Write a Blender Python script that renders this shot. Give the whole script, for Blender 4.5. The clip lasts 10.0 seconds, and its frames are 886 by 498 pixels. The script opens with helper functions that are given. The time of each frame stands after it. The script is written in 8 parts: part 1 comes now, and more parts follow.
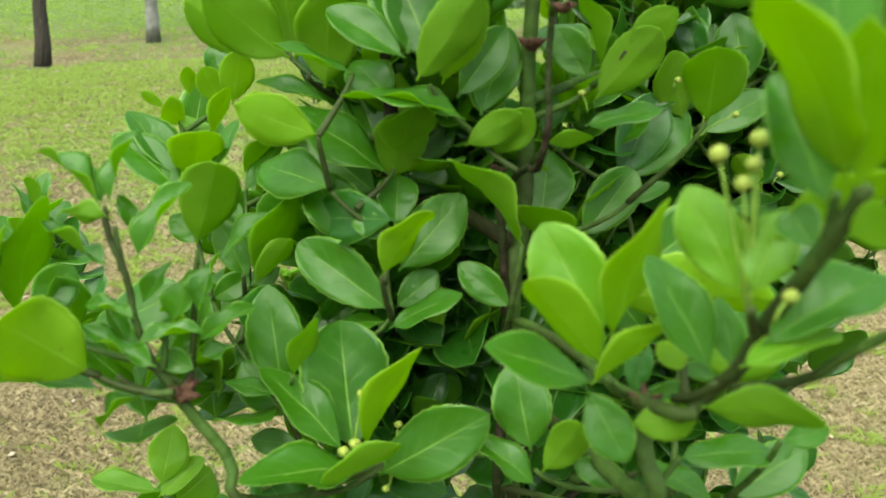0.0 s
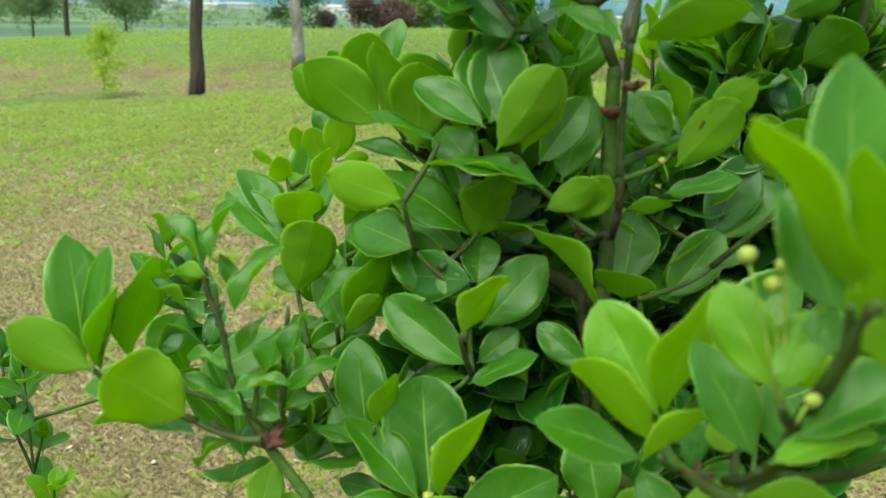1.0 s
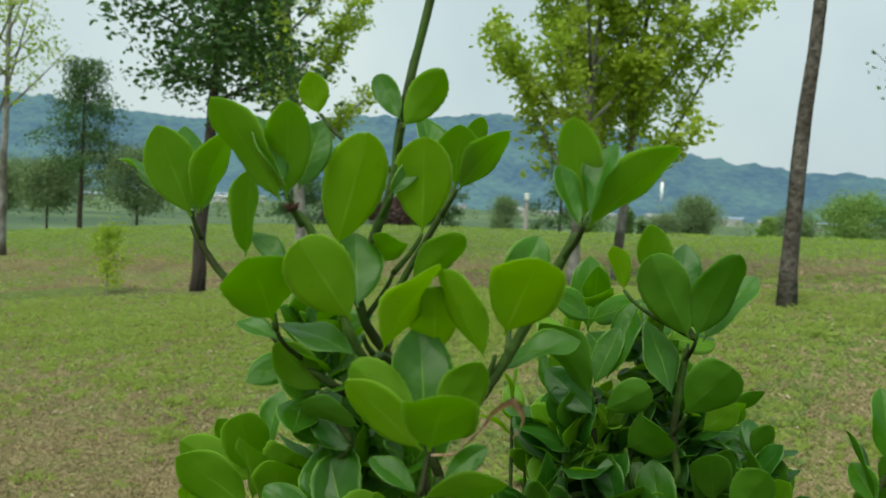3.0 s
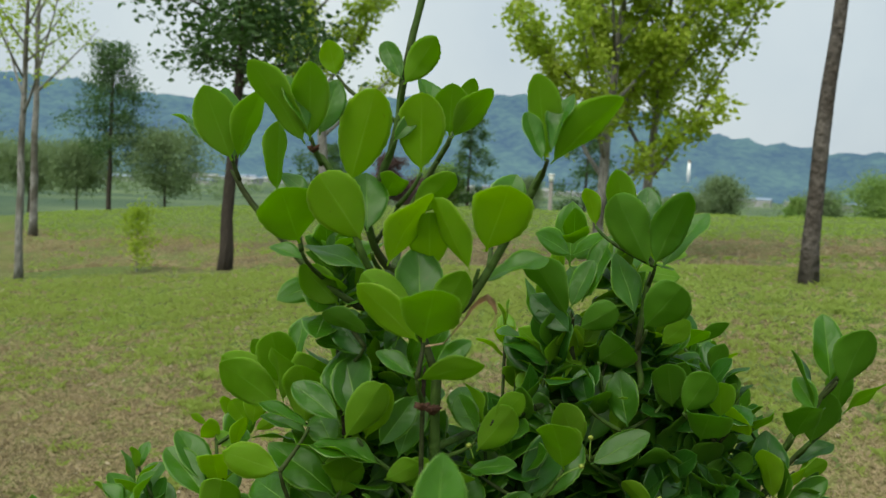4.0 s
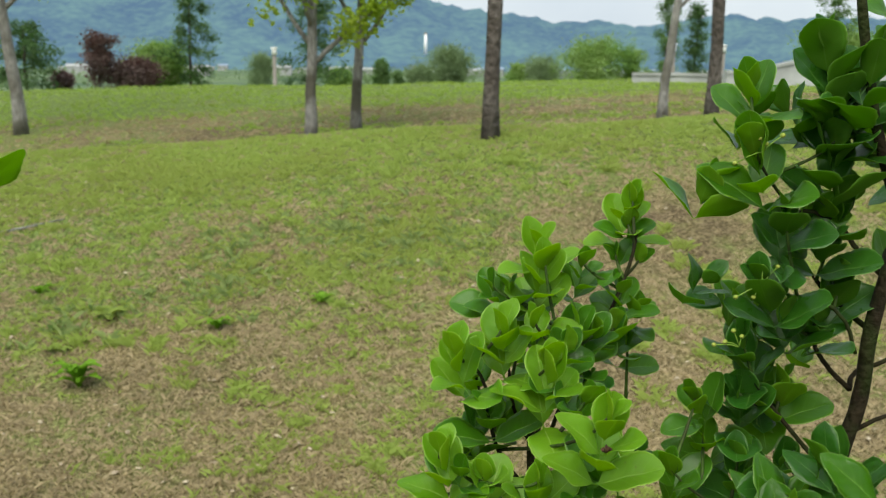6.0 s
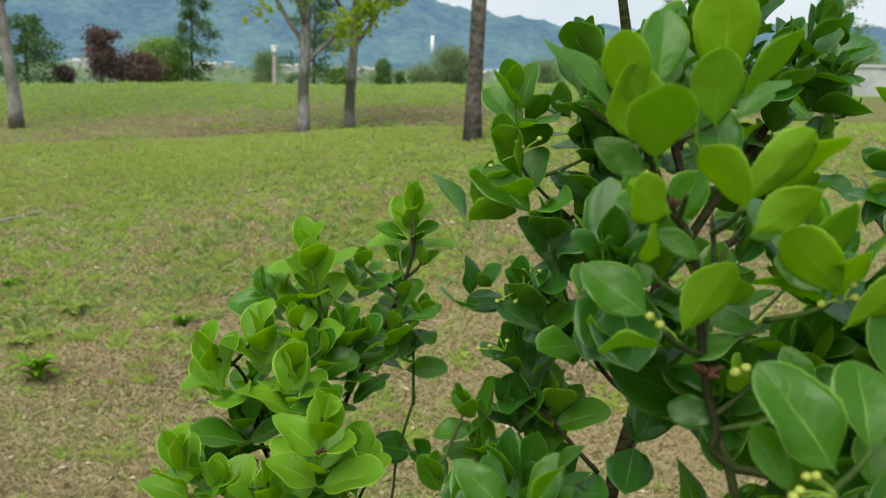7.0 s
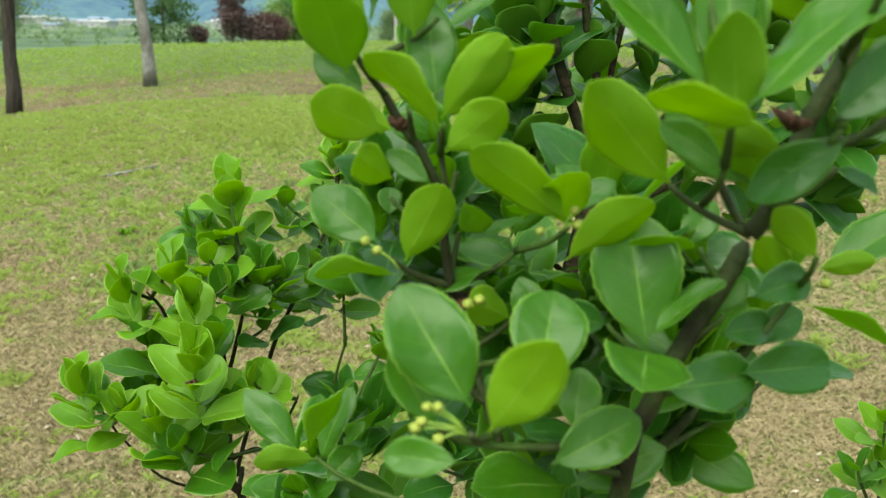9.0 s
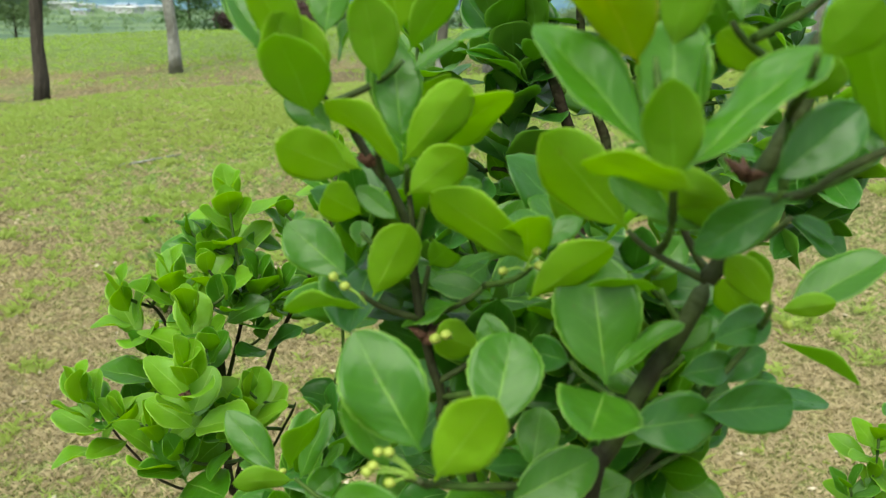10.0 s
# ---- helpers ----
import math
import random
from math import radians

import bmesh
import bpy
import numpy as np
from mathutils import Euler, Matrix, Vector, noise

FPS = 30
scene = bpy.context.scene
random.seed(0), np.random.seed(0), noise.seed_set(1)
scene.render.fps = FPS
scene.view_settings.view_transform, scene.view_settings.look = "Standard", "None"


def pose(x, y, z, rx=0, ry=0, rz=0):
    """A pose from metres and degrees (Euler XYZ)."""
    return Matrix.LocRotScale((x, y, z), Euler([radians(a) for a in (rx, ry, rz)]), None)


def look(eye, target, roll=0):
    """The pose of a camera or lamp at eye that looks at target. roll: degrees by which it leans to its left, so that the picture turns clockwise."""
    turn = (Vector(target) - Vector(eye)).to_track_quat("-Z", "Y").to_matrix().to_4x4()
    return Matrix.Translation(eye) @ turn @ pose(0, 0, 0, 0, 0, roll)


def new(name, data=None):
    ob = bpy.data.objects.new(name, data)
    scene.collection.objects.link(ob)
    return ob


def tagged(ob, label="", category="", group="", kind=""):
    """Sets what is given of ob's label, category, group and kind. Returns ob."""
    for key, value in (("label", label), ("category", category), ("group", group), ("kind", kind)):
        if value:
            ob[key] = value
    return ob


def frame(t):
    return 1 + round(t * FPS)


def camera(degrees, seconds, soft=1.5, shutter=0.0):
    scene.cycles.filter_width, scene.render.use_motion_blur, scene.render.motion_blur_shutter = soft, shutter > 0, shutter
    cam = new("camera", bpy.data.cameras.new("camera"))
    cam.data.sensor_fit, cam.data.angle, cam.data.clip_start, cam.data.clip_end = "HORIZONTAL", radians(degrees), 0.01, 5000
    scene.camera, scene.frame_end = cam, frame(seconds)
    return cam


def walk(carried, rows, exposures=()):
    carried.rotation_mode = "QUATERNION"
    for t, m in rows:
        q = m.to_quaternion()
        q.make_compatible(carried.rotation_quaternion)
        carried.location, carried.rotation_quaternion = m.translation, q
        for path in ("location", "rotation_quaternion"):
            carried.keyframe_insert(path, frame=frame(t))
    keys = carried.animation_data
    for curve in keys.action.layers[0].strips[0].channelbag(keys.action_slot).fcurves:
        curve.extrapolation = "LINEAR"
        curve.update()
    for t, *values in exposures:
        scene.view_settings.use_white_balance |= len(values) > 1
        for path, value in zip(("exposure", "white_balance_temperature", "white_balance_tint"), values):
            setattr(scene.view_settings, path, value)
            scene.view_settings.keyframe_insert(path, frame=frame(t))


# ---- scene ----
cam = camera(52.81, 10.0, 1.3)
cam.data.dof.use_dof, cam.data.dof.focus_distance, cam.data.dof.aperture_fstop = True, 0.72, 16.0
# seconds, x, y, z, yaw, pitch, roll
PATH = [
    (0, -0.0001, 0.0025, 1.4690, -0.29, -16.49, 3.03),
    (0.5, 0.0138, 0.0144, 1.4675, 1.70, -15.69, 2.49),
    (1, 0.0222, -0.0063, 1.4896, 8.61, -15.33, 1.97),
    (1.5, 0.0403, 0.0002, 1.5246, 10.67, -13.28, 2.77),
    (2, 0.0628, 0.0033, 1.5499, 9.57, -9.64, 3.10),
    (2.5, 0.0917, 0.0035, 1.5832, 8.69, -6.91, 2.88),
    (2.7, 0.0913, -0.0086, 1.5983, 8.64, -4.81, 2.87),
    (3.8, 0.1379, -0.1120, 1.6048, 11.13, -2.14, 2.35),
    (4, 0.1325, -0.1257, 1.5826, 10.74, -4.42, 2.57),
    (4.5, 0.2109, -0.1520, 1.5484, 4.90, -8.03, 2.43),
    (5, 0.3558, -0.0654, 1.5177, 2.12, -10.04, 1.46),
    (5.5, 0.4626, -0.0404, 1.5008, 0.15, -11.17, 1.08),
    (6, 0.5457, -0.0146, 1.5070, -5.57, -11.76, 0.58),
    (6.2, 0.5994, -0.0056, 1.4989, -5.72, -11.78, 0.54),
    (7.3, 0.7636, -0.0310, 1.5125, -5.29, -11.68, 1.84),
    (7.5, 0.7956, -0.0308, 1.5132, -5.16, -12.15, 1.72),
    (8, 0.8498, -0.0394, 1.5119, -0.98, -12.53, 1.32),
    (8.5, 0.8720, -0.0361, 1.5020, 1.74, -13.00, 1.12),
    (9, 0.8831, -0.0176, 1.4946, 2.67, -14.48, 0.88),
    (9.5, 0.8881, -0.0079, 1.4945, 3.50, -15.31, 0.65),
    (10, 0.9044, -0.0165, 1.5145, 4.23, -15.33, 0.95),
]


def aim(x, y, z, yaw, pitch, roll):
    """A carried camera: metres, then degrees to the left, upwards, and leaning to its left."""
    return pose(x, y, z, 90 + pitch, 0, yaw) @ pose(0, 0, 0, 0, 0, roll)


EXPOSURES = [(0.0, 1.58, 7000, -8), (1.0, 1.42, 7000, -13), (1.5, 1.17, 7000, -14), (2.0, 0.78, 7000, -14), (2.5, 0.62, 7000, -12), (4.0, 0.55, 7000, -1), (4.5, 0.83, 7000, 2), (5.0, 0.92, 7000, 2), (5.5, 0.84, 7000, 4), (6.0, 0.83, 7000, 2), (7.5, 0.91, 7000, 2), (8.0, 1.07, 7000, -1), (10.0, 1.34, 7000, -6)]
walk(cam, [(t, aim(*p)) for t, *p in PATH], EXPOSURES)

# ---- sky and light: a bright overcast noon ----
SUN_HEIGHT, SUN_TURN = 58.0, 205.0
world = bpy.data.worlds.new("overcast_sky")
scene.world = world
world.use_nodes = True
wn, wl = world.node_tree.nodes, world.node_tree.links
wn.clear()
w_out, w_bg = wn.new("ShaderNodeOutputWorld"), wn.new("ShaderNodeBackground")
w_sky = wn.new("ShaderNodeTexSky")
w_sky.sky_type, w_sky.sun_disc = "NISHITA", False
w_sky.sun_elevation, w_sky.sun_rotation = radians(SUN_HEIGHT), radians(SUN_TURN)
w_sky.air_density, w_sky.dust_density = 1.2, 4.0
w_co, w_noise, w_ramp, w_mix = wn.new("ShaderNodeTexCoord"), wn.new("ShaderNodeTexNoise"), wn.new("ShaderNodeValToRGB"), wn.new("ShaderNodeMix")
w_noise.inputs["Scale"].default_value, w_noise.inputs["Detail"].default_value = 3.0, 6
w_ramp.color_ramp.elements[0].position, w_ramp.color_ramp.elements[0].color = 0.3, (6.1, 6.95, 8.7, 1)
w_ramp.color_ramp.elements[1].position, w_ramp.color_ramp.elements[1].color = 0.75, (8.2, 8.85, 10.2, 1)
w_mix.data_type, w_mix.inputs[0].default_value = "RGBA", 0.85
wl.new(w_co.outputs["Generated"], w_noise.inputs["Vector"])
wl.new(w_noise.outputs["Fac"], w_ramp.inputs["Fac"])
wl.new(w_sky.outputs["Color"], w_mix.inputs[6])
wl.new(w_ramp.outputs["Color"], w_mix.inputs[7])
wl.new(w_mix.outputs[2], w_bg.inputs["Color"])
w_bg.inputs["Strength"].default_value = 0.066
wl.new(w_bg.outputs["Background"], w_out.inputs["Surface"])

sun_data = bpy.data.lights.new("sun", "SUN")
sun_data.energy, sun_data.angle, sun_data.color = 2.55, radians(60), (1.0, 0.96, 0.9)
sun = new("sun", sun_data)
# the sky's turn counts from north over east
sun.matrix_world = look((0, 0, 0), (-math.sin(radians(SUN_TURN)) * math.cos(radians(SUN_HEIGHT)), -math.cos(radians(SUN_TURN)) * math.cos(radians(SUN_HEIGHT)), -math.sin(radians(SUN_HEIGHT))))

# ---- materials ----
def nodes_of(name):
    m = bpy.data.materials.new(name)
    m.use_nodes = True
    m.node_tree.nodes.clear()
    return m, m.node_tree.nodes, m.node_tree.links


def mixed(n, l, fac, a, b, blend="MIX"):
    """A colour mix; each input is a socket, a colour or a number."""
    mx = n.new("ShaderNodeMix")
    mx.data_type, mx.blend_type = "RGBA", blend
    for i, v in ((0, fac), (6, a), (7, b)):
        if isinstance(v, bpy.types.NodeSocket):
            l.new(v, mx.inputs[i])
        else:
            mx.inputs[i].default_value = v if i == 0 else (*v, 1)
    return mx.outputs[2]


def calc(n, l, op, a, b=0.0, clamp=False):
    mt = n.new("ShaderNodeMath")
    mt.operation, mt.use_clamp = op, clamp
    for i, v in ((0, a), (1, b)):
        if isinstance(v, bpy.types.NodeSocket):
            l.new(v, mt.inputs[i])
        else:
            mt.inputs[i].default_value = v
    return mt.outputs[0]


def noisy(n, l, scale, detail=4.0, vector=None, lo=0.3, hi=0.7):
    tex, mr = n.new("ShaderNodeTexNoise"), n.new("ShaderNodeMapRange")
    tex.inputs["Scale"].default_value, tex.inputs["Detail"].default_value = scale, detail
    if vector is not None:
        l.new(vector, tex.inputs["Vector"])
    mr.inputs[1].default_value, mr.inputs[2].default_value = lo, hi
    l.new(tex.outputs["Fac"], mr.inputs[0])
    return mr.outputs[0]


def finish(m, n, l, colour, rough, bump=None, bump_size=0.002, spec=0.5, sheer=None):
    """Closes a material: principled, with an optional share of light that shines out of the other face."""
    out, bsdf = n.new("ShaderNodeOutputMaterial"), n.new("ShaderNodeBsdfPrincipled")
    for key, v in (("Base Color", colour), ("Roughness", rough)):
        if isinstance(v, bpy.types.NodeSocket):
            l.new(v, bsdf.inputs[key])
        else:
            bsdf.inputs[key].default_value = (*v, 1) if key == "Base Color" else v
    bsdf.inputs["Specular IOR Level"].default_value = spec
    last = bsdf.outputs[0]
    if bump is not None:
        bp = n.new("ShaderNodeBump")
        bp.inputs["Strength"].default_value, bp.inputs["Distance"].default_value = 1.0, bump_size
        l.new(bump, bp.inputs["Height"])
        l.new(bp.outputs[0], bsdf.inputs["Normal"])
    if sheer is not None:
        share, tint = sheer
        tr, ms = n.new("ShaderNodeBsdfTranslucent"), n.new("ShaderNodeMixShader")
        if isinstance(tint, bpy.types.NodeSocket):
            l.new(tint, tr.inputs["Color"])
        else:
            tr.inputs["Color"].default_value = (*tint, 1)
        ms.inputs[0].default_value = share
        l.new(last, ms.inputs[1])
        l.new(tr.outputs[0], ms.inputs[2])
        last = ms.outputs[0]
    l.new(last, out.inputs["Surface"])
    return m


def any_random(n, l):
    """One number for each leaf, whether it is an object or an island of a joined mesh."""
    oi, geo = n.new("ShaderNodeObjectInfo"), n.new("ShaderNodeNewGeometry")
    return calc(n, l, "FRACT", calc(n, l, "ADD", oi.outputs["Random"], geo.outputs["Random Per Island"]))


def leaf_material(name, deep, fresh, vein, gloss, share, tint, veins=1.0, spec=0.42, spot=None):
    """A leathery leaf: tone of its own, cloudy drifts, a thin pale midrib and margin, faint side veins, and a waxy skin."""
    m, n, l = nodes_of(name)
    uv, sep, co = n.new("ShaderNodeUVMap"), n.new("ShaderNodeSeparateXYZ"), n.new("ShaderNodeTexCoord")
    uv.uv_map = "UVMap"
    l.new(uv.outputs["UV"], sep.inputs[0])
    along, across = sep.outputs[0], calc(n, l, "ABSOLUTE", calc(n, l, "SUBTRACT", calc(n, l, "MULTIPLY", sep.outputs[1], 2.0), 1.0))
    rnd = any_random(n, l)
    # a place of its own in the noise for each leaf
    at, shift, cb = n.new("ShaderNodeVectorMath"), n.new("ShaderNodeVectorMath"), n.new("ShaderNodeCombineXYZ")
    at.operation, shift.operation, shift.inputs[1].default_value = "ADD", "MULTIPLY", (37.0, 91.0, 53.0)
    for k in range(3):
        l.new(rnd, cb.inputs[k])
    l.new(cb.outputs[0], shift.inputs[0])
    squeeze = n.new("ShaderNodeVectorMath")
    squeeze.operation, squeeze.inputs[1].default_value = "MULTIPLY", (1.0, 0.6, 1.0)
    l.new(uv.outputs["UV"], squeeze.inputs[0])
    l.new(squeeze.outputs[0], at.inputs[0])
    l.new(shift.outputs[0], at.inputs[1])
    own = at.outputs[0]
    base = mixed(n, l, rnd, deep, fresh)
    base = mixed(n, l, calc(n, l, "MULTIPLY", noisy(n, l, 2.6, 4.0, own, 0.38, 0.62), 0.45), base, mixed(n, l, rnd, fresh, deep))
    # mottled cells between the veins
    cells = n.new("ShaderNodeTexVoronoi")
    cells.inputs["Scale"].default_value = 26.0
    l.new(own, cells.inputs["Vector"])
    base = mixed(n, l, calc(n, l, "MULTIPLY", cells.outputs["Distance"], 0.22 * veins), base, deep)
    # side veins that bend towards the tip
    ph = calc(n, l, "MULTIPLY", calc(n, l, "SUBTRACT", along, calc(n, l, "MULTIPLY", calc(n, l, "POWER", across, 0.8), 0.28)), 21.0)
    ph = calc(n, l, "ADD", ph, calc(n, l, "MULTIPLY", noisy(n, l, 5.0, 3.0, own), 1.6))
    wave = calc(n, l, "POWER", calc(n, l, "ABSOLUTE", calc(n, l, "SINE", ph)), 22.0)
    fade = calc(n, l, "SUBTRACT", 1.0, across, True)
    side = calc(n, l, "MULTIPLY", calc(n, l, "MULTIPLY", wave, fade), 0.12 * veins)
    base = mixed(n, l, side, base, vein)
    width = calc(n, l, "SUBTRACT", 0.040, calc(n, l, "MULTIPLY", along, 0.034))
    rib = n.new("ShaderNodeMapRange")
    l.new(calc(n, l, "DIVIDE", across, width), rib.inputs[0])
    rib.inputs[1].default_value, rib.inputs[2].default_value, rib.inputs[3].default_value, rib.inputs[4].default_value = 0.6, 1.5, 0.7 * min(1.0, veins + 0.2), 0.0
    base = mixed(n, l, rib.outputs[0], base, vein)
    rim = n.new("ShaderNodeMapRange")
    l.new(across, rim.inputs[0])
    rim.inputs[1].default_value, rim.inputs[2].default_value, rim.inputs[3].default_value, rim.inputs[4].default_value = 0.93, 0.975, 0.0, 0.7
    base = mixed(n, l, rim.outputs[0], base, tuple(min(1.0, c * 1.1) for c in vein))
    if spot:
        base = mixed(n, l, calc(n, l, "MULTIPLY", noisy(n, l, 1.1, 0.0, co.outputs["Object"], 0.42, 0.62), noisy(n, l, 1.6, 0.0, uv.outputs["UV"], 0.45, 0.55)), base, spot)
    # brown specks of wear
    speck = noisy(n, l, 14.0, 2.0, own, 0.70, 0.74)
    base = mixed(n, l, calc(n, l, "MULTIPLY", speck, 0.6), base, (0.10, 0.075, 0.02))
    rough = calc(n, l, "ADD", calc(n, l, "MULTIPLY", noisy(n, l, 3.0, 5.0, own), 0.18), gloss)
    relief = calc(n, l, "SUBTRACT", calc(n, l, "MULTIPLY", noisy(n, l, 4.5, 2.0, own), 0.35), calc(n, l, "ADD", calc(n, l, "MULTIPLY", side, 0.9), calc(n, l, "MULTIPLY", rib.outputs[0], 0.35)))
    return finish(m, n, l, base, rough, relief, 0.0009, spec, (share, mixed(n, l, 0.75, base, tint)))


# tones of the spindle leaves: (upper face, under face)
LEAF = {
    "mature": (leaf_material("leaf_mature_upper", (0.022, 0.090, 0.005), (0.053, 0.162, 0.008), (0.25, 0.43, 0.08), 0.28, 0.36, (0.46, 0.80, 0.04)),
               leaf_material("leaf_mature_under", (0.130, 0.270, 0.014), (0.200, 0.360, 0.022), (0.34, 0.54, 0.09), 0.52, 0.64, (0.62, 0.92, 0.05), 0.55, 0.35)),
    # deep green leaves; inner and low foliage takes this tone as painted shade
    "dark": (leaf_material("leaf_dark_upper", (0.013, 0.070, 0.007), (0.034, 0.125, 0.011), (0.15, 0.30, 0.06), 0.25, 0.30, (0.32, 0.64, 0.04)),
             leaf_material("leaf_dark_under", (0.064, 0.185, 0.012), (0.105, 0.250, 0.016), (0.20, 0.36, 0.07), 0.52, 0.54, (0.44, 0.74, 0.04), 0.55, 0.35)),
    "young": (leaf_material("leaf_young_upper", (0.085, 0.225, 0.008), (0.165, 0.330, 0.017), (0.38, 0.56, 0.11), 0.36, 0.44, (0.60, 0.88, 0.04)),
              leaf_material("leaf_young_under", (0.150, 0.290, 0.012), (0.225, 0.375, 0.020), (0.40, 0.56, 0.11), 0.50, 0.64, (0.68, 0.92, 0.05), 0.55, 0.35)),
    # a leaf going yellow from its edge
    "yellowed": (leaf_material("leaf_yellowed_upper", (0.10, 0.25, 0.005), (0.16, 0.33, 0.008), (0.5, 0.5, 0.08), 0.38, 0.40, (0.6, 0.75, 0.03), spot=(0.9, 0.66, 0.02)),
                 leaf_material("leaf_yellowed_under", (0.12, 0.26, 0.005), (0.18, 0.34, 0.008), (0.5, 0.5, 0.08), 0.5, 0.5, (0.7, 0.76, 0.03), 0.4, 0.35, (0.9, 0.66, 0.02))),
}


def speckled(name, a, b, scale, rough, relief=0.003, c=None, big=0.0, stretch=(1, 1, 1), share=None, vary=0.3, spec=0.3):
    """A plain natural surface: two colours at one scale, a third in larger patches."""
    m, n, l = nodes_of(name)
    co, mp = n.new("ShaderNodeTexCoord"), n.new("ShaderNodeMapping")
    mp.inputs["Scale"].default_value = stretch
    l.new(co.outputs["Object"], mp.inputs["Vector"])
    grain = noisy(n, l, scale, 6.0, mp.outputs[0])
    base = mixed(n, l, grain, a, b)
    if c:
        base = mixed(n, l, noisy(n, l, big, 3.0, co.outputs["Object"], 0.45, 0.6), base, c)
    base = mixed(n, l, calc(n, l, "MULTIPLY", any_random(n, l), vary), base, b)
    return finish(m, n, l, base, rough, grain, relief, spec, share)


GREEN_STEM = speckled("green_stem", (0.027, 0.062, 0.010), (0.060, 0.108, 0.020), 150, 0.6, 0.0008, (0.028, 0.034, 0.012), 30, spec=0.15)
OLD_STEM = speckled("old_green_stem", (0.020, 0.032, 0.009), (0.044, 0.060, 0.018), 150, 0.6, 0.001, (0.018, 0.018, 0.009), 30, spec=0.15)
BROWN_STEM = speckled("brown_stem", (0.012, 0.010, 0.006), (0.038, 0.030, 0.018), 120, 0.8, 0.0022, (0.024, 0.034, 0.010), 25, spec=0.08)
NODE_SCAR = speckled("node_scar", (0.045, 0.018, 0.010), (0.09, 0.042, 0.024), 400, 0.8, 0.001)
BUD = speckled("flower_bud", (0.18, 0.25, 0.035), (0.31, 0.35, 0.065), 300, 0.45, 0.0006)
STALK = speckled("bud_stalk", (0.13, 0.24, 0.03), (0.22, 0.34, 0.05), 200, 0.5, 0.0005)
DRY = speckled("dry_leaf", (0.40, 0.25, 0.15), (0.62, 0.46, 0.33), 120, 0.8, 0.001)
BARK = speckled("tree_bark", (0.034, 0.030, 0.027), (0.145, 0.128, 0.115), 11, 0.9, 0.02, (0.055, 0.046, 0.039), 3.0, (2.0, 2.0, 1.6))
PALE_BARK = speckled("pale_bark", (0.135, 0.132, 0.125), (0.31, 0.305, 0.29), 10, 0.9, 0.02, (0.09, 0.085, 0.066), 2.0, (3, 3, 1.0))
DARK_BARK = speckled("dark_bark", (0.025, 0.02, 0.017), (0.075, 0.06, 0.05), 9, 0.9, 0.03, None, 0, (4, 4, 0.8))
GINKGO = speckled("ginkgo_leaves", (0.24, 0.33, 0.03), (0.42, 0.50, 0.07), 1.2, 0.5, 0.002, (0.17, 0.27, 0.015), 0.8, share=(0.45, (0.42, 0.58, 0.06)))
# this green is paler and bluer, with the far trees' haze put into it
CROWN_DARK = speckled("dark_crown_leaves", (0.045, 0.090, 0.036), (0.098, 0.165, 0.062), 1.5, 0.55, 0.002, (0.045, 0.10, 0.025), 0.7, share=(0.3, (0.06, 0.17, 0.02)))
CROWN_MID = speckled("crown_leaves", (0.07, 0.13, 0.05), (0.13, 0.21, 0.08), 1.5, 0.55, 0.002, (0.07, 0.15, 0.04), 0.7, share=(0.3, (0.12, 0.26, 0.03)))
CROWN_OLIVE = speckled("olive_crown_leaves", (0.13, 0.20, 0.10), (0.21, 0.29, 0.15), 1.5, 0.6, 0.002, (0.15, 0.22, 0.11), 0.6, share=(0.35, (0.22, 0.32, 0.12)))
CROWN_LIGHT = speckled("light_crown_leaves", (0.16, 0.26, 0.07), (0.25, 0.36, 0.11), 1.5, 0.6, 0.002, (0.13, 0.25, 0.05), 0.6, share=(0.3, (0.2, 0.36, 0.05)))
CROWN_RED = speckled("red_crown_leaves", (0.085, 0.066, 0.066), (0.165, 0.125, 0.12), 1.5, 0.6, 0.002, (0.08, 0.05, 0.04), 0.6, share=(0.3, (0.14, 0.05, 0.05)))
WHITE_PAINT = speckled("white_paint", (0.70, 0.71, 0.72), (0.82, 0.82, 0.82), 4, 0.5, 0.001)
GREY_METAL = speckled("grey_metal", (0.13, 0.12, 0.105), (0.2, 0.19, 0.17), 20, 0.5, 0.001)
CONCRETE = speckled("pale_concrete", (0.30, 0.31, 0.32), (0.42, 0.43, 0.44), 6, 0.85, 0.004, (0.26, 0.27, 0.27), 1.0)
ROOF = speckled("roof_sheet", (0.16, 0.22, 0.32), (0.26, 0.32, 0.42), 3, 0.6, 0.01)


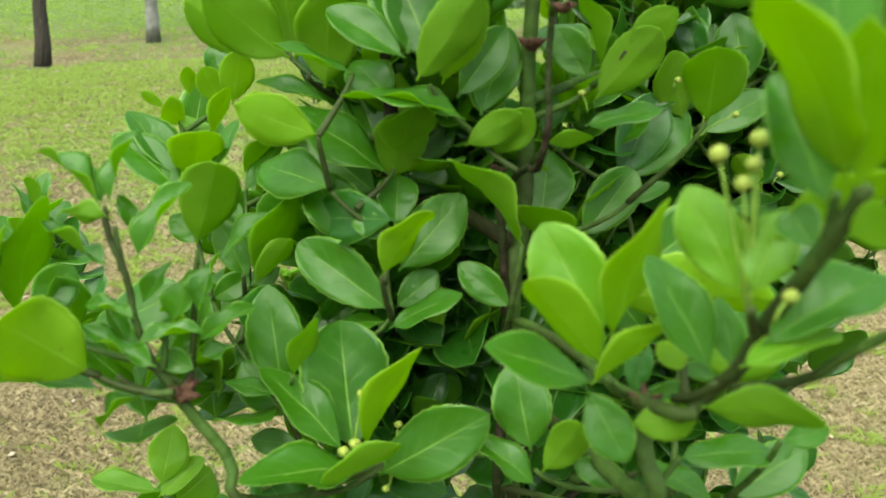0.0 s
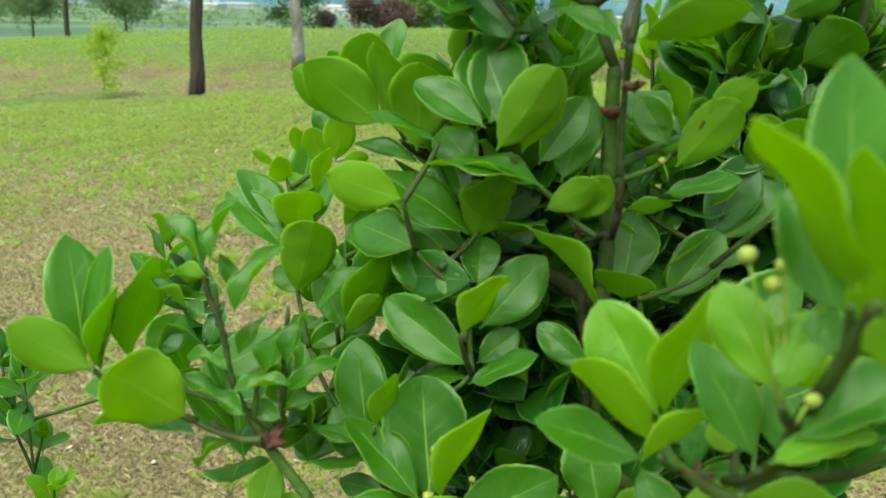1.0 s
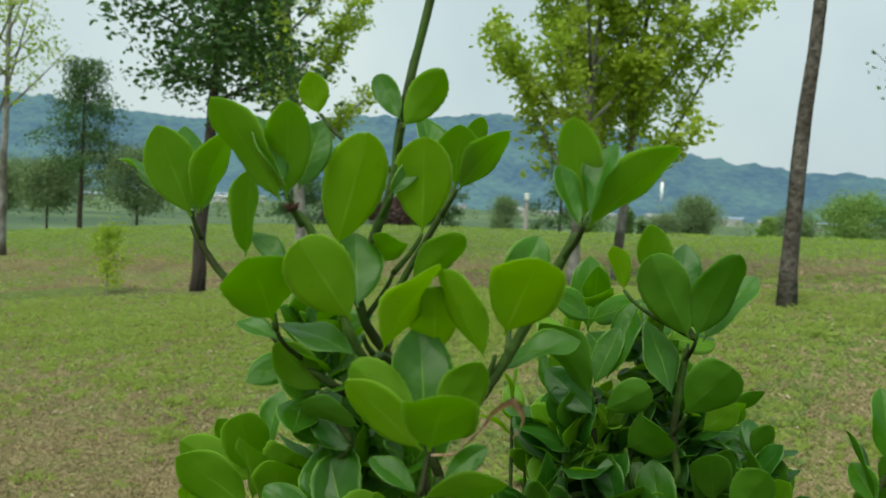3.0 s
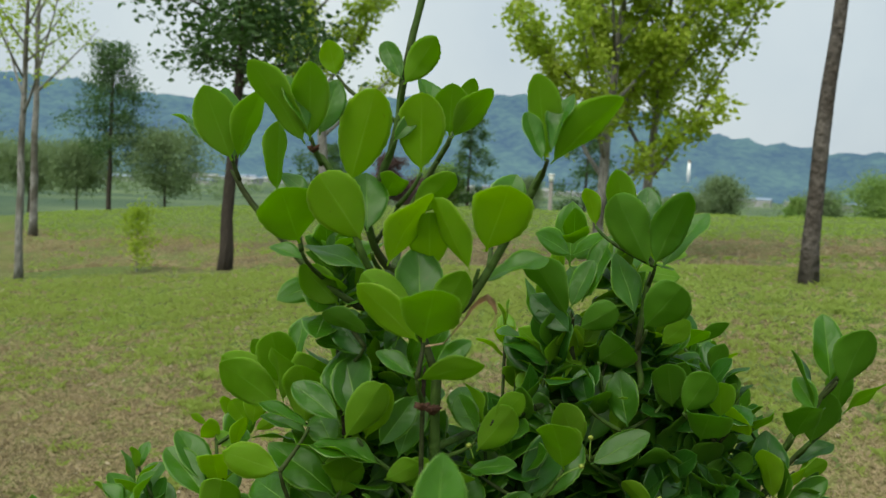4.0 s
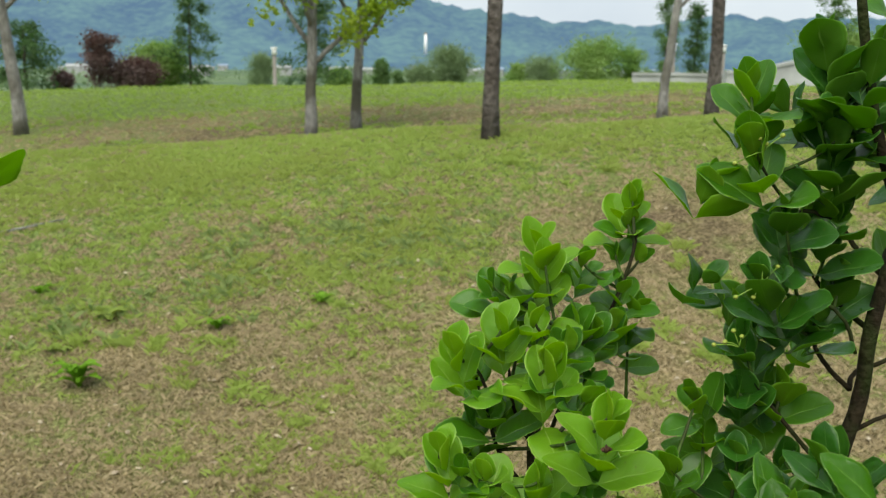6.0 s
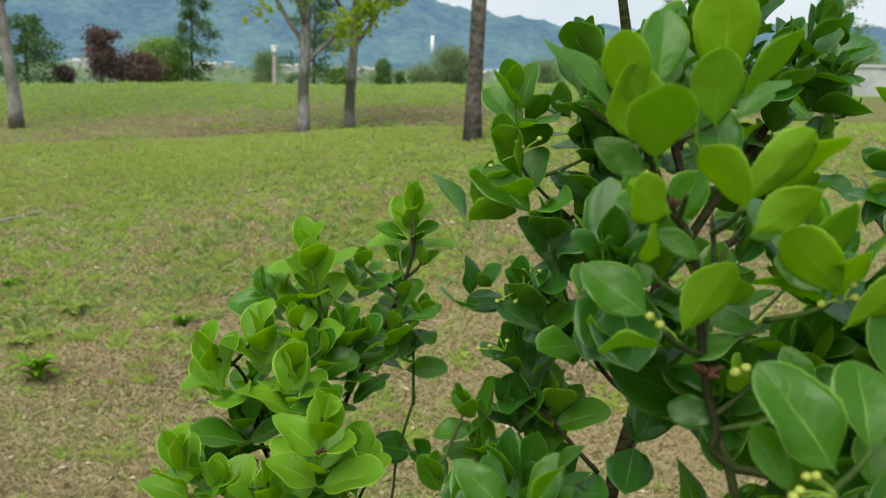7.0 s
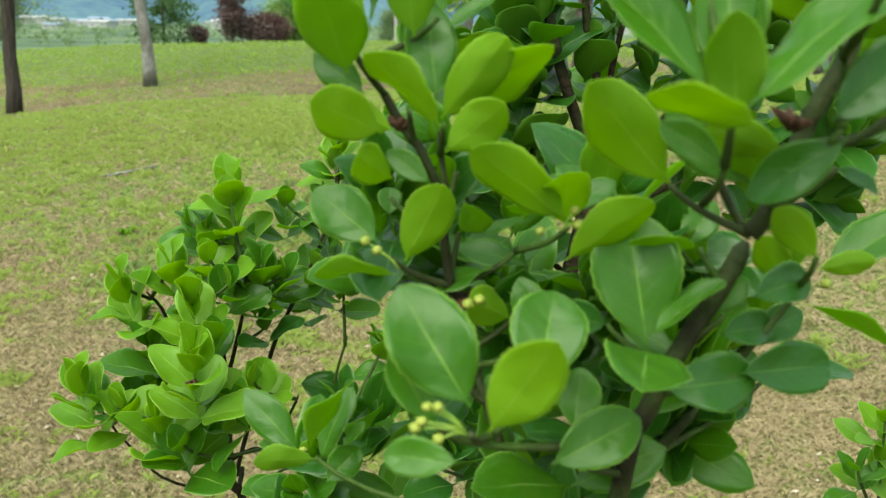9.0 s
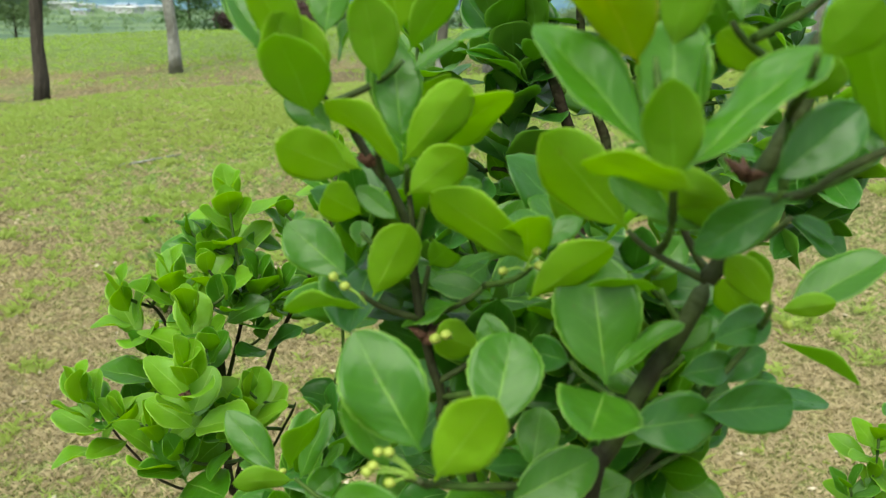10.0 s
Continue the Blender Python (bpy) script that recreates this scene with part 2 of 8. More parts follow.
def lawn_material(name):
    m, n, l = nodes_of(name)
    co = n.new("ShaderNodeTexCoord")
    pos = co.outputs["Object"]
    sep = n.new("ShaderNodeSeparateXYZ")
    l.new(pos, sep.inputs[0])
    green = mixed(n, l, noisy(n, l, 38, 5, pos), (0.145, 0.21, 0.05), (0.265, 0.36, 0.095))
    straw = mixed(n, l, noisy(n, l, 55, 6, pos), (0.23, 0.180, 0.092), (0.42, 0.345, 0.19))
    soil = mixed(n, l, noisy(n, l, 30, 6, pos), (0.16, 0.12, 0.072), (0.30, 0.23, 0.14))
    worn = calc(n, l, "ADD", calc(n, l, "MULTIPLY", noisy(n, l, 0.9, 6, pos, 0.42, 0.58), 0.6), calc(n, l, "MULTIPLY", noisy(n, l, 9, 5, pos, 0.35, 0.65), 0.5))
    # trodden straw on the near slope, fresh grass along the rise
    near = n.new("ShaderNodeMapRange")
    near.inputs[1].default_value, near.inputs[2].default_value, near.inputs[3].default_value, near.inputs[4].default_value = 4.2, 6.2, 0.20, -0.42
    l.new(sep.outputs[1], near.inputs[0])
    hollow = n.new("ShaderNodeMapRange")
    hollow.inputs[1].default_value, hollow.inputs[2].default_value, hollow.inputs[3].default_value, hollow.inputs[4].default_value = 9.3, 11.2, 0.0, 0.42
    l.new(sep.outputs[1], hollow.inputs[0])
    crest = n.new("ShaderNodeMapRange")
    crest.inputs[1].default_value, crest.inputs[2].default_value, crest.inputs[3].default_value, crest.inputs[4].default_value = 16.5, 20.5, 0.0, -1.25
    l.new(sep.outputs[1], crest.inputs[0])
    worn = calc(n, l, "ADD", calc(n, l, "ADD", worn, near.outputs[0]), calc(n, l, "ADD", hollow.outputs[0], crest.outputs[0]), True)
    base = mixed(n, l, worn, green, straw)
    # last year's brown growth in the dip
    base = mixed(n, l, calc(n, l, "MULTIPLY", calc(n, l, "ADD", hollow.outputs[0], crest.outputs[0], True), noisy(n, l, 0.5, 6, pos, 0.4, 0.62)), base, (0.22, 0.18, 0.065))
    bare = calc(n, l, "MULTIPLY", noisy(n, l, 1.3, 6, pos, 0.50, 0.62), worn)
    # the trodden patch of bare earth beside the trees
    gap = n.new("ShaderNodeVectorMath")
    gap.operation = "DISTANCE"
    l.new(pos, gap.inputs[0])
    gap.inputs[1].default_value = (2.4, 5.0, 0.45)
    near_gap = n.new("ShaderNodeMapRange")
    near_gap.inputs[1].default_value, near_gap.inputs[2].default_value, near_gap.inputs[3].default_value, near_gap.inputs[4].default_value = 0.3, 0.85, 1.0, 0.0
    l.new(gap.outputs["Value"], near_gap.inputs[0])
    trodden = calc(n, l, "MULTIPLY", near_gap.outputs[0], noisy(n, l, 5, 5, pos, 0.3, 0.55))
    base = mixed(n, l, calc(n, l, "MAXIMUM", bare, trodden), base, soil)
    # shade in the gaps between stalks multiplied into the colour, and broader drifts of colour
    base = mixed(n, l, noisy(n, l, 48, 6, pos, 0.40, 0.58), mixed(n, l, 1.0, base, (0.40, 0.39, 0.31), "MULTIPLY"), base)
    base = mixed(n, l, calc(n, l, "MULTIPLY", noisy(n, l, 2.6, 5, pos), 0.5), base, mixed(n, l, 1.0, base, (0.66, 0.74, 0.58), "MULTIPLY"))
    # fields and scrub in the valley
    valley = n.new("ShaderNodeMapRange")
    valley.inputs[1].default_value, valley.inputs[2].default_value = 30.0, 90.0
    l.new(sep.outputs[1], valley.inputs[0])
    fields = mixed(n, l, noisy(n, l, 0.02, 5, pos, 0.4, 0.6), (0.045, 0.085, 0.05), (0.12, 0.17, 0.08))
    base = mixed(n, l, valley.outputs[0], base, fields)
    return finish(m, n, l, base, 0.9, noisy(n, l, 60, 5, pos), 0.02, 0.2)


LAWN = lawn_material("lawn")
BLADE = speckled("grass_blades", (0.175, 0.25, 0.055), (0.385, 0.49, 0.13), 45, 0.5, 0.001, (0.26, 0.31, 0.08), 1.0, share=(0.4, (0.43, 0.52, 0.11)), vary=0.5)
STRAW = speckled("straw_blades", (0.17, 0.128, 0.068), (0.47, 0.39, 0.235), 60, 0.7, 0.001, vary=0.45)
DEEP_BLADE = speckled("deep_grass_blades", (0.18, 0.24, 0.08), (0.31, 0.38, 0.14), 20, 0.5, 0.001, share=(0.3, (0.10, 0.22, 0.04)))
FRESH_BLADE = speckled("fresh_grass_blades", (0.19, 0.29, 0.05), (0.36, 0.50, 0.10), 20, 0.5, 0.001, (0.24, 0.31, 0.07), 1.0, share=(0.4, (0.38, 0.54, 0.09)), vary=0.4)
WEED = speckled("weed_blades", (0.14, 0.30, 0.02), (0.26, 0.45, 0.04), 8, 0.5, 0.001, share=(0.35, (0.25, 0.5, 0.04)))
LITTER = speckled("leaf_litter", (0.16, 0.11, 0.07), (0.46, 0.40, 0.30), 30, 0.8, 0.001, vary=0.9)


def hill_material(name, leaf, haze_glow, share):
    """Wooded hills about a kilometre off, their bluish haze painted in as emission."""
    m, n, l = nodes_of(name)
    co = n.new("ShaderNodeTexCoord")
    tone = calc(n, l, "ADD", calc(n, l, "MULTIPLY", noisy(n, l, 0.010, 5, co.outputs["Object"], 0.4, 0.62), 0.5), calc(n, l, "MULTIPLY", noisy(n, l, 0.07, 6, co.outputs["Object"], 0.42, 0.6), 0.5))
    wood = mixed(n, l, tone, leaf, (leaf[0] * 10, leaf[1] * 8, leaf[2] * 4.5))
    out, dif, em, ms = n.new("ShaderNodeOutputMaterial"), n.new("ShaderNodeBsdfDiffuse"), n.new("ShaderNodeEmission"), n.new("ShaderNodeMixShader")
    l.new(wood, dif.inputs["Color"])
    em.inputs["Color"].default_value = (*haze_glow, 1)
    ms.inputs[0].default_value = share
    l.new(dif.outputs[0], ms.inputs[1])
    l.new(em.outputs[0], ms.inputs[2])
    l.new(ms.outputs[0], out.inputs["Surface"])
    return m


# woodland greens, then the bluish haze that the surface itself gives off
HILL = hill_material("hazy_wooded_hill", (0.009, 0.020, 0.016), (0.135, 0.235, 0.42), 0.47)

# ---- tools for building ----
def smooth(a):
    a = max(0.0, min(1.0, a))
    return a * a * (3 - 2 * a)


def clamp(a, lo, hi):
    return max(lo, min(hi, a))


def part(name, bm, material, parent=None, label=""):
    """Links a bmesh as one mesh object, under a thing or a part."""
    me = bpy.data.meshes.new(name)
    bm.to_mesh(me)
    bm.free()
    for mt in material if isinstance(material, (list, tuple)) else [material]:
        me.materials.append(mt)
    return placed(name, me, parent, label)


def placed(name, me, parent=None, label="", m=None):
    ob = new(name, me)
    if parent is not None:
        ob.parent = parent
        ob.matrix_parent_inverse = (parent.matrix_world if parent.parent is None else parent.matrix_basis).inverted()
    if m is not None:
        ob.matrix_basis = m
    if label:
        tagged(ob, label)
    return ob


def thing(name, at, label, category, group="", kind=""):
    ob = new(name)
    ob.empty_display_size = 0.05
    ob.matrix_basis = Matrix.Translation(at)
    ob.matrix_world = ob.matrix_basis
    return tagged(ob, label, category, group, kind)


def tube(bm, pts, radii, sides=8, wobble=0.0, rng=random):
    """A tapered stem along points; closed at both ends."""
    rings = []
    pts = [Vector(p) for p in pts]
    side = None
    for i, p in enumerate(pts):
        d = (pts[min(i + 1, len(pts) - 1)] - pts[max(i - 1, 0)]).normalized()
        if side is None:
            side = d.orthogonal().normalized()
        side = (side - d * side.dot(d)).normalized()
        up = d.cross(side)
        r = radii[i] if isinstance(radii, (list, tuple)) else radii
        rings.append([bm.verts.new(p + (side * math.cos(a) + up * math.sin(a)) * r * (1 + rng.uniform(-wobble, wobble))) for a in (2 * math.pi * k / sides for k in range(sides))])
    for a, b in zip(rings, rings[1:]):
        for k in range(sides):
            f = bm.faces.new((a[k], a[(k + 1) % sides], b[(k + 1) % sides], b[k]))
            f.smooth = True
    bm.faces.new(rings[0][::-1])
    bm.faces.new(rings[-1])
    return bm


def bend(a, da, b, db, n):
    """Points of a curve from a, leaving along da, to b, arriving along db."""
    a, da, b, db = Vector(a), Vector(da), Vector(b), Vector(db)
    out = []
    for i in range(n + 1):
        t = i / n
        s = 1 - t
        out.append(a * s ** 3 + (a + da) * 3 * s * s * t + (b - db) * 3 * s * t * t + b * t ** 3)
    return out


def joined(name, verts, faces, material, parent=None, label="", uvs=None):
    me = bpy.data.meshes.new(name)
    me.from_pydata(verts, [], faces)
    for mt in material if isinstance(material, (list, tuple)) else [material]:
        me.materials.append(mt)
    return placed(name, me, parent, label)


# ---- the ground: a hollow lawn, a grassy rise, a dip and a bank, then the valley ----
def height(x, y):
    yc = clamp(7.4 - 0.3 * (x - 1.6), 6.9, 9.6)
    zc = clamp(0.855 + (0.07 if x > 0 else 0.09) * x, 0.05, 1.12)
    zd = clamp(0.44 + (0.065 if x > 0 else 0.085) * x, -0.2, 0.9)
    zb = 0.9 + 0.028 * min(x, 8.0) if x > 0 else max(0.9 - 0.0031 * x * x, -0.6)
    low = yc + 2.9
    if y < yc:
        z = zc * smooth((y - 2.4) / (yc - 2.4))
    elif y < low:
        z = zc + (zd - zc) * smooth((y - yc) / 2.9)
    elif y < 23:
        f = (y - low) / (23 - low)
        z = zd + (zb - zd) * (0.45 * f + 0.55 * smooth(f))
    elif y < 60:
        z = zb + (-6 - zb) * smooth((y - 23) / 37)
    else:
        z = -6 - 3 * smooth((y - 60) / 200)
    if y < 40:
        z += 0.05 * noise.noise((x * 0.6, y * 0.6, 0)) * smooth((y - 1.5) / 3) + 0.008 * noise.noise((x * 5, y * 5, 2))
    return z


def steps(marks):
    """Grid lines: each mark is (where it ends, its stride)."""
    out = [marks[0][0]]
    for end, stride in marks[1:]:
        while out[-1] < end - 1e-6:
            out.append(min(out[-1] + stride, end))
    return out


gx = steps([(-3000, 0), (-600, 600), (-120, 80), (-24, 8), (-7, 0.6), (7, 0.16), (24, 0.6), (120, 8), (600, 80), (3000, 600)])
gy = steps([(-3000, 0), (-600, 600), (-40, 80), (-2, 4), (2, 0.5), (12, 0.16), (30, 0.5), (120, 6), (600, 60), (3600, 500)])
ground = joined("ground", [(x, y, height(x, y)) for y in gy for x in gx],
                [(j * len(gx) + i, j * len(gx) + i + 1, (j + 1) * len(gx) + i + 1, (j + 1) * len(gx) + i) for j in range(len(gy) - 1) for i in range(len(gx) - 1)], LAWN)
for f in ground.data.polygons:
    f.use_smooth = True
tagged(ground, "patchy lawn of green grass, dry straw and bare soil", "lawn", kind="structure")


def blades(name, count, where, tall, wide, material, label, seed, tuft=7):
    """Loose tufts of grass, two triangles to a blade, bent at the middle."""
    rng = random.Random(seed)
    vs, fs = [], []
    while len(fs) < count * 2:
        tx, ty, keep = where(rng)
        if not keep:
            continue
        big = rng.uniform(0.6, 1.3)
        for _ in range(rng.randrange(1, tuft * 2)):
            x, y = tx + rng.gauss(0, 0.011), ty + rng.gauss(0, 0.011)
            z = height(x, y) - 0.004
            h, w, a, b = tall * big * rng.uniform(0.5, 1.2), wide * rng.uniform(0.6, 1.2), rng.uniform(0, 6.28), rng.uniform(0, 6.28)
            lean = rng.uniform(0.4, 1.4) * h
            cx, cy, dx, dy = math.cos(a) * w / 2, math.sin(a) * w / 2, math.cos(b) * lean, math.sin(b) * lean
            k = len(vs)
            vs += [(x - cx, y - cy, z), (x + cx, y + cy, z), (x + dx * 0.35 + cx * 0.8, y + dy * 0.35 + cy * 0.8, z + h * 0.65), (x + dx, y + dy, z + h * 0.85)]
            fs += [(k, k + 1, k + 2), (k, k + 2, k + 3)]
    ob = joined(name, vs, fs, material)
    return tagged(ob, label, "grass", kind="stuff")


LUSH = [(0.77, 5.13, 0.45), (1.09, 4.99, 0.4), (-0.77, 4.46, 0.22), (-0.21, 5.36, 0.2), (-0.13, 4.7, 0.22), (0.45, 5.3, 0.25)]


def lush(x, y):
    """How green the lawn is: deep tufts here and there, bare on the trodden patch."""
    g = noise.noise((x * 0.8, y * 0.8, 5)) * 0.55 + noise.noise((x * 2.6, y * 2.6, 7)) * 0.45 + noise.noise((x * 9, y * 9, 11)) * 0.6 + clamp(y - 5.6, -1.3, 1.0) * 0.42
    for px, py, r in LUSH:
        g += 0.32 * math.exp(-((x - px) ** 2 + (y - py) ** 2 * 0.7) / (r * r))
    return g - 1.1 * math.exp(-((x - 2.4) ** 2 + (y - 5.0) ** 2) / 0.4)


def near_lawn(rng):
    y = 2.3 + 6.2 * rng.random() ** 1.3
    x = clamp(rng.gauss(0.2, 0.55 * (y + 1.0)), -9, 9) if rng.random() < 0.35 else rng.uniform(-0.85, 0.85) * (y + 1.0) + 0.2
    return x + rng.gauss(0, 0.3), max(1.3, y + rng.gauss(0, 0.35)), True


def green_lawn(rng):
    x, y, _ = near_lawn(rng)
    return x, y, lush(x, y) + rng.uniform(-0.6, 0.6) > 0.14


def dry_lawn(rng):
    x, y, _ = near_lawn(rng)
    return x, y, lush(x, y) + rng.uniform(-0.6, 0.6) < 0.1 and math.hypot(x - 2.4, y - 5.0) > rng.uniform(0.1, 0.8)


def tuft_lawn(rng):
    px, py, r = rng.choice(LUSH)
    x, y = rng.gauss(px, r * 0.8), rng.gauss(py, r * 0.7)
    return x, y, noise.noise((x * 9, y * 9, 1)) > -0.25


blades("grass", 220000, green_lawn, 0.034, 0.0032, BLADE, "short green lawn grass in loose patches", 3)
blades("dry_grass", 240000, dry_lawn, 0.026, 0.0020, STRAW, "dry straw-coloured grass stalks on the worn lawn", 4)
blades("tall_grass", 2200, tuft_lawn, 0.055, 0.0045, DEEP_BLADE, "deeper green tufts of longer grass", 5)
spots = random.Random(31)
TUFTS = [(spots.uniform(-0.62, 0.62) * (y + 1.0) + 0.3, y, spots.uniform(0.015, 0.05)) for y in (3.0 + 3.6 * spots.random() for _ in range(170))]


def small_tufts(rng):
    px, py, r = rng.choice(TUFTS)
    return rng.gauss(px, r), rng.gauss(py, r), True


blades("grass_tufts", 15000, small_tufts, 0.046, 0.0036, BLADE, "small scattered tufts of fresh green grass", 12)


def far_lawn(rng):
    y = 9.2 + 15.3 * rng.random()
    x = rng.uniform(-0.72, 0.62) * y
    return x, y, noise.noise((x * 0.8, y * 0.8, 3)) + noise.noise((x * 3, y * 3, 3)) * 0.5 + rng.uniform(-0.3, 0.3) > (0.2 if y < 16.5 else -1.3)


def far_straw(rng):
    y = 9.8 + 7.2 * rng.random()
    x = rng.uniform(-0.72, 0.62) * y
    return x, y, noise.noise((x * 0.8, y * 0.8, 3)) + noise.noise((x * 3, y * 3, 3)) * 0.5 + rng.uniform(-0.3, 0.3) < 0.1


blades("bank_grass", 70000, far_lawn, 0.05, 0.012, FRESH_BLADE, "uneven green grass in the dip and on the bank", 6)
blades("dry_bank_grass", 36000, far_straw, 0.035, 0.012, STRAW, "brown dry grass in the dip below the bank", 7)


def by_shrubs(rng):
    x, y = rng.gauss(0.4, 2.2), rng.uniform(-2.5, 2.9)
    return x, y, rng.random() < 1.0 - abs(x - 0.4) / 7


blades("grass_by_shrubs", 16000, by_shrubs, 0.034, 0.005, BLADE, "short green grass round the foot of the shrubs", 8)
blades("dry_grass_by_shrubs", 10000, by_shrubs, 0.024, 0.005, STRAW, "dry grass round the foot of the shrubs", 9)


def weed(x, y, tall, wide, leaves, material, label, seed):
    """A rosette of lobed leaves, raised from the middle and bent outwards."""
    rng = random.Random(seed)
    z = height(x, y)
    ob = thing("weed", (x, y, z), label, "weed", "weeds in the lawn")
    for k in range(leaves):
        a, up = k * 2.4 + rng.uniform(-0.3, 0.3), rng.uniform(0.35, 1.0)
        out = Vector((math.cos(a), math.sin(a), 0))
        flat = out.cross(Vector((0, 0, 1)))
        long = wide * rng.uniform(0.7, 1.1) / 2
        pts = bend((x, y, z), Vector((0, 0, 1)) * tall * up * 0.7 + out * long * 0.2, Vector((x, y, z + tall * up * 0.75)) + out * long, out * long * 0.5 - Vector((0, 0, tall * 0.15)), 7)
        bm, rows = bmesh.new(), []
        for i, p in enumerate(pts):
            f = i / 7
            half = long * 0.26 * math.sin(0.15 + f * 2.75) * (1.0 if i % 2 else 0.6) + 0.0015
            rows.append([bm.verts.new(p + flat * half * s + Vector((0, 0, abs(s) * half * 0.35))) for s in (-1, 0, 1)])
        for q, r in zip(rows, rows[1:]):
            for j in (0, 1):
                bm.faces.new((q[j], q[j + 1], r[j + 1], r[j]))
        bmesh.ops.solidify(bm, geom=bm.faces[:], thickness=0.0008)
        part("leaf", bm, material, ob)


weed(-0.66, 3.77, 0.15, 0.22, 18, WEED, "bright green leafy weed standing in the worn lawn", 1)
weed(-0.70, 4.45, 0.06, 0.22, 12, BLADE, "low dark broad-leaved weed flat on the lawn", 2)
weed(-0.86, 4.12, 0.05, 0.15, 9, BLADE, "low dark broad-leaved weed flat on the lawn", 3)
weed(-0.14, 4.25, 0.09, 0.16, 10, WEED, "small green weed among the straw", 4)
weed(0.36, 4.45, 0.06, 0.14, 9, WEED, "small green weed among the straw", 5)
weed(-1.15, 4.8, 0.08, 0.16, 10, WEED, "small green weed among the straw", 6)
weed(-1.3, 3.3, 0.05, 0.15, 9, BLADE, "low dark broad-leaved weed flat on the lawn", 7)

# fallen scraps and chips, too many and small to count
rng = random.Random(8)
lv, lf = [], []
for _ in range(900):
    x, y, _k = near_lawn(rng)
    z, s, a = height(x, y) + 0.012, rng.uniform(0.006, 0.02), rng.uniform(0, 6.28)
    u, v = Vector((math.cos(a), math.sin(a), rng.uniform(-0.3, 0.3))) * s, Vector((-math.sin(a), math.cos(a), rng.uniform(-0.3, 0.3))) * s * rng.uniform(0.3, 0.7)
    k, p = len(lv), Vector((x, y, z))
    lv += [p - u, p + v, p + u, p - v, p + Vector((0, 0, s * 0.35))]
    lf += [(k, k + 1, k + 4), (k + 1, k + 2, k + 4), (k + 2, k + 3, k + 4), (k + 3, k, k + 4), (k + 3, k + 2, k + 1, k)]
tagged(joined("litter", lv, lf, LITTER), "scattered pale scraps of dead leaves and chips", "litter", kind="stuff")

stick = bmesh.new()
tube(stick, [(x, y, height(x, y) + 0.02) for x, y in ((-1.70, 5.70), (-1.58, 5.76), (-1.46, 5.82), (-1.34, 5.89))], [0.007, 0.008, 0.007, 0.004], 7, 0.15, rng)
ob = part("fallen_stick", stick, PALE_BARK)
tagged(ob, "short grey fallen stick lying in the grass", "stick")

# ---- the spindle shrubs ----
def leaf_mesh(name, materials, rows, across, fold, cup, curl, twist, wave, base, tip):
    """A leaf one long and one wide, from its stalk at the origin along +y, its upper face to +z: an upper and an under skin, closed at the rim.
    fold: the halves' rise from the midrib; base and tip: how far each end is drawn out to a point."""
    vs, uv, fs, mats = [], [], [], []
    vv = [-a for a in across[:0:-1]] + list(across)
    top = base / (base + tip)
    peak = top ** base * (1 - top) ** tip
    turn = 7.0 * fold + 11.0 * curl

    def spot(u, v, skin, row):
        q = max(0.0, (u - 0.05) / 0.95)
        half = max(0.5 * q ** base * (1 - q) ** tip / peak, 0.026 if u < 0.3 else 0.004)
        x = half * v
        if abs(v) > 0.99 and 0.2 < u < 0.985:
            x *= 1.022 if row % 2 else 0.982
        side = 1.0 if v > 0 else -1.0
        z = abs(x) * fold + cup * x * x * 2.0 - curl * (u - 0.3) ** 2 * (1.3 if u > 0.3 else 0.2)
        z += wave * abs(v) ** 1.5 * math.sin(u * 8.0 + side * 1.3 + turn) * half * 1.6
        z += 0.012 * math.sin(u * 13 + v * 3.1 + turn) * (1 - abs(v) * 0.5) * half * 2
        z += twist * x * (u - 0.35)
        return (x + curl * 0.10 * math.sin(u * 3.0 + turn) * u, u, z - (0.011 * (1 - v * v * 0.8) if skin else 0))

    us = [0.0, 0.03, 0.06] + [0.06 + 0.94 * (1 - (1 - i / rows) ** 1.15) for i in range(1, rows + 1)]
    for skin in (0, 1):
        for row, u in enumerate(us):
            for v in vv:
                vs.append(spot(u, v, skin, row))
                uv.append((u, (v + 1) / 2))
    n, c = len(us), len(vv)
    for skin in (0, 1):
        o = skin * n * c
        for i in range(n - 1):
            for j in range(c - 1):
                a, b, d, e = o + i * c + j, o + i * c + j + 1, o + (i + 1) * c + j + 1, o + (i + 1) * c + j
                # both skins are split along the same diagonal
                for q in ((a, b, d), (a, d, e)):
                    fs.append(q if skin == 0 else q[::-1])
                    mats.append(skin)
    o = n * c
    for i in range(n - 1):
        for j in (0, c - 1):
            q = (i * c + j, (i + 1) * c + j, o + (i + 1) * c + j, o + i * c + j)
            fs.append(q if j == 0 else q[::-1])
            mats.append(0)
    me = bpy.data.meshes.new(name)
    me.from_pydata(vs, [], fs)
    me.polygons.foreach_set("material_index", mats)
    me.polygons.foreach_set("use_smooth", [True] * len(fs))
    layer = me.uv_layers.new(name="UVMap")
    for lp in me.loops:
        layer.data[lp.index].uv = uv[lp.vertex_index]
    for mt in materials:
        me.materials.append(mt)
    return me


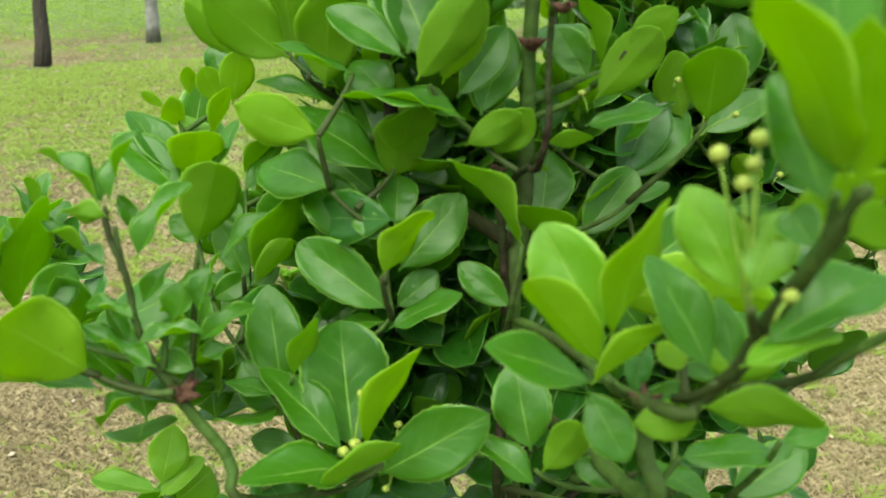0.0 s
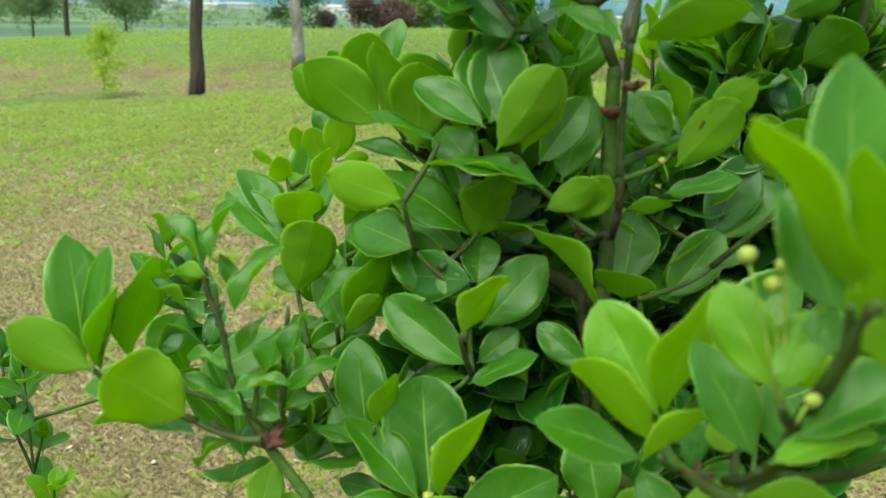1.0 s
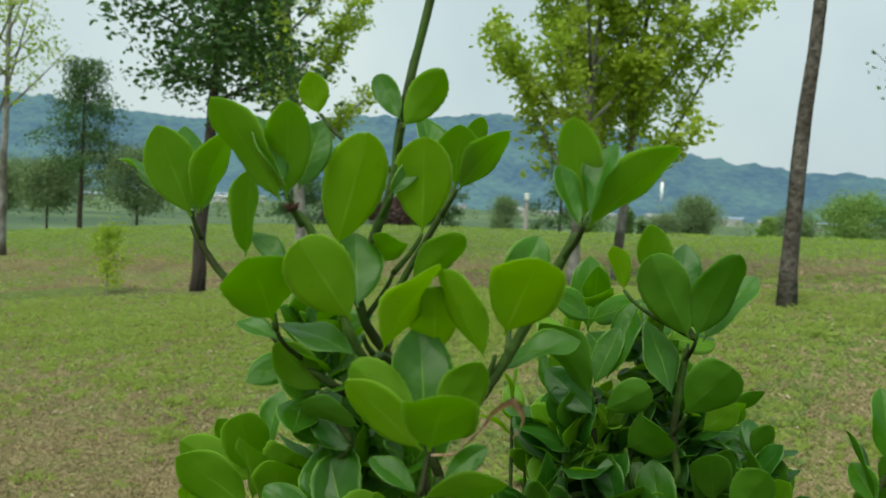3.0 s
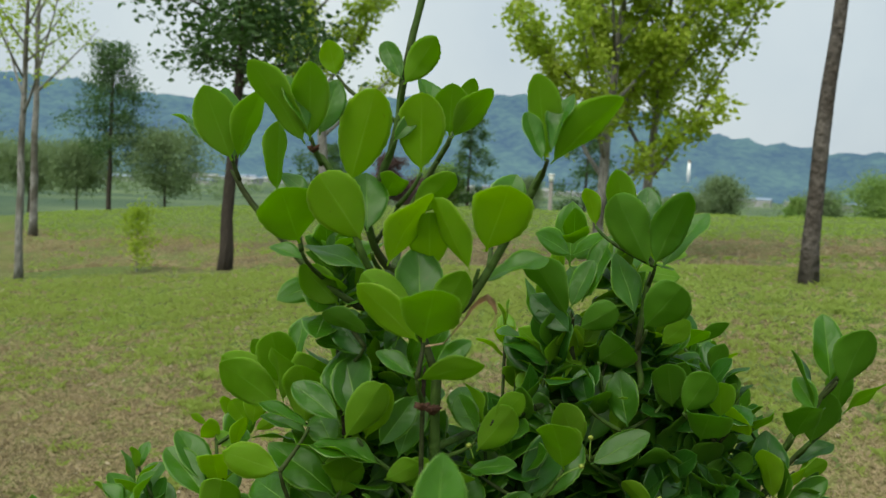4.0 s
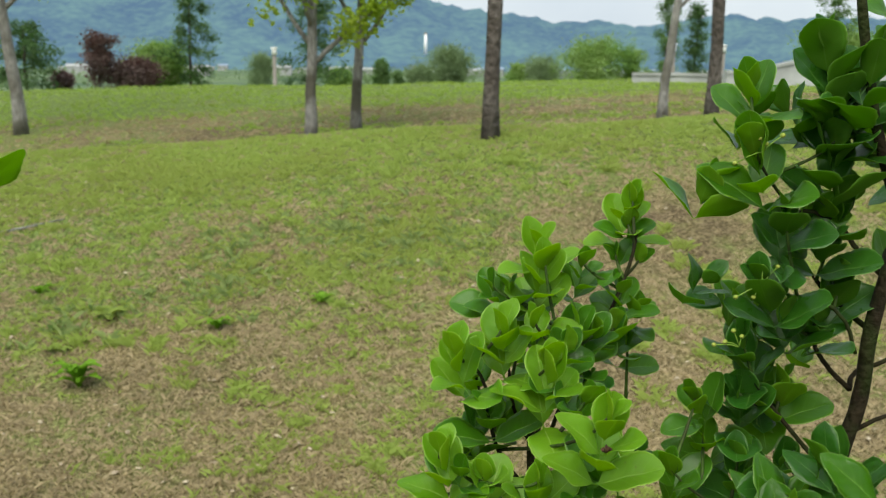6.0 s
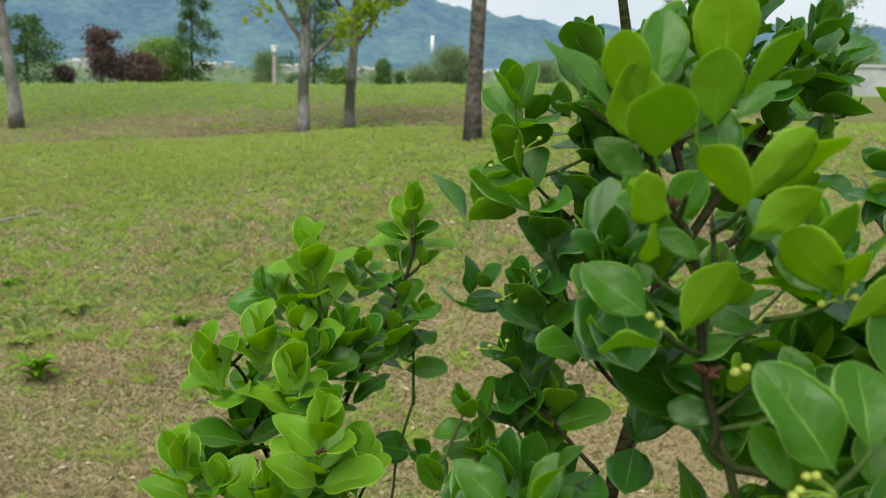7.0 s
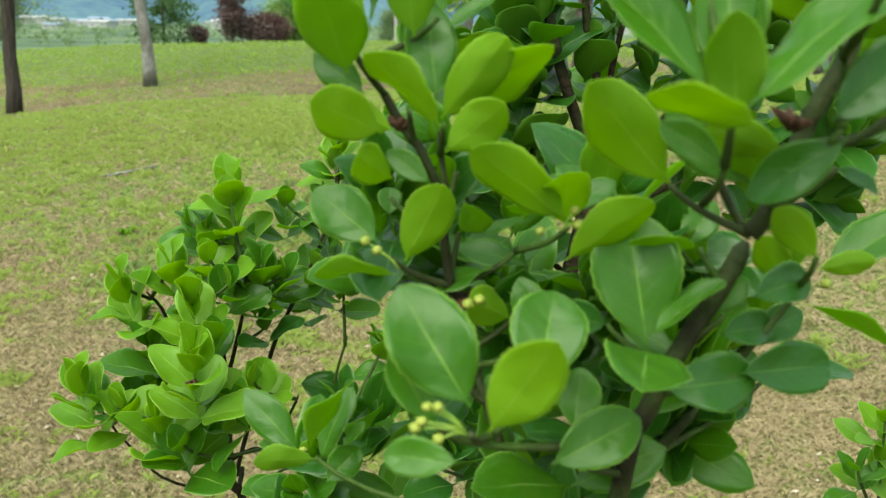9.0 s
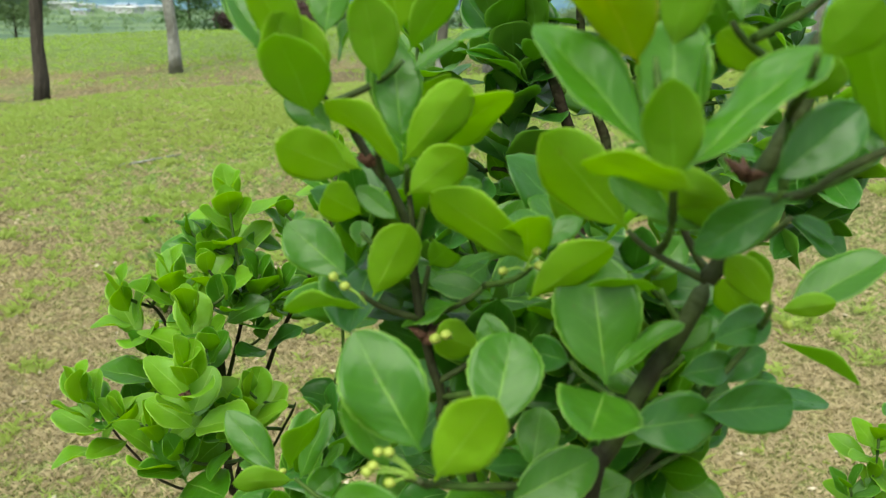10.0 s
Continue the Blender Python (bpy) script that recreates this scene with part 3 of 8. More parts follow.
# fold, cup, curl, twist, wave, base, tip; the last three are narrow, crumpled leaves
SHAPES = [(0.098, 0.1, 0.12, 0.1, 0.05, 0.8, 0.66), (0.042, 0.14, 0.24, -0.16, 0.09, 0.84, 0.72), (0.182, 0.06, 0.06, 0.05, 0.05, 0.78, 0.62),
          (0.07, -0.05, 0.2, 0.24, 0.1, 0.88, 0.8), (0.14, 0.08, -0.08, -0.16, 0.07, 0.78, 0.56), (0.112, 0.12, 0.28, 0.06, 0.12, 0.82, 0.7),
          (0.035, 0.06, 0.1, 0.06, 0.04, 0.9, 0.78), (0.084, -0.04, 0.18, -0.1, 0.08, 0.84, 0.74), (0.35, 0.1, 0.3, 0.3, 0.22, 0.8, 0.8),
          (0.2, 0.2, -0.2, -0.35, 0.26, 0.86, 0.86), (0.45, 0.05, 0.4, -0.25, 0.2, 0.9, 0.8)]
PLAIN = 8
LEAVES = {(tone, k): leaf_mesh("leaf", LEAF[tone], 18, (0.0, 0.1, 0.45, 0.8, 1.0), *SHAPES[k]) for tone in LEAF for k in range(len(SHAPES))}
COARSE = {tone: [leaf_mesh("leaf_plain", LEAF[tone], 7, (0.0, 0.55, 1.0), *s) for s in SHAPES[:2] + SHAPES[6:8]] for tone in LEAF}


def leaf_pose(base, tip, width, normal):
    base, tip, normal = Vector(base), Vector(tip), Vector(normal)
    y = tip - base
    long = y.length
    y = y / long
    z = (normal - y * normal.dot(y)).normalized()
    x = y.cross(z)
    k = (width + long) / 2
    return Matrix(((x.x * width, y.x * long, z.x * k, base.x), (x.y * width, y.y * long, z.y * k, base.y), (x.z * width, y.z * long, z.z * k, base.z), (0, 0, 0, 1)))


class Shrub:
    """One spindle shrub: its stems, single leaves and buds, and the crowded rest of its foliage."""

    def __init__(self, at, label, fork, seed, group="row of spindle shrubs"):
        self.rng = random.Random(seed)
        self.ob = thing("spindle_shrub", at, label, "shrub", group)
        self.fork = Vector(fork)
        self.at = Vector(at)
        self.back = self.ob.matrix_world.inverted()
        self.bulk = {tone: ([], [], [], []) for tone in LEAF}
        self.count = 0
        self.crumpled = False
        self.round = False
        self.nodes = []
        self.faces = []
        trunk = bmesh.new()
        tube(trunk, bend(self.at - Vector((0, 0, 0.05)), (0.02, 0.01, 0.3), self.fork, (0, 0, 0.15), 8), [0.016 - 0.0006 * i for i in range(9)], 9, 0.08, self.rng)
        part("trunk", trunk, BROWN_STEM, self.ob)

    def skirt(self, wide, low, high, shoots, stems):
        """The lower half of the shrub: stems from the root, and dark and mature leaves on them."""
        rng = self.rng
        for k in range(stems):
            a = k * 2.4 + rng.uniform(-0.4, 0.4)
            top = self.at + Vector((math.cos(a) * wide * 0.7, math.sin(a) * wide * 0.5, rng.uniform(0.75, 1.0) * high))
            bm = bmesh.new()
            tube(bm, bend(self.at + Vector((0, 0, -0.03)), Vector((math.cos(a), math.sin(a), 1.5)) * 0.1, top, (0, 0, 0.15), 8), [0.009 - 0.0007 * i for i in range(9)], 7, 0.08, rng)
            part("stem", bm, BROWN_STEM, self.ob)
        c = self.at + Vector((0, 0, (low + high) / 2))
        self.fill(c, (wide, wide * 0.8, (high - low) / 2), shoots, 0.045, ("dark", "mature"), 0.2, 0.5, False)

    def leaf(self, base, tip, width, normal, tone="mature", shape=None, single=True):
        k = self.rng.randrange(PLAIN) if shape is None else shape
        m = leaf_pose(base, tip, width, normal)
        if single and self.count < 290:
            self.count += 1
            placed("leaf", LEAVES[tone, k], self.ob, "", m)
            return
        src = COARSE[tone][k % 4]
        vs, fs, uv, mi = self.bulk[tone]
        o = len(vs)
        vs.extend(m @ v.co for v in src.vertices)
        for p in src.polygons:
            fs.append(tuple(o + i for i in p.vertices))
            mi.append(p.material_index)
        uv.extend(tuple(d.uv) for d in src.uv_layers[0].data)

    def sprig(self, node, axis, pairs=3, size=0.05, tone="mature", single=True, turn=None, spread=1.0):
        """A shoot's end: crossed pairs of leaves, small and upright at the tip, larger and flatter below."""
        rng, axis = self.rng, Vector(axis).normalized()
        node = Vector(node)
        side = axis.orthogonal().normalized()
        turn = rng.uniform(0, 6.28) if turn is None else turn
        for p in range(pairs):
            f = p / max(1, pairs - 1)
            for s in (0, math.pi):
                a = turn + p * math.pi / 2 + s + rng.uniform(-0.35, 0.35)
                out = (side * math.cos(a) + axis.cross(side) * math.sin(a)).normalized()
                el = radians(clamp((72 - 46 * f) / spread + rng.uniform(-14, 14), -20, 85))
                d = out * math.cos(el) + axis * math.sin(el)
                d = (d + Vector((0, 0, rng.uniform(-0.15, 0.1)))).normalized()
                long = size * (0.62 + 0.42 * f) * rng.uniform(0.82, 1.12)
                base = node - axis * (0.008 + 0.014 * p) * (size / 0.05)
                nrm = axis * math.cos(el) - out * math.sin(el) + Vector((rng.uniform(-0.3, 0.3), rng.uniform(-0.3, 0.3), rng.uniform(-0.1, 0.2)))
                self.leaf(base, base + d * long, long * rng.uniform(0.5, 0.64) * (1.18 if self.round else 1), nrm, tone, rng.choice((0, 2, 4, 1) if self.round else (3, 6, 0, 7)), single)

    def stem(self, node, axis, thick=0.0022, foot=None, reach=0.35, material=None, end=None):
        """A twig from a shoot's end down to the fork or another foot."""
        foot = Vector(foot) if foot is not None else self.fork + Vector((self.rng.uniform(-0.01, 0.01), self.rng.uniform(-0.01, 0.01), self.rng.uniform(-0.02, 0.04)))
        node, axis = Vector(node), Vector(axis).normalized()
        gap = (node - foot).length
        pts = bend(foot, (node - foot).normalized() * gap * 0.3 + Vector((0, 0, gap * 0.05)), node, axis * gap * reach, 9)
        end = end or thick * 2.2
        bm = bmesh.new()
        tube(bm, pts, [end + (thick - end) * i / 9 for i in range(10)], 7, 0.06, self.rng)
        part("branch", bm, material or GREEN_STEM, self.ob)

    def limb(self, pts, thick, end, material=None):
        """A limb along a few given points, thick at the first."""
        pts = [Vector(p) for p in pts]
        fine = []
        for i in range(len(pts) - 1):
            d0 = (pts[min(i + 1, len(pts) - 1)] - pts[max(i - 1, 0)]) / 6
            d1 = (pts[min(i + 2, len(pts) - 1)] - pts[i]) / 6
            fine += bend(pts[i], d0 * 2, pts[i + 1], d1 * 2, 4)[: 4 if i < len(pts) - 2 else 5]
        bm = bmesh.new()
        n = len(fine) - 1
        tube(bm, fine, [(thick + (end - thick) * i / n) * (0.35 if i == n else 1) for i in range(n + 1)], 9, 0.07, self.rng)
        part("branch", bm, material or GREEN_STEM, self.ob)

    def scar(self, at, size=0.006):
        """The ring of brown bud scales where a year's growth ends."""
        bm = bmesh.new()
        for k in range(9):
            a = k * 0.7 + self.rng.uniform(-0.2, 0.2)
            d = Vector((math.cos(a), math.sin(a), self.rng.uniform(0.1, 0.9)))
            tube(bm, [Vector(at), Vector(at) + d * size * 0.6, Vector(at) + d * size * self.rng.uniform(0.9, 1.4)], [size * 0.45, size * 0.35, size * 0.06], 5, 0.2, self.rng)
        part("node_scar", bm, NODE_SCAR, self.ob)

    def buds(self, foot, tips, size=0.0042):
        """A small cyme: a forked stalk with round flower buds."""
        foot = Vector(foot)
        for t in tips:
            t = Vector(t)
            bm = bmesh.new()
            tube(bm, bend(foot, (t - foot) * 0.4 + Vector((0, 0, 0.003)), t, (t - foot) * 0.3, 4), min(0.0007, size * 0.22), 5)
            stalk = part("bud_stalk", bm, STALK, self.ob)
            bm = bmesh.new()
            bmesh.ops.create_icosphere(bm, subdivisions=2, radius=size * self.rng.uniform(0.85, 1.1), matrix=Matrix.Translation(t) @ Matrix.Diagonal((1, 1, 0.9, 1)))
            for v in bm.verts:
                v.co += (v.co - t) * 0.08 * math.cos(4 * math.atan2(v.co.y - t.y, v.co.x - t.x))
            for f in bm.faces:
                f.smooth = True
            part("flower_bud", bm, BUD, stalk)

    def behind(self, p, gap=0.022, round_it=0.03, most=0.035):
        """The place itself, or a little further back, so as to keep behind the outer leaves around it."""
        near = [c.y for c in self.faces if abs(c.x - p.x) < round_it and abs(c.z - p.z) < round_it]
        return Vector((p.x, min(p.y + most, max([p.y] + [y + gap for y in near])), p.z))

    def thicken(self, shoots, size, tones, back=(0.02, 0.09), drop=(0.0, 0.07), side=0.03, high=9.0, low=0.0, right=9.0, front=0.0, left=-9.0):
        """Older shoots behind and below the leading ones; dark tones also carry inner shade."""
        rng, spots = self.rng, [p for p in self.nodes if low < p.z < high and left < p.x < right and p.y > front]
        for _ in range(shoots):
            p = rng.choice(spots) + Vector((rng.uniform(-side, side), rng.uniform(*back), -rng.uniform(*drop)))
            ax = Vector((rng.uniform(-0.6, 0.6), rng.uniform(-0.9, 0.2), rng.uniform(0.4, 1.0)))
            self.sprig(self.behind(p), ax, rng.choice((2, 3, 3)), size * rng.uniform(0.8, 1.15), rng.choice(tones), False)

    def fill(self, centre, radii, shoots, size, tones, inner=0.45, lift=0.6, single=True, limit=None):
        """Shoots scattered through a round body of foliage, pointing out and up."""
        rng, c = self.rng, Vector(centre)
        for _ in range(shoots):
            d = Vector((rng.gauss(0, 1), rng.gauss(0, 1), rng.gauss(0, 1))).normalized()
            r = rng.uniform(inner, 1.0)
            p = c + Vector((d.x * radii[0], d.y * radii[1], d.z * radii[2])) * r
            if limit is not None and not limit(p):
                continue
            ax = (Vector((d.x, d.y, d.z * 0.6)) + Vector((0, 0, lift + rng.uniform(-0.2, 0.4)))).normalized()
            self.sprig(self.behind(p), ax, rng.choice((2, 3, 3)), size * rng.uniform(0.8, 1.15), rng.choice(tones), single)

    def leaf_at(self, x, y, z, turn, rise, long, wide, roll, tone="mature"):
        """One leaf from its stalk's foot: degrees of turn (from +y towards +x), of rise, and of roll about itself."""
        a, e, r = radians(turn), radians(rise), radians(roll)
        d = Vector((math.sin(a) * math.cos(e), math.cos(a) * math.cos(e), math.sin(e)))
        up = (Vector((0, 0, 1)) - d * d.z).normalized()
        base = Vector((x, y, z))
        self.nodes.append(base)
        self.faces.append(base + d * long * 0.55)
        crumpled = self.crumpled and long < 0.036 and wide < long * 0.55
        self.leaf(base, base + d * long, wide * (0.8 if crumpled else 1), up * math.cos(r) + d.cross(up) * math.sin(r), tone, self.rng.randrange(PLAIN, len(SHAPES)) if crumpled else None)

    def twig(self, x, y, z, fx, fy, fz):
        """A thin green shoot that ends at the first place and springs from the second."""
        a, b = Vector((fx, fy, fz)), Vector((x, y, z))
        gap = (b - a).length
        bm = bmesh.new()
        pts = bend(a, (b - a) * 0.3 + Vector((0, 0, -gap * 0.03)), b, (b - a) * 0.2 + Vector((0, 0, gap * 0.14)), 7)
        tube(bm, pts, [0.0016 - 0.0006 * i / 7 for i in range(8)], 7, 0.07, self.rng)
        part("twig", bm, GREEN_STEM, self.ob)

    def shoot(self, x, y, z, size, pairs, tone, tilt, spread=1.0):
        """A whole rosette and its stem, leaning to the side by tilt."""
        ax = Vector((tilt, self.rng.uniform(-0.5, -0.1), 1)).normalized()
        self.nodes.append(Vector((x, y, z)))
        self.sprig((x, y, z), ax, pairs, size, tone, True, None, spread)

    def dry_leaf(self, marks, wide):
        """A shrivelled pale brown leaf, curled along the given points."""
        bm, rows = bmesh.new(), []
        pts = []
        for a, b in zip(marks, marks[1:]):
            pts += [Vector(a).lerp(Vector(b), k / 3) for k in range(3)]
        pts.append(Vector(marks[-1]))
        n = len(pts) - 1
        for i, p in enumerate(pts):
            f = i / n
            half = wide * (0.18 + 0.82 * math.sin(2.9 * f) ** 2)
            lay = Vector((0.35 * math.sin(f * 7), 0.8, 0.45 * math.cos(f * 5)))
            rows.append([bm.verts.new(p + lay * half * k / 2 + Vector((0, 0, 0.16 * half * k * k))) for k in range(-2, 3)])
        for a, b in zip(rows, rows[1:]):
            for k in range(4):
                bm.faces.new((a[k], a[k + 1], b[k + 1], b[k])).smooth = True
        bmesh.ops.solidify(bm, geom=bm.faces[:], thickness=0.0005)
        part("dry_leaf", bm, DRY, self.ob, "shrivelled pale brown leaf")

    def close(self):
        """Joins the crowded rest of the leaves."""
        for tone, (vs, fs, uv, mi) in self.bulk.items():
            if not vs:
                continue
            me = bpy.data.meshes.new("foliage")
            me.from_pydata(vs, [], fs)
            me.polygons.foreach_set("material_index", mi)
            me.polygons.foreach_set("use_smooth", [True] * len(fs))
            layer = me.uv_layers.new(name="UVMap")
            layer.data.foreach_set("uv", [c for q in uv for c in q])
            for mt in LEAF[tone]:
                me.materials.append(mt)
            tagged(placed("foliage", me, self.ob), kind="stuff")

# ---- hills, valley and far buildings ----
RIDGE = [(-80, 3.6), (-60, 4.2), (-37, 5.1), (-28, 4.5), (-22, 4.3), (-15, 5.0), (-8.7, 5.45), (-3, 5.3), (2, 4.85), (5.8, 3.7), (9.3, 2.95), (13, 2.6), (17.8, 2.6), (24.5, 2.9), (40, 2.6), (80, 3)]


def ridge(az):
    for (a, e), (b, g) in zip(RIDGE, RIDGE[1:]):
        if a <= az <= b:
            return e + (g - e) * smooth((az - a) / (b - a))
    return 3.0


hv, hf, HN, HR = [], [], 640, 40
for i in range(HN + 1):
    az = -80 + 160 * i / HN
    top = math.tan(radians(ridge(az))) * 1850
    for j in range(HR + 1):
        f = j / HR
        dist = 1150 + 700 * f
        z = -9 + (top + 9) * (f ** 1.35 if f < 1 else 1) + (noise.noise((az * 0.25, f * 3, 1)) * 16 + noise.noise((az * 1.1, f * 7, 3)) * 6 + noise.noise((az * 6, f * 40, 9)) * 5) * smooth(f * 3)
        hv.append((dist * math.sin(radians(az)), dist * math.cos(radians(az)), z))
for i in range(HN):
    for j in range(HR):
        k = i * (HR + 1) + j
        hf.append((k, k + HR + 1, k + HR + 2, k + 1))
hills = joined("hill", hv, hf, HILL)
for f in hills.data.polygons:
    f.use_smooth = True
tagged(hills, "long wooded blue-green hill across the valley", "hill", kind="structure")


def far_house(x, y, w, d, h, turn, roofed):
    z = height(x, y)
    ob = thing("far_house", (x, y, z), "small pale building in the valley", "building", "buildings in the valley")
    m = Matrix.Translation((x, y, z)) @ Matrix.Rotation(turn, 4, "Z")
    bm = bmesh.new()
    bmesh.ops.create_cube(bm, size=1, matrix=m @ Matrix.Translation((0, 0, h / 2)) @ Matrix.Diagonal((w, d, h, 1)))
    wall = part("wall", bm, CONCRETE, ob)
    bm = bmesh.new()
    a = [bm.verts.new(m @ Vector(p)) for p in ((-w * 0.54, -d * 0.56, h), (w * 0.54, -d * 0.56, h), (w * 0.54, d * 0.56, h), (-w * 0.54, d * 0.56, h), (-w * 0.54, 0, h * 1.3), (w * 0.54, 0, h * 1.3))]
    for q in ((0, 1, 5, 4), (2, 3, 4, 5), (0, 4, 3), (1, 2, 5), (3, 2, 1, 0)):
        bm.faces.new([a[k] for k in q])
    part("roof", bm, ROOF if roofed else CONCRETE, ob)
    for k in range(max(2, int(w / 7))):
        bm = bmesh.new()
        bmesh.ops.create_cube(bm, size=1, matrix=m @ Matrix.Translation((-w / 2 + (k + 0.5) * w / max(2, int(w / 7)), -d / 2, h * 0.55)) @ Matrix.Diagonal((1.6, 0.1, 1.4, 1)))
        part("window", bm, GREY_METAL, wall)


town = random.Random(12)
for k in range(64):
    az, dist = radians(town.uniform(-34, 30)), town.uniform(620, 1080)
    far_house(dist * math.sin(az), dist * math.cos(az), town.uniform(10, 34), town.uniform(8, 12), town.uniform(3.0, 6.0), town.uniform(-0.3, 0.3), town.random() < 0.45)

tower = thing("tower", (103, 1346, 16), "slim white tower on the foot of the hill", "tower")
bm = bmesh.new()
tube(bm, [(103, 1346, 14), (103, 1346, 30), (103, 1346, 43)], [2.6, 2.4, 2.2], 12)
part("shaft", bm, WHITE_PAINT, tower)
bm = bmesh.new()
tube(bm, [(103, 1346, 43), (103, 1346, 44.5), (103, 1346, 46.5)], [2.6, 2.6, 0.6], 12)
part("cap", bm, GREY_METAL, tower)


# ---- trees ----
def leafy(rng, vs, fs, at, spread, count, size, drop=0.0, flat=0.8):
    """A clump of small folded leaves round a point."""
    for _ in range(count):
        d = Vector((rng.gauss(0, 1), rng.gauss(0, 1), rng.gauss(0, flat)))
        p = at + d * spread * 0.5
        p.z -= drop * rng.random()
        a = Vector((rng.uniform(-1, 1), rng.uniform(-1, 1), rng.uniform(-0.6, 0.6))).normalized()
        b = a.orthogonal().normalized()
        b = (b * math.cos(7 * d.x) + a.cross(b) * math.sin(7 * d.x)) * 0.55
        s = size * rng.uniform(0.6, 1.25)
        k = len(vs)
        n = a.cross(b) * 0.25
        vs += [p - a * s * 0.5, p + b * s * 0.5 + n * s, p + a * s * 0.5, p - b * s * 0.5 + n * s]
        fs += [(k, k + 1, k + 2), (k, k + 2, k + 3)]


def tree(name, x, y, label, bark, crown, tall, radius, lean=(0, 0), clear=2.0, limbs=9, reach=1.3, rise=0.9, leaf_size=0.09, clumps=7, per=26, clump=0.32, seed=0, group="", sag=0.0, lump=0.0, domed=False):
    """A tree with a tapered trunk, limbs with side twigs, and leaves in clumps along them."""
    rng = random.Random(seed)
    z = height(x, y)
    ob = thing(name, (x, y, z), label, "tree", group)
    foot = Vector((x, y, z - 0.1))
    top = foot + Vector((lean[0] * tall, lean[1] * tall, tall))
    spine = bend(foot, Vector((lean[0] * 0.2, lean[1] * 0.2, 1)) * tall * 0.3, top, Vector((lean[0] * 1.2, lean[1], 1)) * tall * 0.3, 14)
    spine = [p + Vector((rng.uniform(-1, 1), rng.uniform(-1, 1), 0)) * radius * 0.18 * (0 < i < 14) for i, p in enumerate(spine)]
    bm = bmesh.new()
    tube(bm, spine, [radius * (1.35 if i == 0 else 1.08 if i == 1 else 1.0 - 0.82 * (i / 14) ** 1.4) for i in range(15)], 12, 0.09, rng)
    part("trunk", bm, bark, ob)
    vs, fs = [], []
    for k in range(limbs):
        f = clear / tall + (1 - clear / tall) * (k + 0.3) / limbs
        i = min(13, int(f * 14))
        at = spine[i].lerp(spine[i + 1], f * 14 - i)
        a = k * 2.4 + rng.uniform(-0.5, 0.5)
        long = reach * (1.12 - 0.75 * f ** 2) * rng.uniform(0.75, 1.2)
        if domed:
            long = reach * (0.25 + 0.95 * math.sin(math.pi * (0.18 + 0.75 * (k + 0.3) / limbs))) * rng.uniform(0.55, 1.25)
        elif group == "trees behind the bank":
            long *= rng.uniform(0.5, 1.2)
        out = Vector((math.cos(a), math.sin(a), 0))
        tip = at + out * long + Vector((0, 0, long * rise * rng.uniform(0.6, 1.2) - sag * long))
        r0 = radius * (1 - 0.8 * f) * (0.25 if group == "trees behind the bank" else 0.6)
        pts = bend(at, out * long * 0.35 + Vector((0, 0, long * 0.25 * rise)), tip, (out * 0.3 + Vector((0, 0, 0.25 * rise - sag * 0.6))) * long, 7)
        bm = bmesh.new()
        tube(bm, pts, [r0 * (1 - 0.85 * j / 7) for j in range(8)], 7, 0.08, rng)
        part("limb", bm, bark, ob)
        for c in range(clumps):
            g = 0.25 + 0.75 * (c + rng.random()) / clumps
            j = min(6, int(g * 7))
            p = pts[j].lerp(pts[j + 1], g * 7 - j) + Vector((rng.gauss(0, 1), rng.gauss(0, 1), rng.gauss(0, 0.7))) * (0.12 + lump) * long
            leafy(rng, vs, fs, p, clump, per, leaf_size, sag * 0.3)
    if vs:
        tagged(joined("crown", vs, fs, crown, ob), kind="stuff")
    return ob


# ---- belts of trees along the valley ----
rng = random.Random(5)
bv, bf = [], []
for _ in range(620):
    az, dist = radians(rng.uniform(-36, 32)), rng.uniform(320, 1100)
    x, y = dist * math.sin(az), dist * math.cos(az)
    if noise.noise((x * 0.006, y * 0.012, 4)) < -0.05:
        continue
    tall = rng.uniform(3.0, 8.0)
    for q in range(5):
        leafy(rng, bv, bf, Vector((x + rng.uniform(-0.6, 0.6) * tall, y, height(x, y) + tall * rng.uniform(0.2, 0.75))), tall * 0.55, 8, tall * 0.3)
tagged(joined("far_woods", bv, bf, CROWN_OLIVE), "belts of green trees along the valley floor", "woods", kind="stuff")

GRP = "young trees on the lawn"
tree("ginkgo_tree", -0.085, 12.5, "young ginkgo with a forked trunk and yellow-green leaves", PALE_BARK, GINKGO, 5.4, 0.076, (0.05, 0), 1.05, 18, 1.6, 1.45, 0.105, 22, 44, 0.20, 21, GRP, 0.0, -0.05)
tree("ginkgo_tree", 0.545, 13.35, "slim ginkgo with yellow-green leaves on upswept limbs", PALE_BARK, GINKGO, 5.2, 0.074, (0.06, 0), 1.25, 16, 1.35, 1.5, 0.105, 22, 40, 0.20, 22, GRP, 0.0, -0.05)
tree("ginkgo_tree", -5.18, 16.0, "slim ginkgo with a leaning pale trunk", PALE_BARK, GINKGO, 6.2, 0.105, (-0.10, 0), 2.1, 15, 1.5, 1.35, 0.11, 22, 34, 0.19, 23, GRP, 0.0, -0.05)
tree("lawn_tree", 1.575, 6.87, "tall tree with a rough brown trunk on the grassy rise", BARK, CROWN_DARK, 5.6, 0.062, (0.055, 0.0), 2.5, 12, 1.1, 0.4, 0.08, 8, 30, 0.28, 24, GRP)
tree("lawn_tree", 3.62, 7.6, "tall tree with a dark brown trunk on the grassy rise", BARK, CROWN_DARK, 5.6, 0.058, (0.04, 0.0), 2.5, 12, 1.1, 0.4, 0.08, 8, 30, 0.28, 25, GRP)
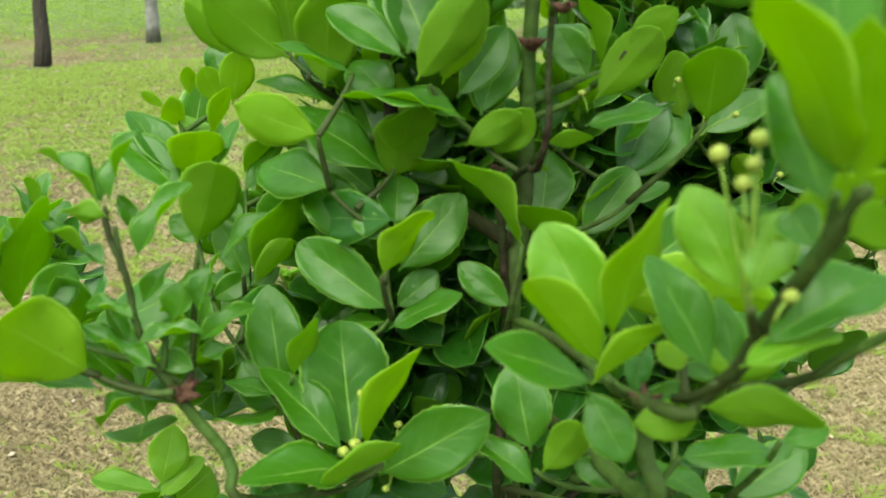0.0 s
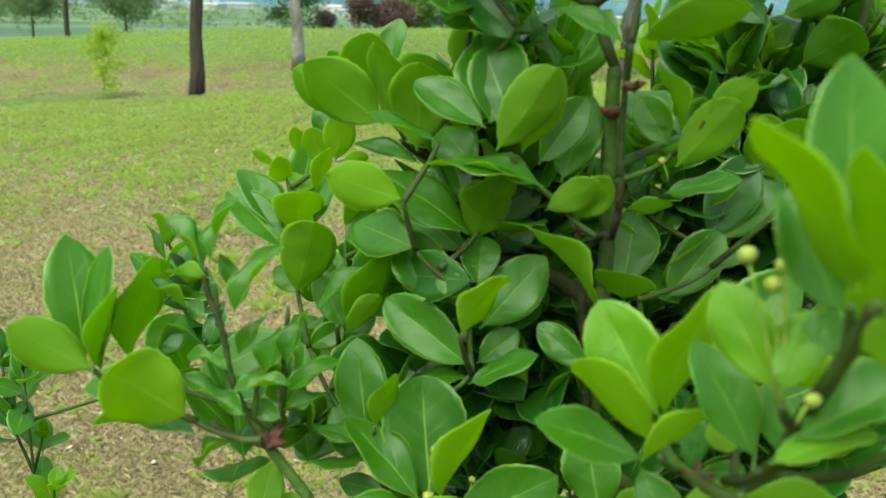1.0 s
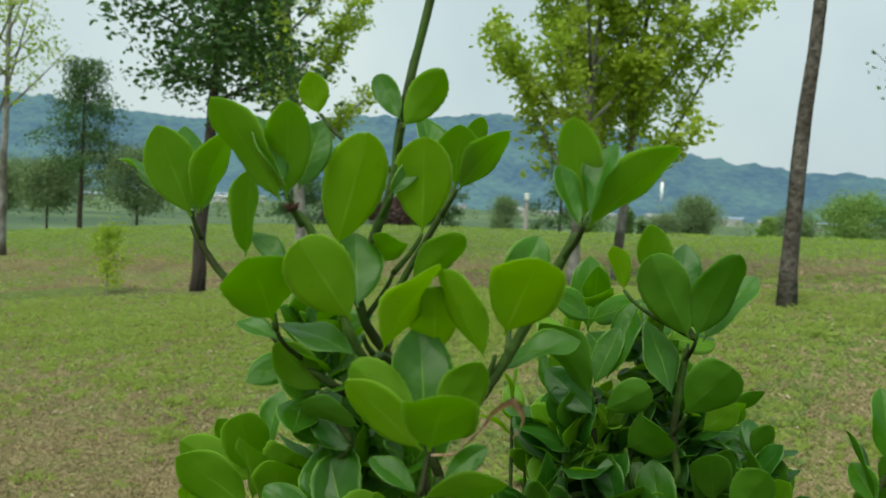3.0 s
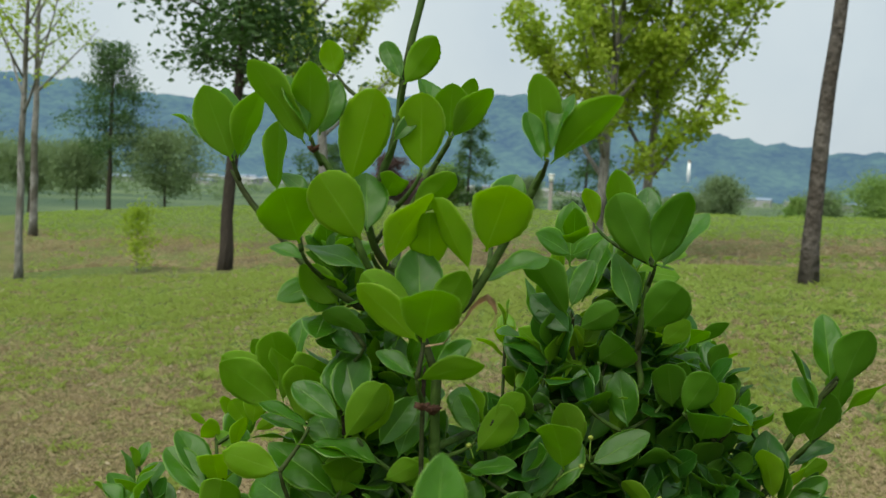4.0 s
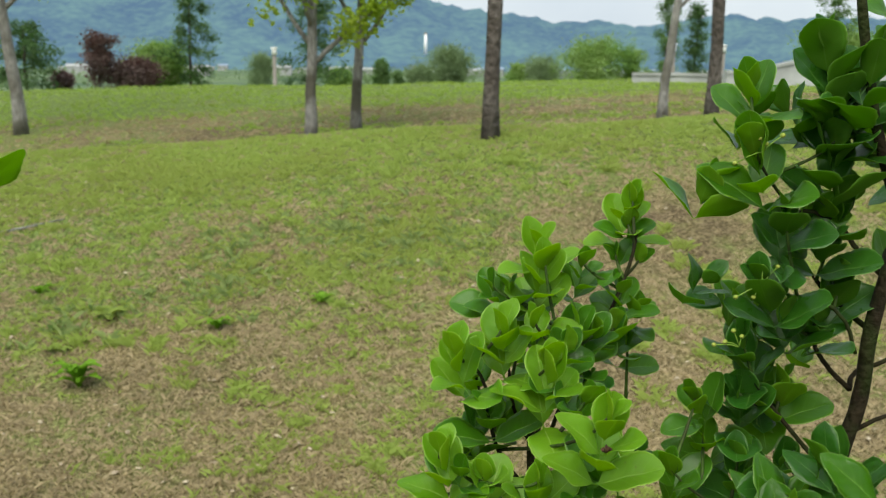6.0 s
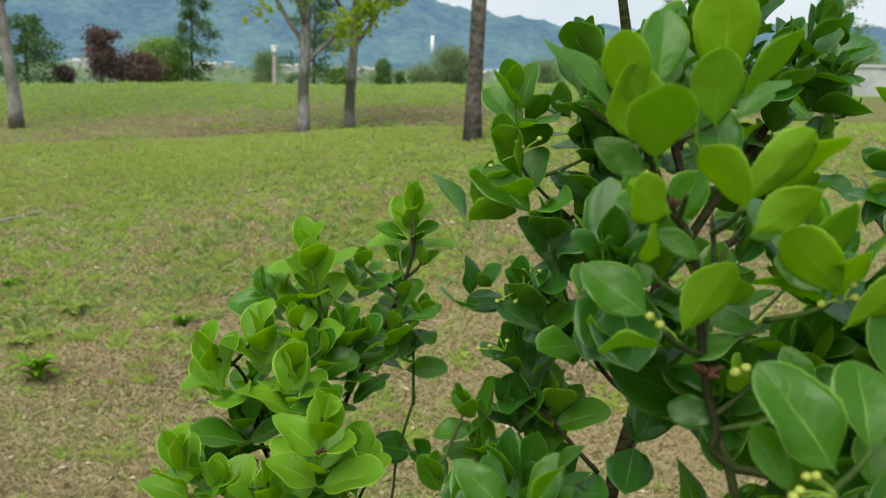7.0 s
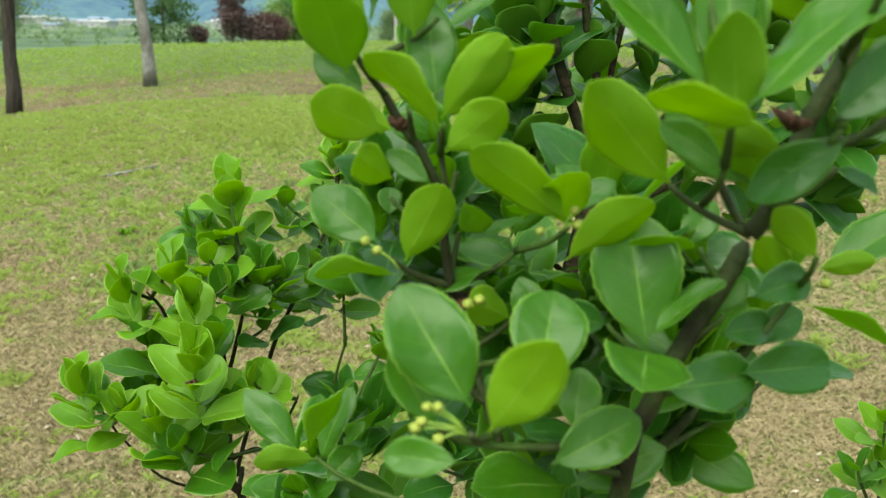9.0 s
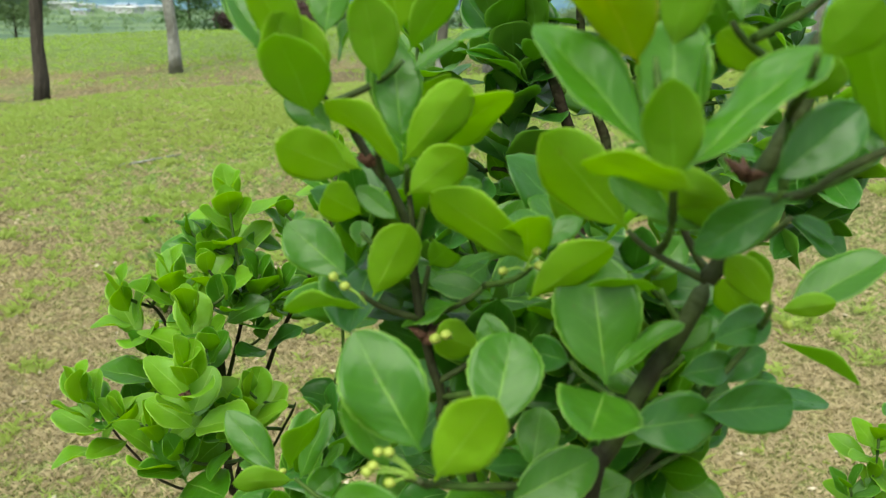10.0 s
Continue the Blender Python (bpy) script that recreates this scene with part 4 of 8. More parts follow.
tree("lawn_tree", 4.75, 12.1, "thin pale-barked tree with sparse leaves", PALE_BARK, CROWN_MID, 4.7, 0.066, (0.12, 0), 1.5, 10, 1.2, 1.2, 0.08, 6, 14, 0.26, 26, GRP)
tree("lawn_tree", -4.3, 9.6, "tree with a dark trunk and dense dark green crown", DARK_BARK, CROWN_DARK, 5.4, 0.074, (0.075, 0.0), 2.25, 20, 1.15, 0.35, 0.10, 12, 46, 0.38, 27, GRP)
tree("lawn_tree", -6.45, 8.85, "thin young tree with a bare pale trunk", PALE_BARK, GINKGO, 4.1, 0.045, (0.03, 0), 1.9, 12, 0.8, 1.5, 0.06, 8, 16, 0.18, 28, GRP)
tree("lawn_tree", -11.8, 16.6, "thin young tree with a bare pale trunk", PALE_BARK, GINKGO, 6.6, 0.080, (0.02, 0), 3.0, 12, 1.2, 1.5, 0.09, 8, 16, 0.26, 29, GRP)
tree("sapling", -5.22, 9.25, "small yellowish sapling in the grass", PALE_BARK, GINKGO, 0.82, 0.009, (0, 0), 0.15, 12, 0.18, 1.3, 0.05, 7, 12, 0.10, 30)

FAR = "trees behind the bank"
# x, y, height over the ground, half width, leaves, label, name, habit
for i, (x, y, tall, half, look_of, kind_of, name, habit) in enumerate([
        (-9.4, 28.5, 2.6, 1.05, CROWN_DARK, "dark green tree with arching boughs behind the bank", "far_tree", "arching"),
        (-7.9, 31.0, 2.6, 0.80, CROWN_RED, "purple-leaved tree behind the bank", "far_tree", "loose"),
        (-6.9, 31.4, 1.85, 0.66, CROWN_RED, "low purple-brown shrub behind the bank", "far_shrub", "round"),
        (-8.8, 30.0, 1.2, 0.34, CROWN_RED, "small purple-brown shrub behind the bank", "far_shrub", "loose"),
        (-6.45, 33.5, 2.85, 0.85, CROWN_LIGHT, "rounded light green tree behind the bank", "far_tree", "round"),
        (-5.24, 32.5, 4.5, 0.85, CROWN_DARK, "slim dark drooping tree behind the bank", "far_tree", "arching"),
        (-0.87, 30.0, 4.1, 0.95, CROWN_DARK, "dark conical tree behind the bank", "far_tree", "arching"),
        (-0.05, 33.0, 1.95, 0.40, CROWN_LIGHT, "low light green shrub behind the bank", "far_shrub", "round"),
        (1.5, 36.0, 2.85, 0.33, CROWN_MID, "slim low green tree behind the bank", "far_tree", "loose"),
        (2.2, 37.0, 2.6, 0.25, CROWN_MID, "slim low green tree behind the bank", "far_tree", "loose"),
        (3.4, 41.0, 4.0, 0.60, CROWN_OLIVE, "small olive-green tree behind the bank", "far_tree", "round"),
        (4.8, 42.0, 5.1, 0.88, CROWN_OLIVE, "rounded olive-green tree behind the bank", "far_tree", "round"),
        (7.25, 38.0, 3.1, 0.38, CROWN_LIGHT, "slim light green tree behind the bank", "far_tree", "loose"),
        (9.5, 44.0, 5.1, 0.98, CROWN_OLIVE, "rounded grey-green tree behind the bank", "far_tree", "round"),
        (11.1, 40.0, 4.7, 1.45, CROWN_LIGHT, "broad light green tree behind the bank", "far_tree", "round"),
        (13.0, 40.5, 4.4, 1.1, CROWN_LIGHT, "light green tree behind the bank", "far_tree", "loose"),
        (13.0, 36.0, 5.6, 0.7, CROWN_MID, "slim sparse tree behind the bank", "far_tree", "loose"),
        (14.4, 36.4, 5.2, 0.7, CROWN_DARK, "slim dark tree behind the bank", "far_tree", "loose"),
        (18.5, 33.0, 4.8, 1.2, CROWN_MID, "leafy green tree beside the wall", "far_tree", "loose"),
        (20.5, 36.0, 4.0, 1.6, CROWN_LIGHT, "light green tree beside the wall", "far_tree", "round"),
        (-17.65, 29.0, 6.6, 1.75, CROWN_DARK, "dark tree with layered drooping boughs and a thin top", "far_tree", "layered"),
        (-15.75, 29.5, 3.35, 1.75, CROWN_OLIVE, "broad olive-green tree behind the bank", "far_tree", "round"),
        (-19.9, 30.5, 3.5, 1.25, CROWN_OLIVE, "rounded olive-green tree behind the bank", "far_tree", "round"),
        (-22.3, 31.0, 3.6, 1.4, CROWN_OLIVE, "rounded grey-green tree behind the bank", "far_tree", "round"),
        (-25.6, 33.0, 3.9, 1.5, CROWN_OLIVE, "rounded olive-green tree behind the bank", "far_tree", "round"),
        (-29.0, 33.0, 5.6, 2.2, CROWN_DARK, "dark green tree behind the bank", "far_tree", "round"),
        (-5.9, 62.0, 8.3, 0.95, CROWN_OLIVE, "far grey-green tree in the valley", "far_tree", "round")]):
    lift = max(0.0, 0.5 - height(x, y))
    thick, limbs, rise, clumps, per, clump, sag, lump, domed = {
        "round": (0.05, 30, 0.5, 8, 58, 0.46, 0.0, 0.1, True), "loose": (0.04, 18, 0.7, 7, 34, 0.26, 0.0, 0.02, False),
        "arching": (0.06, 17, 0.95, 10, 26, 0.20, 0.75, 0.0, False), "layered": (0.09, 34, 0.25, 11, 30, 0.32, 0.22, 0.04, False)}[habit]
    tree(name, x, y, kind_of, DARK_BARK, look_of, tall - (0.45 if domed else 0.2), thick, (0.02, 0), min(tall * 0.6, (1.6 if habit == "layered" else 0.3) + lift * 0.9),
         limbs, max(0.18, half - 0.18 if domed else half * (1.25 if habit == "arching" else 0.95)), rise, 0.105, clumps, per, min(clump, half * 0.6), 60 + i, FAR, sag, lump, domed)

# ---- bollard lamps and the pale wall on the bank ----
def bollard(x, y, tall):
    z = height(x, y)
    ob = thing("bollard_lamp", (x, y, z), "grey garden lamp post with a white head", "lamp", "garden lamps")
    bm = bmesh.new()
    tube(bm, [(x, y, z - 0.05), (x, y, z + 0.04), (x, y, z + 0.05), (x, y, z + tall * 0.8)], [0.09, 0.09, 0.055, 0.05], 12)
    part("post", bm, GREY_METAL, ob)
    bm = bmesh.new()
    tube(bm, [(x, y, z + tall * 0.8), (x, y, z + tall * 0.97)], [0.065, 0.065], 12)
    head = part("lamp_head", bm, WHITE_PAINT, ob)
    bm = bmesh.new()
    tube(bm, [(x, y, z + tall * 0.97), (x, y, z + tall * 0.985), (x, y, z + tall)], [0.10, 0.10, 0.02], 12)
    part("cap", bm, WHITE_PAINT, head)


bollard(-1.6, 24.4, 1.02)
bollard(8.6, 22.6, 0.95)
bollard(11.0, 25.2, 1.05)


def low_wall(x0, y0, x1, y1, low, high, thick, round_end):
    """A pale concrete wall whose top rises in a curve to its far end."""
    a, b = Vector((x0, y0, 0)), Vector((x1, y1, 0))
    side = (b - a).normalized().cross(Vector((0, 0, 1))) * thick / 2
    ob = thing("concrete_wall", (*((a + b) / 2).xy, height(*((a + b) / 2).xy)), "low pale concrete wall with a curved coping", "wall")
    for name, top, bottom, grow in (("wall_body", 0.0, -0.6, 1.0), ("coping", 0.07, 0.0, 1.25)):
        bm, rows = bmesh.new(), []
        for i in range(25):
            f = i / 24
            p = a.lerp(b, f)
            g = height(p.x, p.y) * 0.2 + height(x0, y0) * 0.8
            h = g + low + (high - low) * smooth(f * 2.2) if round_end else g + low
            lo = h if name == "coping" else g - 0.5
            rows.append([bm.verts.new(p + s * side * grow + Vector((0, 0, zz))) for s, zz in ((-1, lo), (1, lo), (1, h + top), (-1, h + top))])
        for q, r in zip(rows, rows[1:]):
            for k in range(4):
                bm.faces.new((q[k], q[(k + 1) % 4], r[(k + 1) % 4], r[k]))
        bm.faces.new(rows[0][::-1])
        bm.faces.new(rows[-1])
        part(name, bm, CONCRETE, ob)


low_wall(7.4, 22.0, 9.3, 20.8, 0.18, 0.2, 0.25, False)
low_wall(9.0, 20.2, 14.5, 19.2, 0.25, 0.62, 0.3, True)

# ---- the row of shrubs: each leaf stands at its stalk, then degrees of turn and rise, length, width, roll ----

s1 = Shrub((0.08, 0.5, 0.0), "tall spindle shrub with glossy green leaves and flower buds", (0.07, 0.46, 0.98), 5)
s1.limb([(0.070, 0.460, 0.980), (0.053, 0.436, 1.146), (0.036, 0.391, 1.312), (0.037, 0.391, 1.367), (0.036, 0.391, 1.400), (0.034, 0.391, 1.437), (0.034, 0.391, 1.451), (0.034, 0.391, 1.469)], 0.0044, 0.0030, GREEN_STEM)
s1.limb([(0.037, 0.391, 1.356), (0.008, 0.410, 1.367), (-0.022, 0.410, 1.378), (-0.025, 0.410, 1.412), (-0.027, 0.410, 1.432), (-0.031, 0.410, 1.449), (-0.036, 0.410, 1.459)], 0.0040, 0.0030, BROWN_STEM)
s1.limb([(0.046, 0.418, 1.212), (0.040, 0.410, 1.226), (0.034, 0.382, 1.239), (0.033, 0.382, 1.287), (0.032, 0.382, 1.326), (0.023, 0.382, 1.394)], 0.0030, 0.0020, BROWN_STEM)
s1.limb([(0.034, 0.382, 1.258), (-0.015, 0.356, 1.265), (-0.063, 0.309, 1.271), (-0.078, 0.309, 1.292), (-0.090, 0.309, 1.307), (-0.097, 0.309, 1.317)], 0.0028, 0.0022, GREEN_STEM)
s1.limb([(-0.097, 0.309, 1.317), (-0.108, 0.309, 1.337), (-0.113, 0.309, 1.362), (-0.118, 0.309, 1.376), (-0.119, 0.309, 1.388)], 0.0016, 0.0011, GREEN_STEM)
s1.limb([(-0.096, 0.328, 1.309), (-0.094, 0.328, 1.340), (-0.092, 0.328, 1.368)], 0.0016, 0.0011, GREEN_STEM)
s1.limb([(-0.094, 0.300, 1.321), (-0.108, 0.300, 1.321), (-0.125, 0.300, 1.327)], 0.0016, 0.0011, GREEN_STEM)
s1.limb([(0.032, 0.382, 1.326), (0.049, 0.326, 1.338), (0.066, 0.250, 1.350), (0.080, 0.235, 1.363), (0.082, 0.210, 1.393), (0.082, 0.190, 1.414), (0.082, 0.178, 1.428), (0.082, 0.172, 1.436)], 0.0023, 0.0020, GREEN_STEM)
s1.limb([(0.082, 0.225, 1.368), (0.093, 0.210, 1.378), (0.098, 0.200, 1.389), (0.105, 0.190, 1.401)], 0.0016, 0.0013, GREEN_STEM)
s1.limb([(0.033, 0.382, 1.287), (0.054, 0.338, 1.295), (0.075, 0.273, 1.304), (0.072, 0.273, 1.325), (0.073, 0.273, 1.339)], 0.0034, 0.0030, GREEN_STEM)
s1.limb([(0.034, 0.391, 1.466), (0.014, 0.391, 1.510), (-0.006, 0.370, 1.554), (-0.000, 0.370, 1.581), (0.008, 0.370, 1.607), (0.012, 0.370, 1.642), (0.020, 0.370, 1.682), (0.024, 0.370, 1.701)], 0.0026, 0.0020, GREEN_STEM)
s1.limb([(0.010, 0.387, 1.519), (0.006, 0.373, 1.527), (0.003, 0.340, 1.535), (-0.015, 0.340, 1.577), (-0.031, 0.340, 1.596)], 0.0024, 0.0018, GREEN_STEM)
s1.limb([(0.022, 0.391, 1.492), (-0.002, 0.397, 1.502), (-0.026, 0.383, 1.512), (-0.070, 0.383, 1.550), (-0.097, 0.383, 1.583)], 0.0024, 0.0018, GREEN_STEM)
s1.limb([(0.006, 0.382, 1.528), (0.004, 0.404, 1.537), (0.002, 0.406, 1.546), (0.021, 0.406, 1.585), (0.034, 0.406, 1.608)], 0.0022, 0.0016, GREEN_STEM)
s1.limb([(0.022, 0.391, 1.492), (0.036, 0.380, 1.501), (0.049, 0.349, 1.509), (0.064, 0.349, 1.528), (0.086, 0.349, 1.572), (0.095, 0.349, 1.591)], 0.0028, 0.0022, GREEN_STEM)
s1.limb([(0.025, 0.382, 1.380), (0.032, 0.371, 1.395), (0.038, 0.340, 1.410), (0.037, 0.340, 1.447), (0.037, 0.340, 1.482)], 0.0017, 0.0012, BROWN_STEM)
s1.limb([(0.035, 0.391, 1.422), (0.073, 0.450, 1.430), (0.110, 0.489, 1.438), (0.109, 0.489, 1.470), (0.107, 0.489, 1.497)], 0.0024, 0.0020, GREEN_STEM)
s1.limb([(0.088, 0.466, 1.433), (0.120, 0.478, 1.440), (0.152, 0.470, 1.446), (0.153, 0.470, 1.484), (0.158, 0.470, 1.529)], 0.0024, 0.0020, GREEN_STEM)
s1.limb([(0.042, 0.410, 1.235), (0.135, 0.490, 1.275), (0.241, 0.525, 1.363), (0.260, 0.525, 1.407), (0.275, 0.525, 1.431), (0.286, 0.525, 1.452), (0.301, 0.525, 1.466)], 0.0024, 0.0016, GREEN_STEM)
s1.limb([(0.050, 0.425, 1.185), (0.145, 0.515, 1.235), (0.241, 0.567, 1.335), (0.266, 0.567, 1.375), (0.294, 0.567, 1.409), (0.306, 0.567, 1.420)], 0.0024, 0.0016, GREEN_STEM)
s1.limb([(0.050, 0.427, 1.179), (0.123, 0.486, 1.204), (0.196, 0.525, 1.229), (0.212, 0.525, 1.280), (0.225, 0.525, 1.306)], 0.0024, 0.0020, BROWN_STEM)
s1.leaf_at(-0.1246, 0.3003, 1.3270, -135, 42, 0.0439, 0.0309, 94, "young")
s1.leaf_at(-0.1208, 0.3003, 1.3204, -77, -0, 0.0526, 0.0242, 14)
s1.leaf_at(-0.1633, 0.3276, 1.3365, 130, 70, 0.0577, 0.0266, 26)
s1.leaf_at(-0.1654, 0.3458, 1.3294, 47, 47, 0.0257, 0.0183, 64)
s1.crumpled = True
s1.leaf_at(-0.1226, 0.3140, 1.3863, -70, 44, 0.0305, 0.0140, 15)
s1.leaf_at(-0.1214, 0.3185, 1.3863, 39, 72, 0.0287, 0.0132, -9)
s1.leaf_at(-0.1274, 0.3276, 1.3838, -54, 65, 0.0155, 0.0085, -32)
s1.leaf_at(-0.1156, 0.3094, 1.3830, -106, 6, 0.0187, 0.0086, 60)
s1.leaf_at(-0.1196, 0.3094, 1.3655, -75, 21, 0.0302, 0.0139, 9)
s1.leaf_at(-0.1109, 0.3140, 1.3667, 61, 60, 0.0343, 0.0158, 22)
s1.leaf_at(-0.1121, 0.3276, 1.3714, -66, 52, 0.0188, 0.0090, -46)
s1.leaf_at(-0.1087, 0.3049, 1.3470, -76, 13, 0.0212, 0.0098, -12)
s1.leaf_at(-0.1007, 0.3003, 1.3305, -76, 18, 0.0315, 0.0145, -16)
s1.leaf_at(-0.1092, 0.3049, 1.3370, 75, 17, 0.0243, 0.0112, 13)
s1.leaf_at(-0.0902, 0.3185, 1.3335, 72, 36, 0.0252, 0.0116, 38)
s1.leaf_at(-0.0926, 0.3185, 1.3252, 75, 16, 0.0177, 0.0082, 13)
s1.leaf_at(-0.0890, 0.3094, 1.3260, -72, 16, 0.0152, 0.0095, -55)
s1.leaf_at(-0.1064, 0.3003, 1.3189, -77, -32, 0.0244, 0.0112, -14)
s1.leaf_at(-0.0899, 0.3185, 1.3439, 39, 72, 0.0265, 0.0122, 3)
s1.leaf_at(-0.1112, 0.3185, 1.3473, 63, 57, 0.0201, 0.0093, 44)
s1.leaf_at(-0.1009, 0.3185, 1.3364, 54, 65, 0.0257, 0.0118, 18)
s1.leaf_at(-0.0998, 0.3276, 1.3208, 19, 75, 0.0181, 0.0089, 33)
s1.leaf_at(-0.1197, 0.3276, 1.3246, -63, 57, 0.0199, 0.0092, -26)
s1.crumpled = False
s1.leaf_at(-0.1140, 0.4050, 1.3467, 140, 62, 0.0493, 0.0279, -32)
s1.leaf_at(-0.1206, 0.4186, 1.3705, -69, 46, 0.0477, 0.0219, -13)
s1.leaf_at(-0.1195, 0.4095, 1.3672, -72, 37, 0.0470, 0.0216, -27)
s1.leaf_at(-0.1191, 0.4277, 1.3686, 165, 47, 0.0453, 0.0262, 2, "young")
s1.leaf_at(-0.1084, 0.4141, 1.3803, 59, 62, 0.0267, 0.0123, 20)
s1.leaf_at(-0.0995, 0.3913, 1.3433, 68, 48, 0.0318, 0.0146, 17)
s1.leaf_at(-0.0928, 0.4186, 1.3236, -63, 58, 0.0355, 0.0167, -47)
s1.leaf_at(-0.1146, 0.4186, 1.3427, -73, 33, 0.0220, 0.0138, -58)
s1.leaf_at(-0.1156, 0.4732, 1.4131, -58, 62, 0.0236, 0.0133, -45)
s1.leaf_at(-0.1079, 0.4550, 1.4056, 141, 72, 0.0302, 0.0177, -28, "young")
s1.leaf_at(-0.1113, 0.4550, 1.4040, -119, 58, 0.0232, 0.0143, 82, "young")
s1.leaf_at(-0.1316, 0.4550, 1.3957, -152, 29, 0.0211, 0.0150, 74, "young")
s1.leaf_at(-0.1429, 0.4550, 1.4023, -109, 36, 0.0130, 0.0060, 80, "young")
s1.leaf_at(-0.1324, 0.4641, 1.4075, 177, 76, 0.0166, 0.0081, 14, "young")
s1.leaf_at(-0.1056, 0.4550, 1.4014, 105, 33, 0.0207, 0.0095, -65, "young")
s1.leaf_at(-0.1264, 0.4459, 1.3903, -4, 24, 0.0168, 0.0166, 20, "young")
s1.leaf_at(-0.1132, 0.4368, 1.3924, 128, 68, 0.0278, 0.0128, 4, "young")
s1.leaf_at(-0.1032, 0.4550, 1.3694, 111, 52, 0.0362, 0.0166, -16)
s1.leaf_at(-0.1012, 0.4459, 1.3626, 66, 53, 0.0340, 0.0156, 25)
s1.leaf_at(-0.0974, 0.4550, 1.3607, 107, 40, 0.0294, 0.0135, -58, "young")
s1.leaf_at(-0.0848, 0.4004, 1.3301, 124, 67, 0.0601, 0.0277, 1)
s1.leaf_at(-0.0822, 0.3822, 1.3364, 110, 50, 0.0293, 0.0135, -40)
s1.leaf_at(-0.1063, 0.4004, 1.3205, 73, 31, 0.0202, 0.0134, 72)
s1.leaf_at(-0.0713, 0.4095, 1.4335, -109, 37, 0.0474, 0.0279, 88)
s1.leaf_at(-0.0558, 0.4141, 1.4212, 169, 75, 0.0463, 0.0297, -3)
s1.leaf_at(-0.0722, 0.4186, 1.4340, -176, 75, 0.0406, 0.0187, -19)
s1.leaf_at(-0.0548, 0.4368, 1.4174, 62, 58, 0.0318, 0.0146, 55)
s1.leaf_at(-0.0551, 0.4186, 1.4143, -76, 11, 0.0376, 0.0173, -11)
s1.leaf_at(-0.0229, 0.3822, 1.3888, -84, 33, 0.0543, 0.0250, -30)
s1.leaf_at(-0.0329, 0.4277, 1.3954, -49, 61, 0.0348, 0.0231, -45)
s1.leaf_at(-0.0233, 0.3913, 1.3843, 157, 63, 0.0393, 0.0239, -24)
s1.leaf_at(-0.0119, 0.4186, 1.3872, 68, 49, 0.0266, 0.0134, 67)
s1.leaf_at(-0.0682, 0.4550, 1.3772, -66, 53, 0.0288, 0.0146, -57)
s1.leaf_at(-0.0295, 0.4095, 1.3733, -73, 32, 0.0412, 0.0201, -68)
s1.leaf_at(-0.0055, 0.3731, 1.4386, -51, 57, 0.0492, 0.0323, -53)
s1.leaf_at(-0.0022, 0.3686, 1.4301, 129, 67, 0.0416, 0.0191, -39, "young")
s1.leaf_at(0.0083, 0.3640, 1.4175, -90, 18, 0.0413, 0.0190, -12)
s1.leaf_at(0.0146, 0.3822, 1.4165, 48, 68, 0.0404, 0.0206, 46)
s1.leaf_at(0.0208, 0.3776, 1.4006, 114, 53, 0.0276, 0.0159, -80)
s1.leaf_at(-0.0130, 0.4186, 1.4138, -58, 55, 0.0238, 0.0158, -57)
s1.leaf_at(0.0622, 0.3776, 1.4266, 115, 52, 0.0382, 0.0203, -82)
s1.leaf_at(0.0601, 0.3913, 1.4333, -64, 52, 0.0258, 0.0170, -73)
s1.leaf_at(0.0647, 0.3867, 1.4399, -129, 67, 0.0331, 0.0152, -10)
s1.leaf_at(0.0579, 0.3731, 1.4160, 110, 20, 0.0318, 0.0146, 38)
s1.leaf_at(0.0432, 0.3822, 1.4058, 105, 17, 0.0209, 0.0096, -56)
s1.leaf_at(0.0914, 0.4368, 1.3806, 61, 54, 0.0512, 0.0336, 50)
s1.leaf_at(0.1124, 0.3867, 1.4185, -163, 58, 0.0420, 0.0267, 1)
s1.leaf_at(0.1490, 0.4550, 1.4288, -41, 71, 0.0369, 0.0240, -59)
s1.leaf_at(0.1237, 0.4550, 1.4386, -48, 68, 0.0257, 0.0168, -64, "dark")
s1.leaf_at(0.0477, 0.4368, 1.4008, 55, 64, 0.0271, 0.0138, 49, "dark")
s1.leaf_at(0.0469, 0.4095, 1.3623, 12, 56, 0.0409, 0.0280, 6)
s1.leaf_at(0.0673, 0.4095, 1.3579, 67, 51, 0.0411, 0.0230, 55)
s1.leaf_at(0.0465, 0.3913, 1.3619, -176, 41, 0.0333, 0.0275, -6)
s1.leaf_at(0.0352, 0.3640, 1.3653, -109, 54, 0.0518, 0.0238, 14)
s1.leaf_at(0.0383, 0.4004, 1.3438, -66, 53, 0.0261, 0.0137, -65)
s1.leaf_at(0.0849, 0.4004, 1.3775, 75, 26, 0.0225, 0.0103, 29)
s1.leaf_at(-0.0289, 0.3776, 1.3566, -71, 42, 0.0451, 0.0248, -62)
s1.leaf_at(-0.0198, 0.3640, 1.3331, -74, 30, 0.0504, 0.0232, -59)
s1.leaf_at(-0.0191, 0.3731, 1.3686, -2, 46, 0.0263, 0.0185, 1)
s1.leaf_at(-0.0185, 0.3640, 1.3661, -75, 19, 0.0216, 0.0109, -69)
s1.leaf_at(-0.0230, 0.3503, 1.3533, 116, 60, 0.0390, 0.0179, -30, "young")
s1.leaf_at(-0.0172, 0.3731, 1.3482, 68, 48, 0.0447, 0.0247, 64)
s1.leaf_at(-0.0190, 0.3549, 1.3289, 100, 35, 0.0347, 0.0160, 32)
s1.leaf_at(-0.0178, 0.3731, 1.3311, 71, 40, 0.0248, 0.0150, 64)
